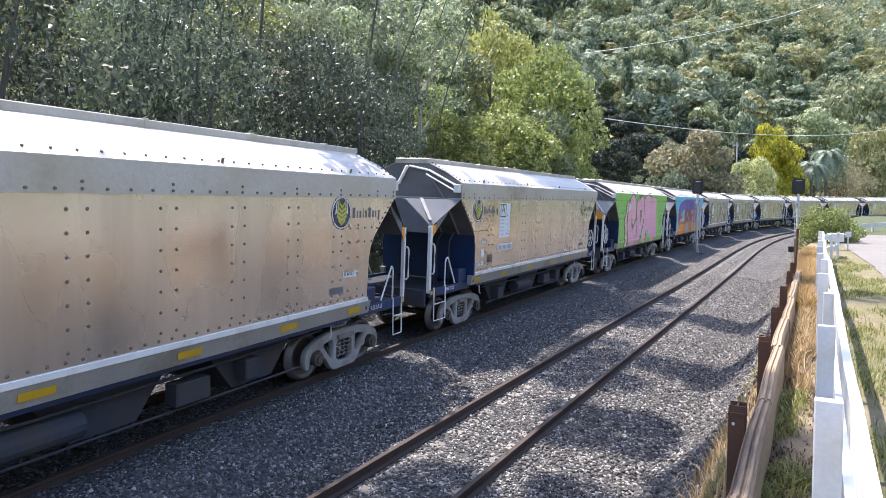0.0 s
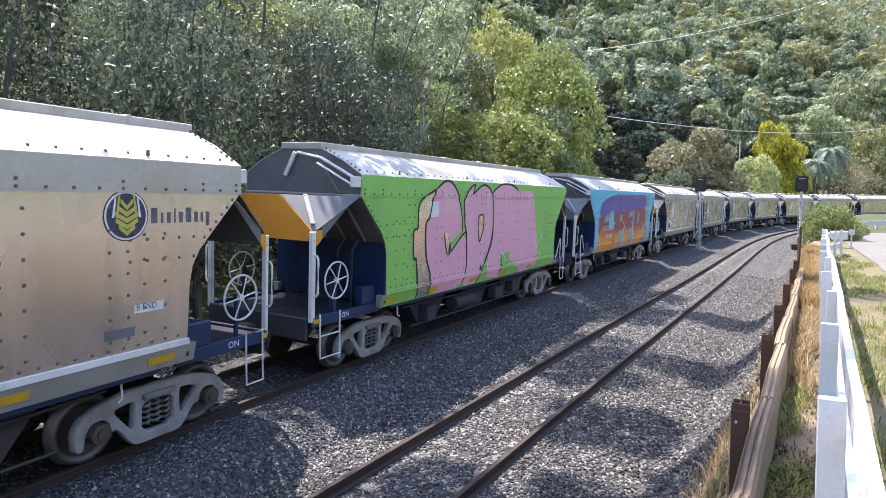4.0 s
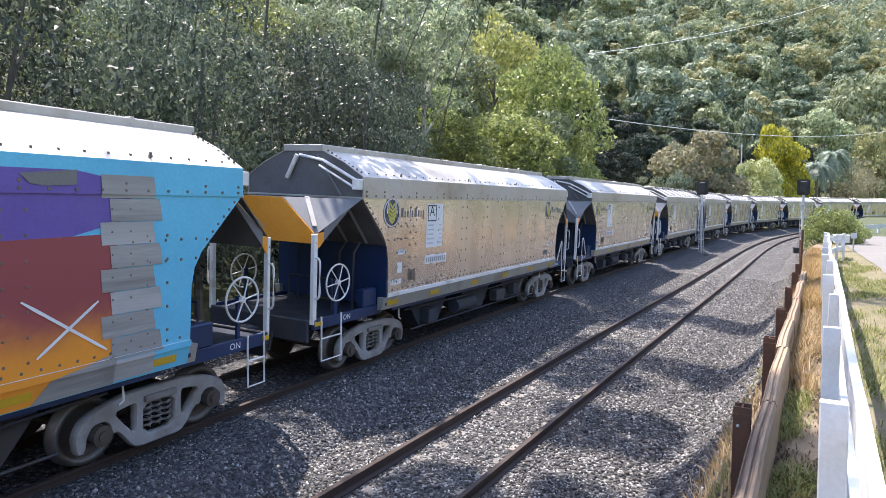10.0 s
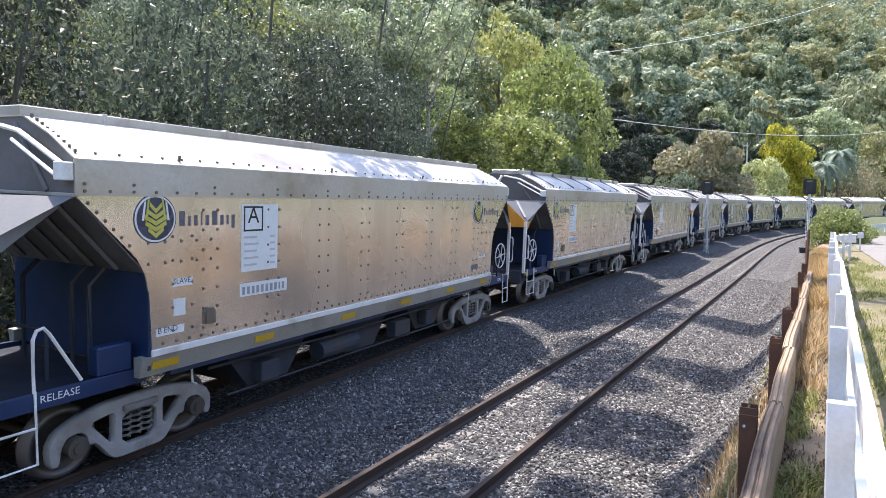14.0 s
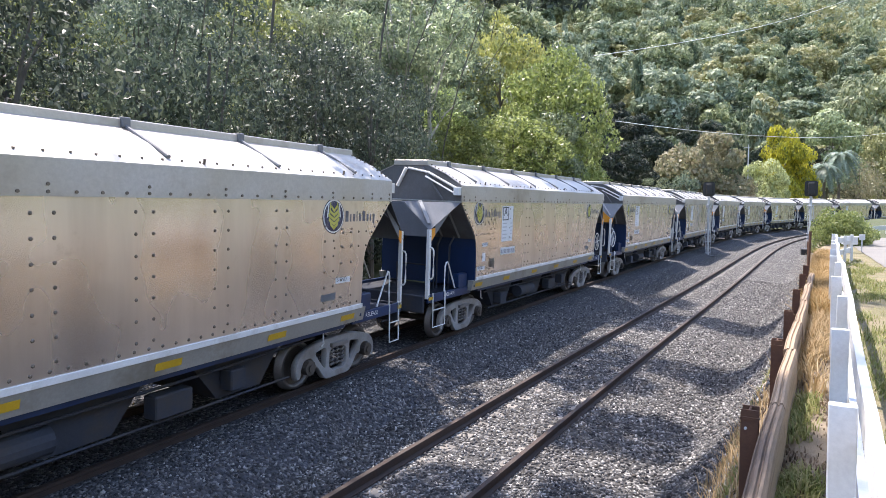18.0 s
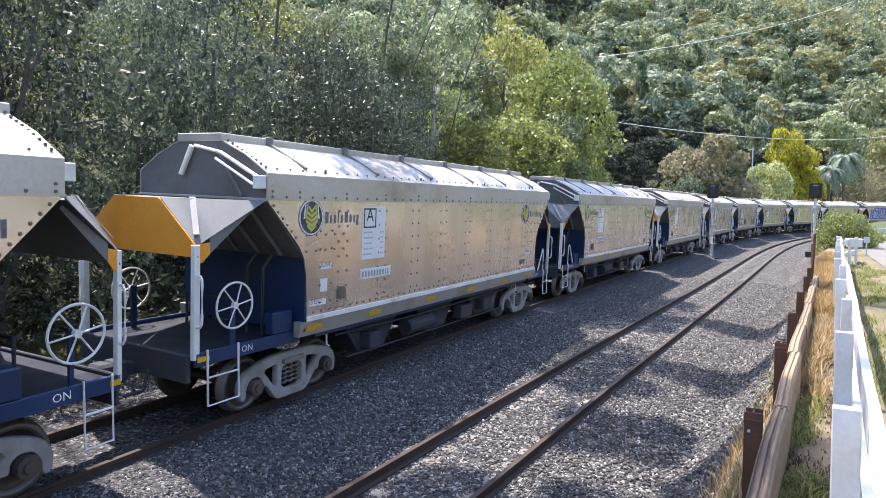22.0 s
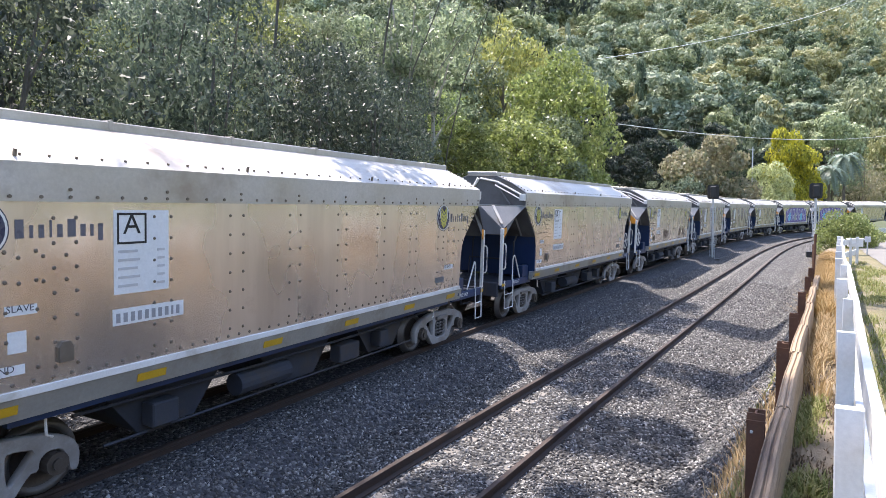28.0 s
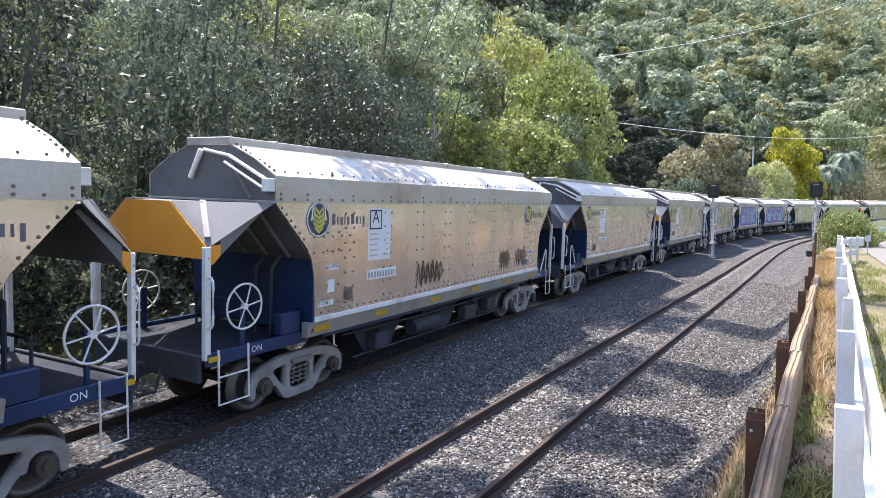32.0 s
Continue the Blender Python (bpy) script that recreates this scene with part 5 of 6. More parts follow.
def build_signal(x, y, z0, head_z, turn, label):
    """A colour light signal seen from behind: mast, ladder, black head."""
    sig = new("railway_signal")
    tagged(sig, label, "signal", group="colour light signals")
    sig.matrix_world = Matrix.Translation((x, y, z0)) @ Matrix.Rotation(turn, 4, "Z")
    h = head_z - z0
    part("base_plate", boxed((-0.5, -0.4, -0.25), (0.5, 0.4, 0.16), 0.03), SIGNAL_BLACK, sig, "dark base box")
    mast = part("mast", rod(bmesh.new(), (0, 0, 0), (0, 0, h - 0.3), 0.085, 12), GALV, sig, "galvanised mast")
    part("collar", rod(bmesh.new(), (0, 0, h - 1.15), (0, 0, h - 1.05), 0.13, 12), GALV, mast)
    bm = bmesh.new()
    for s in (-0.17, 0.17):
        rod(bm, (s, -0.2, 0.1), (s, -0.2, h - 0.8), 0.02, 6)
    part("ladder_rail", bm, GALV, sig)
    for k in range(int((h - 1.0) / 0.32)):
        part("rung", rod(bmesh.new(), (-0.17, -0.2, 0.4 + k * 0.32), (0.17, -0.2, 0.4 + k * 0.32), 0.012, 5), GALV, sig)
    for zz in (1.2, h - 1.0):
        part("bracket", boxed((-0.2, -0.22, zz), (0.2, 0.05, zz + 0.05), 0.01), GALV, sig)
    w, hh, r = 0.40, 0.54, 0.17
    outline = []
    for cx, cz, a0 in ((w - r, hh - r, 0), (-w + r, hh - r, 90), (-w + r, -hh + r, 180), (w - r, -hh + r, 270)):
        outline += [(cx + r * math.cos(radians(a0 + a)), h + 0.22 + cz + r * math.sin(radians(a0 + a))) for a in (0, 22.5, 45, 67.5, 90)]
    bm = bmesh.new()
    plate(bm, outline, "y", 0.0, 0.03)
    head = part("backboard", bm, SIGNAL_BLACK, sig, "black rounded backboard")
    part("lamp_case", boxed((-0.2, -0.26, h - 0.2), (0.2, 0.0, h + 0.62), 0.04), SIGNAL_BLACK, head)
    for zz in (h - 0.02, h + 0.4):
        bm = bmesh.new()
        rod(bm, (0, 0.03, zz), (0, 0.3, zz + 0.02), 0.14, 14)
        part("lens_hood", bm, SIGNAL_BLACK, head)


def build_poles():
    for along, out, z0, z1, lean, mat, label in ((17.0, -0.44, 0.6, 2.62, 0.03, RUST, "rusty steel pole in the dry grass"), (17.7, -0.40, 0.7, 2.35, -0.01, RUST, "short rusty steel pole in the dry grass")):
        p = FENCE_DIR * along + FENCE_RIGHT * out
        bm = bmesh.new()
        box(bm, (-0.022, -0.022, z0 - 0.3), (0.022, -0.016, z1))
        box(bm, (-0.022, -0.016, z0 - 0.3), (-0.016, 0.022, z1))
        ob = part("angle_pole", bm, mat)
        ob.matrix_world = Matrix.Translation((p.x, p.y, 0)) @ Matrix.Rotation(lean, 4, "Y")
        tagged(ob, label, "pole")
    # letter box and small sign at the fence's end
    p = FENCE_DIR * 29.0 + FENCE_RIGHT * 0.68
    ob = new("letter_box")
    ob.matrix_world = Matrix.Translation((p.x, p.y, ROAD_Z)) @ Matrix.Rotation(-0.4, 4, "Z")
    tagged(ob, "white letter box on a post by the fence end", "letter box")
    part("box", boxed((-0.25, -0.15, 0.36), (0.25, 0.15, 0.64), 0.015), FENCE_WHITE, ob)
    part("lid", boxed((-0.28, -0.18, 0.642), (0.28, 0.18, 0.68), 0.01), FENCE_WHITE, ob)
    part("post", boxed((-0.05, -0.05, -0.1), (0.05, 0.05, 0.358)), FENCE_WHITE, ob)
    p = FENCE_DIR * 29.5 + FENCE_RIGHT * 1.1
    ob = new("marker_sign")
    ob.matrix_world = Matrix.Translation((p.x, p.y, ROAD_Z)) @ Matrix.Rotation(-0.5, 4, "Z")
    tagged(ob, "small white sign on a thin post", "sign")
    part("board", boxed((-0.1, -0.012, 0.52), (0.1, 0.0, 0.74), 0.004), GALV, ob)
    part("post", boxed((-0.025, 0.002, -0.1), (0.025, 0.04, 0.72)), GALV, ob)


ASPHALT = surface("asphalt_road", (0.165, 0.155, 0.143), (0.205, 0.193, 0.177), 0.6, 0.95, 0, 60, 0.35, stain=(0.135, 0.127, 0.118), stain_scale=0.5)
VERGE = surface("verge_soil", (0.17, 0.13, 0.085), (0.28, 0.225, 0.155), 2.5, 0.95, 0, 30, 0.6, stain=(0.1, 0.08, 0.055), stain_scale=2.4, dist=0.03)


def strip(name, material, along, left, right, lift, label, category, wob=0.0):
    """A strip of ground along the fence that follows the land's height."""
    nx = 9
    rows = []
    for a in along:
        lo = left(a) + (noise.noise(Vector((a * 0.7, 3.1, 0))) * wob)
        hi = right(a)
        rows.append([(a, lo + (hi - lo) * k / (nx - 1)) for k in range(nx)])
    pts = np.array([[(FENCE_DIR * a + FENCE_RIGHT * o)[:2] for a, o in r] for r in rows])
    z = land(pts[..., 0], pts[..., 1]) + lift
    verts = [(float(pts[i, k, 0]), float(pts[i, k, 1]), float(z[i, k])) for i in range(len(rows)) for k in range(nx)]
    faces = [(i * nx + k, i * nx + k + 1, (i + 1) * nx + k + 1, (i + 1) * nx + k) for i in range(len(rows) - 1) for k in range(nx - 1)]
    me = mesh_of(name, verts, faces)
    me.materials.append(material)
    return tagged(new(name, me), label, category, kind="structure")


GRASSY = surface("grassy_verge", (0.12, 0.115, 0.05), (0.21, 0.175, 0.1), 1.8, 0.95, 0, 35, 0.8, stain=(0.22, 0.175, 0.12), stain_scale=1.3, dist=0.03)
strip("ballast_bank", BALLAST, np.arange(-13, 44, 0.35), lambda a: -2.75, lambda a: -0.8, 0.03, "grey crushed stone bank beside the loop line", "ballast")
strip("verge", VERGE, np.arange(-13, 44, 0.35), lambda a: -0.82, lambda a: 0.22, 0.03, "dry soil verge beneath the fence", "verge")
strip("grass_verge", GRASSY, np.arange(-13, 44, 0.35), lambda a: 0.22, lambda a: 1.7, 0.032, "patchy green grass verge between fence and road", "verge")
strip("road", ASPHALT, np.arange(-13, 44, 0.5), lambda a: 1.45 if a < 22 else 1.45 - 0.045 * (a - 22), lambda a: 9.0, 0.05, "sunlit grey asphalt road beside the fence", "road", 0.12)
build_fence()
build_guard()
build_signal(19.73, 47.58, -0.62, 4.3, -0.37, "railway signal with black head between the tracks")
build_signal(25.3, 44.0, 0.1, 4.22, -0.45, "railway signal with black head beside the loop line")
build_poles()


def build_barrier():
    """Low white guard rail at the bend of the road."""
    ob = new("road_barrier")
    tagged(ob, "low white guard rail along the bend of the road", "barrier")
    pts = [Vector((26.6, 39.6)), Vector((29.0, 41.6)), Vector((31.8, 43.6)), Vector((35.0, 45.2)), Vector((38.6, 46.2))]
    for i, (a, b) in enumerate(zip(pts[:-1], pts[1:])):
        za, zb = (float(land(np.array([p.x]), np.array([p.y]))[0]) for p in (a, b))
        top = 1.95
        bm = bmesh.new()
        sheet(bm, [(a.x, a.y, top - 0.3), (b.x, b.y, top - 0.3), (b.x, b.y, top), (a.x, a.y, top)], 0.05)
        part("rail", bm, FENCE_WHITE, ob)
        part("post", boxed((a.x, a.y + 0.06, za - 0.2), (a.x + 0.12, a.y + 0.18, top - 0.05), 0.01), FENCE_WHITE, ob)


build_barrier()


# ------------------------------------------------------------------ plants
BARK = surface("bark", (0.13, 0.11, 0.09), (0.22, 0.19, 0.16), 2.0, 0.9, 0, 20, 0.6, stretch=(1, 1, 0.25))
PALE_BARK = surface("pale_bark", (0.42, 0.39, 0.34), (0.55, 0.52, 0.47), 1.5, 0.8, 0, 20, 0.4, stretch=(1, 1, 0.25), stain=(0.25, 0.22, 0.18))
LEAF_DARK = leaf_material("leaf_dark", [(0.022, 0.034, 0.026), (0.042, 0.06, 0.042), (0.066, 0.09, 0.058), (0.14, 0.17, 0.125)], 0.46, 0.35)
LEAF_GREY = leaf_material("leaf_grey_green", [(0.0805, 0.115, 0.0862), (0.132, 0.178, 0.127), (0.196, 0.253, 0.172), (0.287, 0.345, 0.253)], 0.36, 0.52)
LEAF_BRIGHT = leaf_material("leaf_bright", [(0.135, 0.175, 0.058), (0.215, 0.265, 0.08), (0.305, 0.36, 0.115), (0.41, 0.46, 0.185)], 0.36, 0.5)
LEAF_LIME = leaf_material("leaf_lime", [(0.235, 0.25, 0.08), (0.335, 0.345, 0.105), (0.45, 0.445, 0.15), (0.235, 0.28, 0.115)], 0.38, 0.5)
LEAF_YELLOW = leaf_material("leaf_yellow", [(0.2, 0.22, 0.035), (0.46, 0.44, 0.045), (0.62, 0.56, 0.06), (0.11, 0.15, 0.035)], 0.45, 0.5, False)
LEAF_SAGE = leaf_material("leaf_sage", [(0.115, 0.15, 0.09), (0.19, 0.235, 0.14), (0.28, 0.33, 0.195), (0.4, 0.45, 0.29)], 0.36, 0.5)
LEAF_BROWN = leaf_material("leaf_brown", [(0.22, 0.2, 0.12), (0.33, 0.29, 0.18), (0.2, 0.22, 0.12), (0.43, 0.39, 0.26)], 0.45, 0.45, False)
GRASS_DRY = leaf_material("grass_dry", [(0.28, 0.19, 0.09), (0.36, 0.25, 0.125), (0.42, 0.325, 0.19), (0.28, 0.18, 0.08)], 0.7, 0.3, False)
GRASS_ORANGE = leaf_material("grass_orange", [(0.27, 0.16, 0.055), (0.34, 0.215, 0.085), (0.39, 0.275, 0.125), (0.2, 0.14, 0.05)], 0.7, 0.3, False)
GRASS_GREEN = leaf_material("grass_green", [(0.13, 0.16, 0.045), (0.2, 0.225, 0.065), (0.28, 0.28, 0.1), (0.38, 0.33, 0.17)], 0.6, 0.35, False)
DARK_BARK = surface("dark_bark", (0.085, 0.08, 0.068), (0.15, 0.14, 0.12), 2.0, 0.9, 0, 20, 0.6, stretch=(1, 1, 0.25), stain=(0.06, 0.055, 0.045))
# leaves darkened to carry the deep shade of the lower hillside
LEAF_PAINTED_SHADE = leaf_material("leaf_painted_shade", [(0.012, 0.02, 0.014), (0.022, 0.034, 0.022), (0.036, 0.052, 0.032), (0.06, 0.08, 0.05)], 0.65, 0.3)
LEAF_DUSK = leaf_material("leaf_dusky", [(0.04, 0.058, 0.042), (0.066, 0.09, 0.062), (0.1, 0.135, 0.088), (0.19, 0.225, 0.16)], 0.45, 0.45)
# hillside leaves; the paler tones stand in for haze over distance
HILL_OLIVE = leaf_material("hill_olive", [(0.13, 0.165, 0.085), (0.22, 0.265, 0.135), (0.33, 0.375, 0.2), (0.5, 0.53, 0.33)], 0.6, 0.35)
HILL_SAGE = leaf_material("hill_sage", [(0.12, 0.16, 0.1), (0.2, 0.25, 0.155), (0.31, 0.36, 0.235), (0.47, 0.51, 0.37)], 0.6, 0.35)
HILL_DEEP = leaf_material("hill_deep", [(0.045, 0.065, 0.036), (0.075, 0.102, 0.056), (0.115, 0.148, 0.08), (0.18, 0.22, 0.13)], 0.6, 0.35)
HILL_GOLD = leaf_material("hill_gold", [(0.22, 0.24, 0.1), (0.34, 0.36, 0.155), (0.44, 0.45, 0.21), (0.55, 0.55, 0.31)], 0.6, 0.35)
LITTER = leaf_material("dead_leaves", [(0.1, 0.07, 0.045), (0.18, 0.125, 0.08), (0.28, 0.21, 0.14), (0.06, 0.045, 0.032)], 0.8, 0.2, False)
LEAF_OLIVE = leaf_material("leaf_olive", [(0.15, 0.19, 0.065), (0.23, 0.28, 0.095), (0.33, 0.37, 0.14), (0.11, 0.15, 0.06)], 0.4, 0.5, False)


def leaf_cloud(rng, centres, radii, count, length, width, droop, shell=0.0, tri=False):
    """Leaves round lump centres; shell lays them along the lumps' skin. Returns vertices and faces."""
    more = int(count * (1.9 if shell else 1))
    pick = rng.choice(len(centres), more, p=radii ** 2 / np.sum(radii ** 2))
    d = rng.normal(size=(more, 3))
    d /= np.linalg.norm(d, axis=1)[:, None]
    d[:, 2] = np.where(d[:, 2] < -0.3, d[:, 2] * 0.5, d[:, 2])
    depth = 0.45 + 0.6 * rng.rand(more) ** 0.6 if not shell else 0.62 + 0.5 * rng.rand(more) ** 0.7
    p = centres[pick] + d * (radii[pick] * depth)[:, None] * np.array([1, 1, 0.8])
    if shell:                                        # none inside a neighbouring lump
        keep = np.ones(more, bool)
        for c, r in zip(centres, radii):
            keep &= np.sum(((p - c) / np.array([1, 1, 0.8])) ** 2, 1) > (r * 0.72) ** 2
        i = np.nonzero(keep)[0][:count]
        p, d, count = p[i], d[i], len(i)
    n = d * shell + rng.normal(size=(count, 3)) * (0.75 - 0.35 * shell)
    a = rng.normal(size=(count, 3))
    a[:, 2] -= droop * 1.5
    a -= n * (np.sum(a * n, 1) / (np.sum(n * n, 1) + 1e-6))[:, None]
    a /= np.linalg.norm(a, axis=1)[:, None] + 1e-6
    b = np.cross(a, n)
    b /= np.linalg.norm(b, axis=1)[:, None] + 1e-6
    size = (0.65 + 0.7 * rng.rand(count))[:, None]
    a, b = a * size * length / 2, b * size * width / 2
    if tri:
        v = np.stack([p - a + b, p + a, p - a * 0.6 - b], 1).reshape(-1, 3)
        return v, np.arange(count * 3).reshape(-1, 3)
    v = np.stack([p - a, p + b * 1.0 - a * 0.1, p + a, p - b * 1.0 - a * 0.1], 1).reshape(-1, 3)
    f = np.arange(count * 4).reshape(-1, 4)
    return v, f


def quad_mesh(name, v, f):
    me = bpy.data.meshes.new(name)
    me.vertices.add(len(v))
    me.vertices.foreach_set("co", v.astype(np.float32).ravel())
    n = f.shape[1]
    me.loops.add(len(f) * n)
    me.loops.foreach_set("vertex_index", f.astype(np.int32).ravel())
    me.polygons.add(len(f))
    me.polygons.foreach_set("loop_start", (np.arange(len(f)) * n).astype(np.int32))
    me.update(calc_edges=True)
    me.validate()
    return me


def tree_meshes(seed, height, radius, base, lumps, leaves, length, width, droop=0.4, wood=0.02, shell=0.0, tri=False, lump=1.0, over=0.0, limbs=9):
    """A trunk with limbs and an uneven crown of leaf lumps, standing on the origin."""
    rng = np.random.RandomState(seed)
    mid, half = (height + base) / 2, (height - base) / 2
    cs, rs = [], []
    for i in range(lumps):
        a, e = rng.rand() * 6.2832, rng.uniform(-0.9, 1.0)
        k = (0.35 + 0.5 * rng.rand()) * math.sqrt(max(0.05, 1 - 0.75 * e * e))
        cs.append((radius * k * math.cos(a) * (0.8 + 0.4 * rng.rand()), radius * k * math.sin(a), mid + half * e * 0.82))
        rs.append(radius * lump * (0.2 + 0.26 * rng.rand()) * (1.1 if e < 0.4 else 0.85))
    cs, rs = np.array(cs), np.array(rs)
    cs[:, 0] += over                                 # a crown that leans out over the line
    v, f = leaf_cloud(rng, cs, rs, leaves, length, width, droop, shell, tri)
    crown = quad_mesh("crown", v, f)
    bm = bmesh.new()
    r0 = height * wood
    lean = [rng.uniform(-0.05, 0.05) * height for _ in range(2)]
    lean[0] += over
    pts = [Vector((lean[0] * t * t, lean[1] * t * t, -0.6 + (mid + half * 0.5 + 0.6) * t)) for t in (0, 0.2, 0.4, 0.6, 0.8, 1.0)]
    for i, (p, q) in enumerate(zip(pts[:-1], pts[1:])):
        rod(bm, p, q, r0 * (1 - 0.15 * i), 7, r0 * (1 - 0.15 * (i + 1)))
    for i in rng.permutation(lumps)[:min(lumps, limbs)]:
        c = Vector(cs[i])
        k = 0.3 + 0.4 * rng.rand()
        s = pts[0].lerp(pts[-1], k)
        if c.z < s.z:
            s = pts[0].lerp(pts[-1], 0.25)
        m = s.lerp(c, 0.55) + Vector((0, 0, 0.1 * radius))
        rod(bm, s, m, r0 * 0.4, 5, r0 * 0.25)
        rod(bm, m, c, r0 * 0.25, 5, r0 * 0.08)
    trunk = bpy.data.meshes.new("trunk")
    bm.to_mesh(trunk)
    bm.free()
    return trunk, crown


def place_tree(meshes, x, y, scale, leaf, bark, label, group, category="tree", name="tree", sink=0.1, z=None, wide=1.0, turn=None):
    ob = new(name)
    tagged(ob, label, category, group=group)
    z = float(land(np.array([x]), np.array([y]))[0]) if z is None else z
    ob.matrix_world = Matrix.Translation((x, y, z - sink)) @ Matrix.Rotation(random.uniform(0, 6.28) if turn is None else turn, 4, "Z") @ Matrix.Diagonal((scale * wide, scale * wide, scale, 1))
    for nm, me, mat in (("trunk", meshes[0], bark), ("crown", meshes[1], leaf)):
        if not me.materials:
            me.materials.append(mat)
        c = new(nm, me)
        c.parent = ob
        c.material_slots[0].link = "OBJECT"
        c.material_slots[0].material = mat
    return ob


# crowns about ten metres high, standing for near trees, and coarser ones for the hillside
NEAR_ROUND = [tree_meshes(11 + i, 10, 3.4, 1.2, 34, 8600, 0.21, 0.1, 0.5, shell=0.4, tri=True) for i in range(3)]
NEAR_FINE = [tree_meshes(21 + i, 10, 3.2, 1.0, 36, 11000, 0.19, 0.065, 0.7, shell=0.35, tri=True) for i in range(2)]
NEAR_TALL = [tree_meshes(31 + i, 14, 3.0, 5.0, 22, 5000, 0.32, 0.10, 0.8, 0.013) for i in range(2)]
SUNLIT = [tree_meshes(71 + i, 12, 3.9, 0.6, 38, 13000, 0.3, 0.17, 0.5, 0.016, 0.5, True) for i in range(2)]
# sparse leaning crowns, unseen from the camera, added for the shadows they cast
CANOPY = [tree_meshes(81 + i, 28, 3.4, 19.0, 12, 2300, 0.42, 0.16, 0.6, 0.0026, lump=0.8, over=6.6, limbs=2) for i in range(2)]
BRANCH = [tree_meshes(85 + i, 16, 2.9, 9.5, 14, 1900, 0.36, 0.14, 0.6, 0.003, lump=0.85, over=6.2, limbs=2) for i in range(2)]
SHRUB = [tree_meshes(41 + i, 5, 2.3, 0.1, 24, 3400, 0.26, 0.10, 0.3, 0.012, 0.35) for i in range(2)]
FAR_ROUND = [tree_meshes(51 + i, 14, 4.6, 2.5, 18, 4600, 0.52, 0.36, 0.3, 0.014, 0.95, True, lump=1.15) for i in range(5)]
FAR_TALL = [tree_meshes(91 + i, 18, 3.6, 5.0, 16, 4200, 0.52, 0.35, 0.3, 0.012, 0.95, True, lump=1.15) for i in range(3)]
WOODS = [tree_meshes(121 + i, 15, 4.6, 2.0, 13, 1900, 0.95, 0.68, 0.3, 0.012, 1.0, True, lump=1.3)[1] for i in range(5)]
FAR_POINT = [tree_meshes(61, 14, 2.6, 0.5, 40, 1900, 0.8, 0.3, 0.4, 0.015)]
GARDEN = [tree_meshes(101 + i, 8, 3.6, 0.2, 30, 8000, 0.34, 0.24, 0.3, 0.012, 0.7, True) for i in range(2)]
TWIGGY = [tree_meshes(105, 8, 4.4, 1.0, 40, 2600, 0.4, 0.12, 0.1, 0.016)]


def along_line(s, u):
    p = MAIN.at(s, u)
    return p.x, p.y


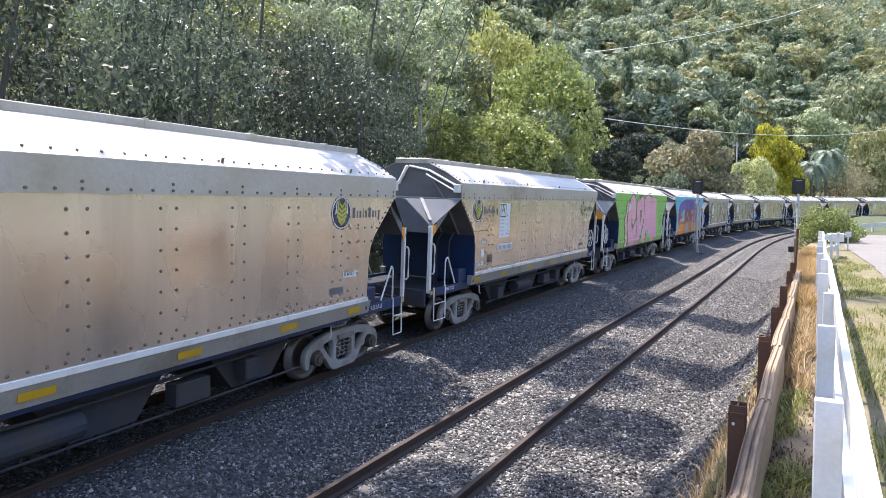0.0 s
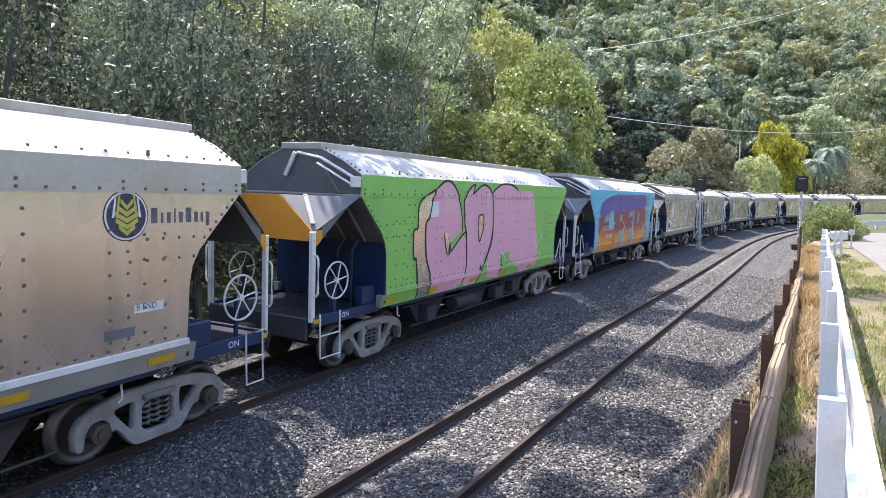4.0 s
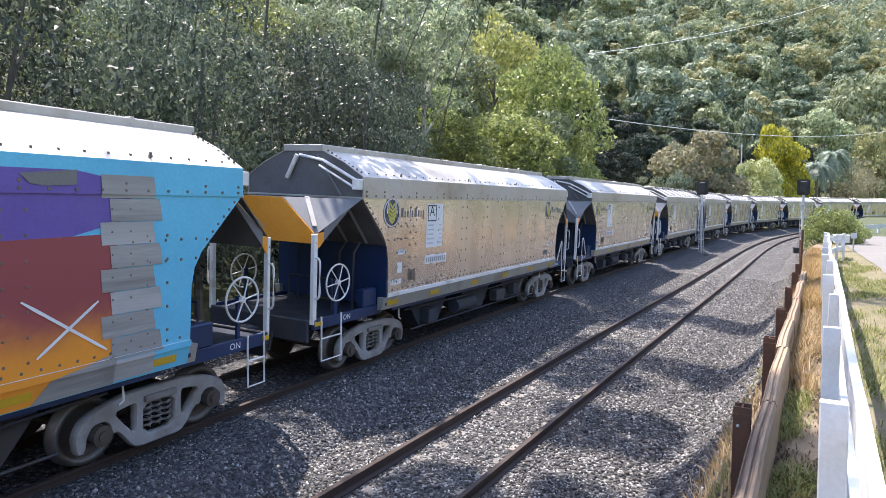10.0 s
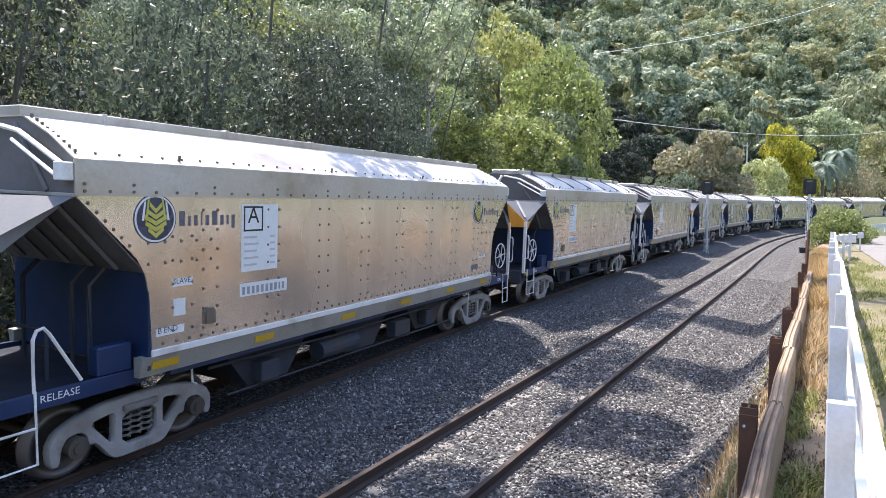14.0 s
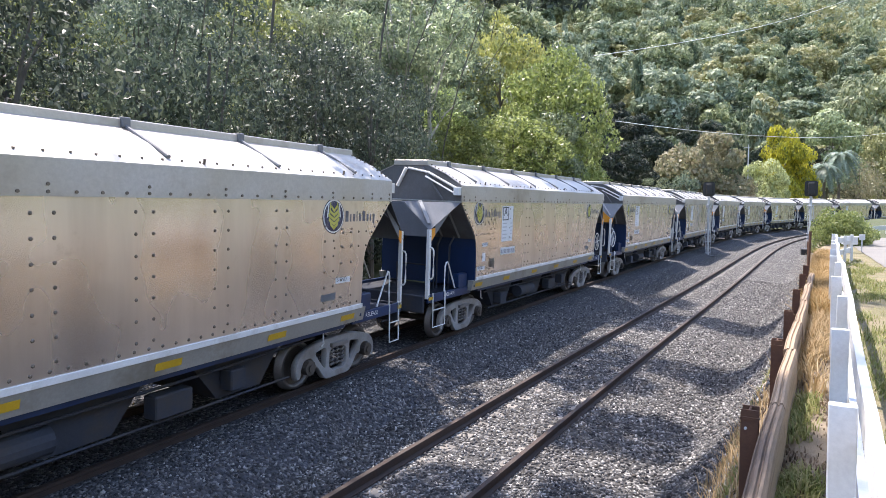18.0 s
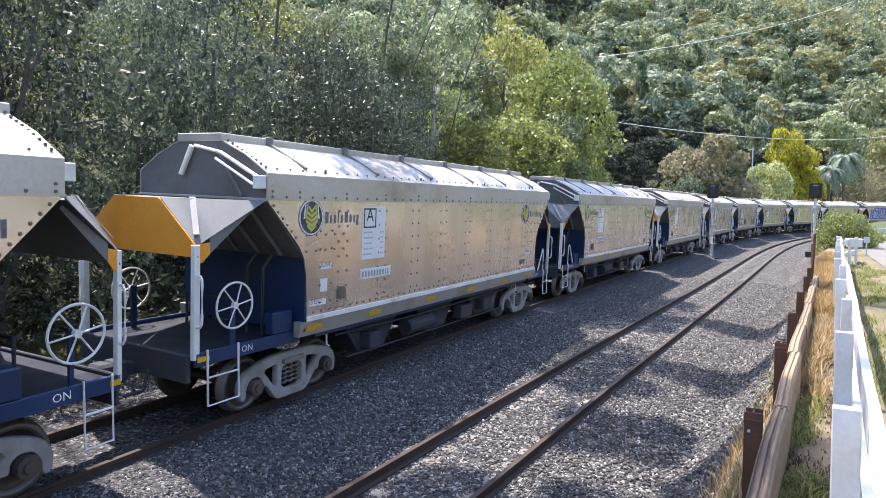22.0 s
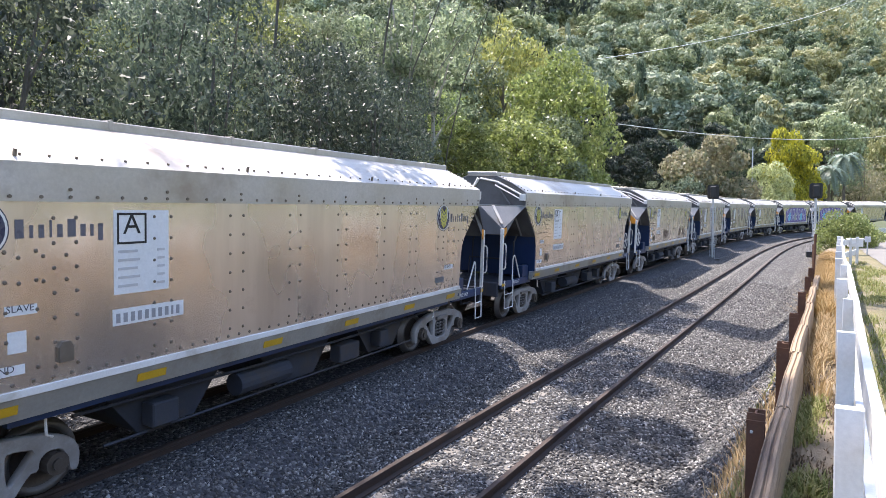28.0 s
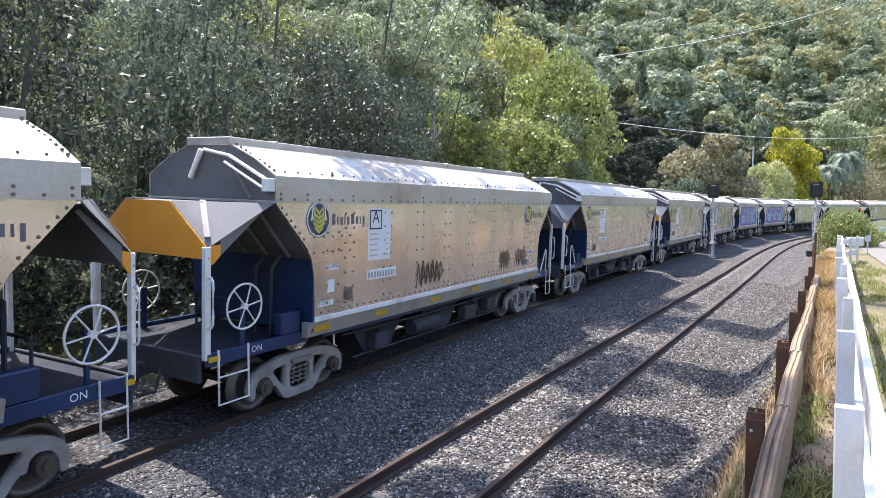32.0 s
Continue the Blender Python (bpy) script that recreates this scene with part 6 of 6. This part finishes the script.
def plant_near():
    """The wood behind the train, from the line outwards."""
    group = "trees behind the train"
    rng = random.Random(5)
    dark = "dense dark green tree on the bank behind the train"
    # undergrowth along the bank
    s = 2.0
    while s < 96:
        x, y = along_line(s, -rng.uniform(5.6, 7.2))
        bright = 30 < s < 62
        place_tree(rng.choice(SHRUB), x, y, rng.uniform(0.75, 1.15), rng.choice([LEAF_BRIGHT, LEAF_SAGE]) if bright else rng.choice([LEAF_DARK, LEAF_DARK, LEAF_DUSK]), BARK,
                   "leafy green undergrowth shrub on the bank", "undergrowth on the bank", "shrub", "shrub")
        s += rng.uniform(2.4, 3.4) * (1 if s < 50 else 1.5)
    # first row of trees
    s = 6.0
    while s < 34:
        x, y = along_line(s, -rng.uniform(9, 11))
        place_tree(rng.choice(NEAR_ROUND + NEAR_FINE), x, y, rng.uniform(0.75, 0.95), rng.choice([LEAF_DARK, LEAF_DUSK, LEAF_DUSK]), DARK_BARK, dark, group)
        s += rng.uniform(3.2, 4.2)
    # taller row behind
    for s in np.arange(4, 44, 5.2):
        x, y = along_line(s + rng.uniform(-1, 1), -rng.uniform(15, 19))
        place_tree(rng.choice(NEAR_TALL + NEAR_ROUND), x, y, rng.uniform(0.85, 1.1), rng.choice([LEAF_BRIGHT, LEAF_GREY, LEAF_SAGE]), rng.choice([BARK, PALE_BARK]),
                   "tall grey-green tree on the wooded bank", group)
    for s in np.arange(0, 90, 6.5):
        x, y = along_line(s + rng.uniform(-2, 2), -rng.uniform(24, 32))
        if 30 < s < 66:
            continue
        place_tree(rng.choice(NEAR_TALL + NEAR_ROUND), x, y, rng.uniform(1.1, 1.4), rng.choice([LEAF_BRIGHT, LEAF_GREY, LEAF_SAGE]), PALE_BARK,
                   "tall grey-green tree on the wooded bank", group)
    # close along the line, their crowns nearly over the wagons
    for s in np.arange(7, 27, 4.4):
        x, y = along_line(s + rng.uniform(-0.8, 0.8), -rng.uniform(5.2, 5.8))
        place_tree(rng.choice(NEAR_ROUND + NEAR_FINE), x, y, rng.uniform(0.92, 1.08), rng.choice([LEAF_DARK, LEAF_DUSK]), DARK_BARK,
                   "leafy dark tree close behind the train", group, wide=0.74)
    # tall trees, crowns above the view, added so their shade dapples the line
    for x, y in ((-11.6, 15.4), (-9.6, 19.9), (-7.2, 25.0), (-3.8, 31.2), (-15.2, 9.0)):
        place_tree(rng.choice(CANOPY), x, y, rng.uniform(0.95, 1.05), rng.choice([LEAF_DARK, LEAF_DUSK]), DARK_BARK, "tall gum tree with unseen leaning crown, added to shade the line", group, turn=-0.48)
    for at_s, u in ((17.0, 8.6), (28.0, 8.4), (33.5, 8.6)):
        x, y = along_line(at_s, -u)
        place_tree(rng.choice(BRANCH), x, y, rng.uniform(0.95, 1.1), rng.choice([LEAF_DARK, LEAF_DUSK]), DARK_BARK, "tree on the bank, its high branches added to shade the line", group, turn=-0.48 + rng.uniform(-0.3, 0.3))
    # single trees that stand out
    place_tree(NEAR_FINE[0], -5.4, 27.0, 0.98, LEAF_DUSK, BARK, "round grey-green fine-leaved tree on the bank", group, wide=1.05)
    place_tree(NEAR_FINE[1], -3.6, 29.5, 0.9, LEAF_DUSK, BARK, "round grey-green fine-leaved tree on the bank", group)
    place_tree(NEAR_TALL[0], -2.3, 35.5, 1.05, LEAF_SAGE, PALE_BARK, "slender gum tree with pale bare branches", group)
    place_tree(NEAR_TALL[1], -0.9, 39.0, 1.1, LEAF_SAGE, PALE_BARK, "slender gum tree with pale bare branches", group)
    lime, lit = "yellow-green sunlit tree on the bank", "bright green sunlit tree on the bank"
    for me, x, y, k, leaf, label, wide in ((0, 5.0, 58.5, 1.48, LEAF_LIME, lime, 0.74), (1, 0.6, 54.0, 1.15, LEAF_SAGE, lit, 0.9), (1, 1.4, 38.0, 0.66, LEAF_BRIGHT, lit, 1.1),
                                           (0, 4.4, 43.0, 0.8, LEAF_BRIGHT, lit, 1.1), (1, 8.3, 48.0, 1.24, LEAF_BRIGHT, lit, 0.82), (0, 6.9, 46.0, 0.9, LEAF_SAGE, lit, 1.0),
                                           (0, 11.4, 53.0, 0.86, LEAF_BRIGHT, lit, 0.62), (1, 13.6, 57.5, 0.5, LEAF_SAGE, lit, 0.8)):
        place_tree(SUNLIT[me], x, y, k, leaf, BARK, label, group, wide=wide)


def forest_spots(seed, first, last, spacing, growth):
    """Even but loose places for trees on the hillside, in rings round the valley: x, y, z, azimuth, distance."""
    rng = np.random.RandomState(seed)
    out, ring = [], first
    while ring < last:
        step = spacing + ring * growth
        n = int(radians(77) * ring / step)
        az = np.radians(np.linspace(-37.5, 39.5, n)) + rng.uniform(-0.45, 0.45, n) * step / ring
        r = ring + rng.uniform(-0.5, 0.5, n) * step
        out.append(np.stack([r * np.sin(az), r * np.cos(az), az, r], 1))
        ring += step * 1.05
    p = np.concatenate(out)
    u, s = MAIN.offset(p[:, 0], p[:, 1])
    z = land(p[:, 0], p[:, 1])
    keep = (u < np.where(s < 55, -30, np.where(s < 88, -24, -37)))
    return np.column_stack([p[:, :2], z, p[:, 2:]])[keep]


def plant_hill():
    """Forest on the hillside beyond, as far up as it stands over the near trees."""
    rng = random.Random(9)
    group = "forest on the hillside"
    for x, y, z, az, r in forest_spots(9, 58, 176, 7.2, 0.008):
        if (z - EYE_Z) / r > 0.34 or (az < 0 and rng.random() < 0.5):
            continue
        # low on the right, shade is given by darker leaf colours
        leaf = rng.choice([LEAF_PAINTED_SHADE, LEAF_PAINTED_SHADE, LEAF_PAINTED_SHADE, HILL_DEEP]) if az > 0.13 and z < 34 + rng.uniform(-7, 6) else rng.choice([HILL_OLIVE, HILL_OLIVE, HILL_SAGE, HILL_SAGE, HILL_DEEP, HILL_GOLD])
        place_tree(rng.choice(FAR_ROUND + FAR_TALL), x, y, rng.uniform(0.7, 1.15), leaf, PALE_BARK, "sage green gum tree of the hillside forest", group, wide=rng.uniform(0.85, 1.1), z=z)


def far_woods():
    """The hillside above: crowns too many to count."""
    rng = np.random.RandomState(17)
    shapes = []
    for me in WOODS:
        co = np.empty(len(me.vertices) * 3, np.float32)
        me.vertices.foreach_get("co", co)
        shapes.append(co.reshape(-1, 3))
    low = [q for q in forest_spots(10, 176, 760, 8.4, 0.008) if (q[2] - EYE_Z) / q[4] < (0.37 if q[3] > 0.3 else 0.335)]
    high = [q for q in forest_spots(11, 120, 640, 17.0, 0.012) if (q[2] - EYE_Z) / q[4] >= (0.37 if q[3] > 0.3 else 0.335)]
    sets = {"sage": [], "olive": [], "deep": [], "gold": []}
    for i, (x, y, z, az, r) in enumerate(low + high):
        if az < -0.03 and i < len(low) and rng.rand() < 0.6:      # mostly hidden by the near trees
            continue
        v = shapes[rng.randint(len(shapes))]
        k = rng.uniform(0.7, 1.4)
        if r > 380:
            v, k = v.reshape(-1, 3, 3)[::3].reshape(-1, 3), k * 1.45
        if i >= len(low):                            # thinner, broader crowns out of reach of the eye
            v, k = v.reshape(-1, 3, 3)[::8].reshape(-1, 3), k * 2.0
        c, s = math.cos(rng.rand() * 6.28), math.sin(rng.rand() * 6.28)
        q = np.stack([v[:, 0] * c - v[:, 1] * s, v[:, 0] * s + v[:, 1] * c, v[:, 2] * rng.uniform(0.85, 1.2)], 1) * k + np.array([x, y, z - 0.5])
        sets[("sage", "sage", "olive", "olive", "deep", "gold")[rng.randint(6)]].append(q)
    # shaded crowns differ from sunlit ones by leaf colour alone
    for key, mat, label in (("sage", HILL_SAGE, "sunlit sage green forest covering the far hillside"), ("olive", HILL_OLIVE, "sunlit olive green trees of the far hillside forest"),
                            ("deep", HILL_DEEP, "deep green trees of the far hillside forest, shaded in leaf colour"), ("gold", HILL_GOLD, "yellow-green trees of the far hillside forest")):
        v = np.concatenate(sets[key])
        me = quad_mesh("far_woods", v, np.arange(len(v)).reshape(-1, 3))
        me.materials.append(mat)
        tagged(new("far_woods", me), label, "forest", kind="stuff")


def plant_garden():
    """Garden and dark trees beyond the curve, behind the far wagons."""
    group = "garden trees beyond the line"
    rng = random.Random(13)
    # belt of trees with their deep shade put into the leaf colour
    for s in np.arange(66, 185, 7.0):
        x, y = along_line(s, -rng.uniform(27, 33))
        place_tree(rng.choice(FAR_ROUND + FAR_POINT), x, y, rng.uniform(0.9, 1.15), rng.choice([LEAF_PAINTED_SHADE, LEAF_PAINTED_SHADE, HILL_DEEP]), DARK_BARK, "tree behind the garden, shade put into its dark leaves", group)
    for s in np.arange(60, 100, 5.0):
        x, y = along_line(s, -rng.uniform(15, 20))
        place_tree(rng.choice(FAR_ROUND), x, y, rng.uniform(0.55, 0.75), LEAF_PAINTED_SHADE, DARK_BARK, "tree behind the garden, shade put into its dark leaves", group)
    # x, y, shape, its height and radius, top, radius, leaves
    items = [(25.8, 79.2, SHRUB[0], 5, 2.3, 7.4, 2.2, LEAF_SAGE, "pale green leafy garden shrub", "shrub"),
             (37.2, 91.6, GARDEN[1], 8, 3.6, 14.2, 5.6, LEAF_BROWN, "brownish rounded garden tree", "tree"),
             (40.6, 92.0, SHRUB[1], 5, 2.3, 9.4, 2.8, LEAF_SAGE, "pale green leafy garden shrub", "shrub"),
             (49.0, 108.0, FAR_POINT[0], 14, 2.6, 18.5, 1.9, HILL_DEEP, "dark green pointed garden conifer", "conifer"),
             (52.0, 103.5, GARDEN[0], 8, 3.6, 11.0, 3.6, HILL_GOLD, "round pale green garden bush", "shrub"),
             (59.0, 111.5, GARDEN[1], 8, 3.6, 17.9, 4.2, LEAF_YELLOW, "golden yellow leafed garden tree", "tree"),
             (62.6, 113.5, GARDEN[0], 8, 3.6, 14.6, 4.0, LEAF_YELLOW, "golden yellow leafed garden tree", "tree"),
             (80.5, 134.5, FAR_ROUND[1], 14, 4.6, 23.4, 6.2, HILL_OLIVE, "flat-topped yellow-green garden tree", "tree"),
             (101.0, 152.0, FAR_ROUND[2], 14, 4.6, 36.0, 7.5, HILL_OLIVE, "bright green spreading garden tree", "tree"),
             (108.0, 150.0, FAR_ROUND[3], 14, 4.6, 31.0, 7.5, HILL_OLIVE, "bright green spreading garden tree", "tree"),
             (78.6, 121.0, TWIGGY[0], 8, 4.4, 13.2, 5.0, LEAF_BROWN, "half-bare twiggy garden tree", "tree"),
             (92.5, 134.0, GARDEN[0], 8, 3.6, 20.5, 4.8, HILL_GOLD, "brownish autumn garden tree", "tree"),
             (33.0, 88.5, SHRUB[1], 5, 2.3, 8.6, 2.6, LEAF_GREY, "grey-green leafy garden shrub", "shrub")]
    for x, y, me, tall, r, top, rad, leaf, label, cat in items:
        k = (top - float(land(np.array([x]), np.array([y]))[0])) / tall
        place_tree(me, x, y, k, leaf, BARK, label, group, cat, cat, wide=rad / r / k)
    # lawn and hedge
    for x, y, turn, size, mat, name, label in ((92.0, 138.0, -0.75, (16, 1.4, 1.5), LEAF_DARK, "hedge", "clipped dark green hedge on the lawn"),):
        n = 5200
        r2 = np.random.RandomState(3)
        p = (r2.rand(n, 3) - 0.5) * np.array(size)
        c = p + np.array([0, 0, size[2] / 2])
        v, f = leaf_cloud(r2, c[:400], np.full(400, 0.35), n, 0.3, 0.16, 0.1)
        me = quad_mesh(name, v, f)
        me.materials.append(mat)
        ob = tagged(new(name, me), label, "hedge")
        ob.matrix_world = Matrix.Translation((x, y, float(land(np.array([x]), np.array([y]))[0]) - 0.1)) @ Matrix.Rotation(turn, 4, "Z")


PALM_LEAF = leaf_material("palm_frond", [(0.13, 0.18, 0.14), (0.2, 0.26, 0.2), (0.28, 0.34, 0.27)], 0.45, 0.4)


def build_palm(x, y, height, label):
    """A palm with a ringed trunk and arching fronds."""
    ob = tagged(new("palm"), label, "palm", group="garden palms")
    z = float(land(np.array([x]), np.array([y]))[0])
    height -= z
    ob.matrix_world = Matrix.Translation((x, y, z - 0.1))
    bm = bmesh.new()
    for k in range(8):
        rod(bm, (0, 0, height * k / 8), (0, 0, height * (k + 1) / 8), 0.28 - 0.006 * k, 9, 0.24)
    part("trunk", bm, BARK, ob)
    rng = random.Random(int(x * 10))
    for i in range(54):
        a, rise = i * 2.4, rng.uniform(-1.1, 1.1)
        verts, faces = [], []
        L = rng.uniform(3.2, 4.2)
        c, sn = math.cos(a), math.sin(a)
        for k in range(15):
            f = k / 14
            r, zz = L * f * (1 - 0.25 * f), height + L * (rise * f * 0.8 - 0.85 * f * f * (1.1 if rise > 0 else 0.7))
            wd = 0.6 * math.sin(math.pi * min(1, f * 0.85 + 0.12))
            verts.append((r * c, r * sn, zz))
            for sgn in (-1, 1):
                verts.append(((r + 0.35) * c - sgn * wd * sn, (r + 0.35) * sn + sgn * wd * c, zz - wd * 0.6))
        for k in range(14):
            faces += [(3 * k, 3 * k + 3, 3 * k + 1), (3 * k, 3 * k + 2, 3 * k + 3)]
        me = mesh_of("frond", verts, faces)
        me.materials.append(PALM_LEAF)
        fr = new("frond", me)
        fr.parent = ob


def grass(name, spots, count, height, mat, seed, label):
    """Blades scattered round spots of (along the fence, to its right, spread)."""
    rng = np.random.RandomState(seed)
    pick = rng.randint(0, len(spots), count)
    sp = np.array(spots)[pick]
    a = sp[:, 0] + rng.normal(size=count) * sp[:, 2]
    o = sp[:, 1] + rng.normal(size=count) * sp[:, 3]
    px, py = FENCE_DIR.x * a + FENCE_RIGHT.x * o, FENCE_DIR.y * a + FENCE_RIGHT.y * o
    z = land(px, py) + 0.02
    ang = rng.rand(count) * 6.2832
    tall = height * (0.4 + 0.8 * rng.rand(count))
    bend = tall * (0.2 + 0.9 * rng.rand(count))
    wd = 0.004 + 0.005 * rng.rand(count)
    base = np.stack([px, py, z], 1)
    d = np.stack([np.cos(ang), np.sin(ang), 0 * ang], 1)
    n = np.stack([-np.sin(ang), np.cos(ang), 0 * ang], 1)
    up = np.array([0, 0, 1.0])
    m = base + d * (bend * 0.3)[:, None] + up * (tall * 0.65)[:, None]
    t = base + d * bend[:, None] + up * (tall * 0.95)[:, None]
    v = np.stack([base - n * wd[:, None], base + n * wd[:, None], m + n * (wd * 0.7)[:, None], m - n * (wd * 0.7)[:, None], t], 1).reshape(-1, 3)
    k = np.arange(count)[:, None] * 5
    tri = np.concatenate([k + np.array([[0, 1, 2]]), k + np.array([[0, 2, 3]]), k + np.array([[3, 2, 4]])])
    me = quad_mesh(name, v, tri)
    me.materials.append(mat)
    return tagged(new(name, me), label, "grass", kind="stuff")


def plant_verge():
    dry, tall, green = [], [], []
    rng = random.Random(3)
    for i in range(34):
        dry.append((rng.uniform(7.0, 11.5), rng.uniform(-0.24, -0.02), 0.16, 0.06))
    for i in range(14):
        dry.append((rng.uniform(4.6, 10), rng.uniform(-1.0, -0.5), 0.2, 0.1))
    for i in range(140):
        tall.append((rng.uniform(11.5, 26), rng.uniform(-0.3, -0.02), 0.25, 0.06))
    for i in range(20):
        green.append((rng.choice([rng.uniform(5.6, 6.7), rng.uniform(4.2, 4.7), rng.uniform(10.2, 12.5)]), rng.uniform(-0.3, -0.02), 0.14, 0.06))
    for i in range(44):
        green.append((rng.uniform(3, 26), rng.uniform(0.3, 1.3), 0.3, 0.12))
    for i in range(12):
        green.append((rng.choice([5.4, 6.0, 8.2, 10.4, 12.8]) + rng.uniform(-0.25, 0.25), rng.uniform(-0.95, -0.55), 0.12, 0.1))
    litter = [(rng.uniform(3.2, 12), rng.uniform(-0.5, 0.12), 0.2, 0.08) for i in range(60)]
    grass("leaf_litter", litter, 5200, 0.05, LITTER, 7, "brown dead leaves and twigs on the dry soil")
    grass("dry_grass", dry, 3400, 0.24, GRASS_DRY, 4, "straw coloured dry grass beside the guard rail")
    grass("tall_dry_grass", tall, 22000, 0.36, GRASS_ORANGE, 5, "tall orange dry grass along the fence")
    grass("green_grass", green, 17000, 0.1, GRASS_GREEN, 6, "short green grass tufts beside the fence")


BUSH = tree_meshes(111, 1.95, 1.62, 0.0, 34, 9000, 0.16, 0.075, 0.2, 0.02, 0.45, True)


def bush_at_fence():
    place_tree(BUSH, 18.35, 29.4, 0.98, LEAF_OLIVE, BARK, "rounded yellow-green bush at the end of the fence", "", "bush", "bush", sink=0.38, wide=0.78)
    place_tree(BUSH, 19.1, 30.3, 0.9, LEAF_OLIVE, BARK, "rounded yellow-green bush at the end of the fence", "", "bush", "bush", sink=0.38, wide=0.78)


def build_wires():
    for a, b, sag, r, label in (((14.6, 55.0, 10.6), (86.0, 118.0, 17.4), 1.5, 0.034, "sagging power cable across the valley"),
                                ((12.0, 52.0, 15.4), (69.3, 110.0, 38.6), 1.0, 0.028, "thin power cable climbing the hillside")):
        bm = bmesh.new()
        pts = [Vector(a).lerp(Vector(b), k / 20) - Vector((0, 0, sag * 4 * (k / 20) * (1 - k / 20))) for k in range(21)]
        tube(bm, pts, r, 5)
        tagged(part("power_cable", bm, WHITE_PAINT), label, "cable", group="power cables")
    z = float(land(np.array([49.4]), np.array([104.0]))[0])
    ob = new("utility_pole")
    ob.matrix_world = Matrix.Translation((49.4, 104.0, z - 0.3))
    tagged(ob, "pale utility pole among the garden trees", "utility pole")
    part("pole", rod(bmesh.new(), (0, 0, 0), (0, 0, 13.6 - z), 0.13, 8, 0.1), GALV, ob)
    part("crossarm", boxed((-0.7, -0.06, 13.1 - z), (0.3, 0.06, 13.2 - z), 0.02), GALV, ob)


def scatter_stones():
    """Loose ballast stones over the beds, thickest where they lie near the road."""
    rng = np.random.RandomState(8)
    base = np.array([(1, 0, 0), (-1, 0, 0), (0, 1, 0), (0, -1, 0), (0, 0, 1), (0, 0, -1)], float)
    faces = np.array([(0, 2, 4), (2, 1, 4), (1, 3, 4), (3, 0, 4), (2, 0, 5), (1, 2, 5), (3, 1, 5), (0, 3, 5)])
    vs, fs, total = [], [], 0
    for s0, s1, lo, hi, n in ((0.5, 11, -3.4, 6.8, 44000), (11, 22, -3.4, 6.4, 26000), (22, 40, -3.2, 5.0, 14000)):
        s, lat = rng.uniform(s0, s1, n), rng.uniform(lo, hi, n)
        x, y, phi = (np.interp(s, NEAR.s, a) for a in (NEAR.x, NEAR.y, NEAR.phi))
        up = np.interp(lat, [-3.6, -0.9, -0.6, 0.6, 0.9, 1.6, 2.4, 3.4], [-0.16, -0.155, -0.192, -0.192, -0.155, -0.16, -0.24, -0.5])
        keep = np.abs(np.abs(lat) - 0.7525) > 0.1
        la, z = lat + up * CANT, up - lat * CANT + NEAR_Z
        p = np.stack([x + la * np.cos(phi), y - la * np.sin(phi), z + 0.006], 1)
        u, _ = MAIN.offset(p[:, 0], p[:, 1])
        p[:, 2] = np.maximum(p[:, 2], np.interp(u, [1.0, 1.75, 2.3, 2.9], [-0.13, -0.17, -0.4, -0.85]) - u * CANT)
        ground_z = land(p[:, 0], p[:, 1])
        p[:, 2] = np.where(lat > 2.2, np.maximum(p[:, 2], ground_z + 0.045), p[:, 2])
        w2 = p[:, 0] * FENCE_RIGHT.x + p[:, 1] * FENCE_RIGHT.y
        p = p[keep & (u > 1.0) & (w2 < -0.55)]
        k = len(p)
        size = rng.uniform(0.013, 0.029, (k, 1, 1)) * rng.uniform(0.6, 1.3, (k, 1, 3)) * (1 if s1 < 20 else 1.25)
        jit = base[None] + rng.uniform(-0.35, 0.35, (k, 6, 3))
        ang = rng.rand(k) * 6.2832
        c, sn = np.cos(ang)[:, None], np.sin(ang)[:, None]
        q = jit * size
        q = np.stack([q[..., 0] * c - q[..., 1] * sn, q[..., 0] * sn + q[..., 1] * c, q[..., 2]], -1) + p[:, None]
        vs.append(q.reshape(-1, 3))
        fs.append((faces[None] + (np.arange(k) * 6)[:, None, None] + total).reshape(-1, 3))
        total += k * 6
    me = quad_mesh("ballast_stones", np.concatenate(vs), np.concatenate(fs))
    me.materials.append(STONE)
    tagged(new("ballast_stones", me), "loose grey crushed stones of the ballast", "stones", kind="stuff")


plant_near()
plant_hill()
far_woods()
plant_garden()
build_palm(70.2, 118.0, 10.6, "grey-green palm in the garden")
build_palm(74.2, 120.0, 13.0, "tall grey-green palm in the garden")
plant_verge()
bush_at_fence()
build_wires()
scatter_stones()
TRAIN = build_train()
motions()
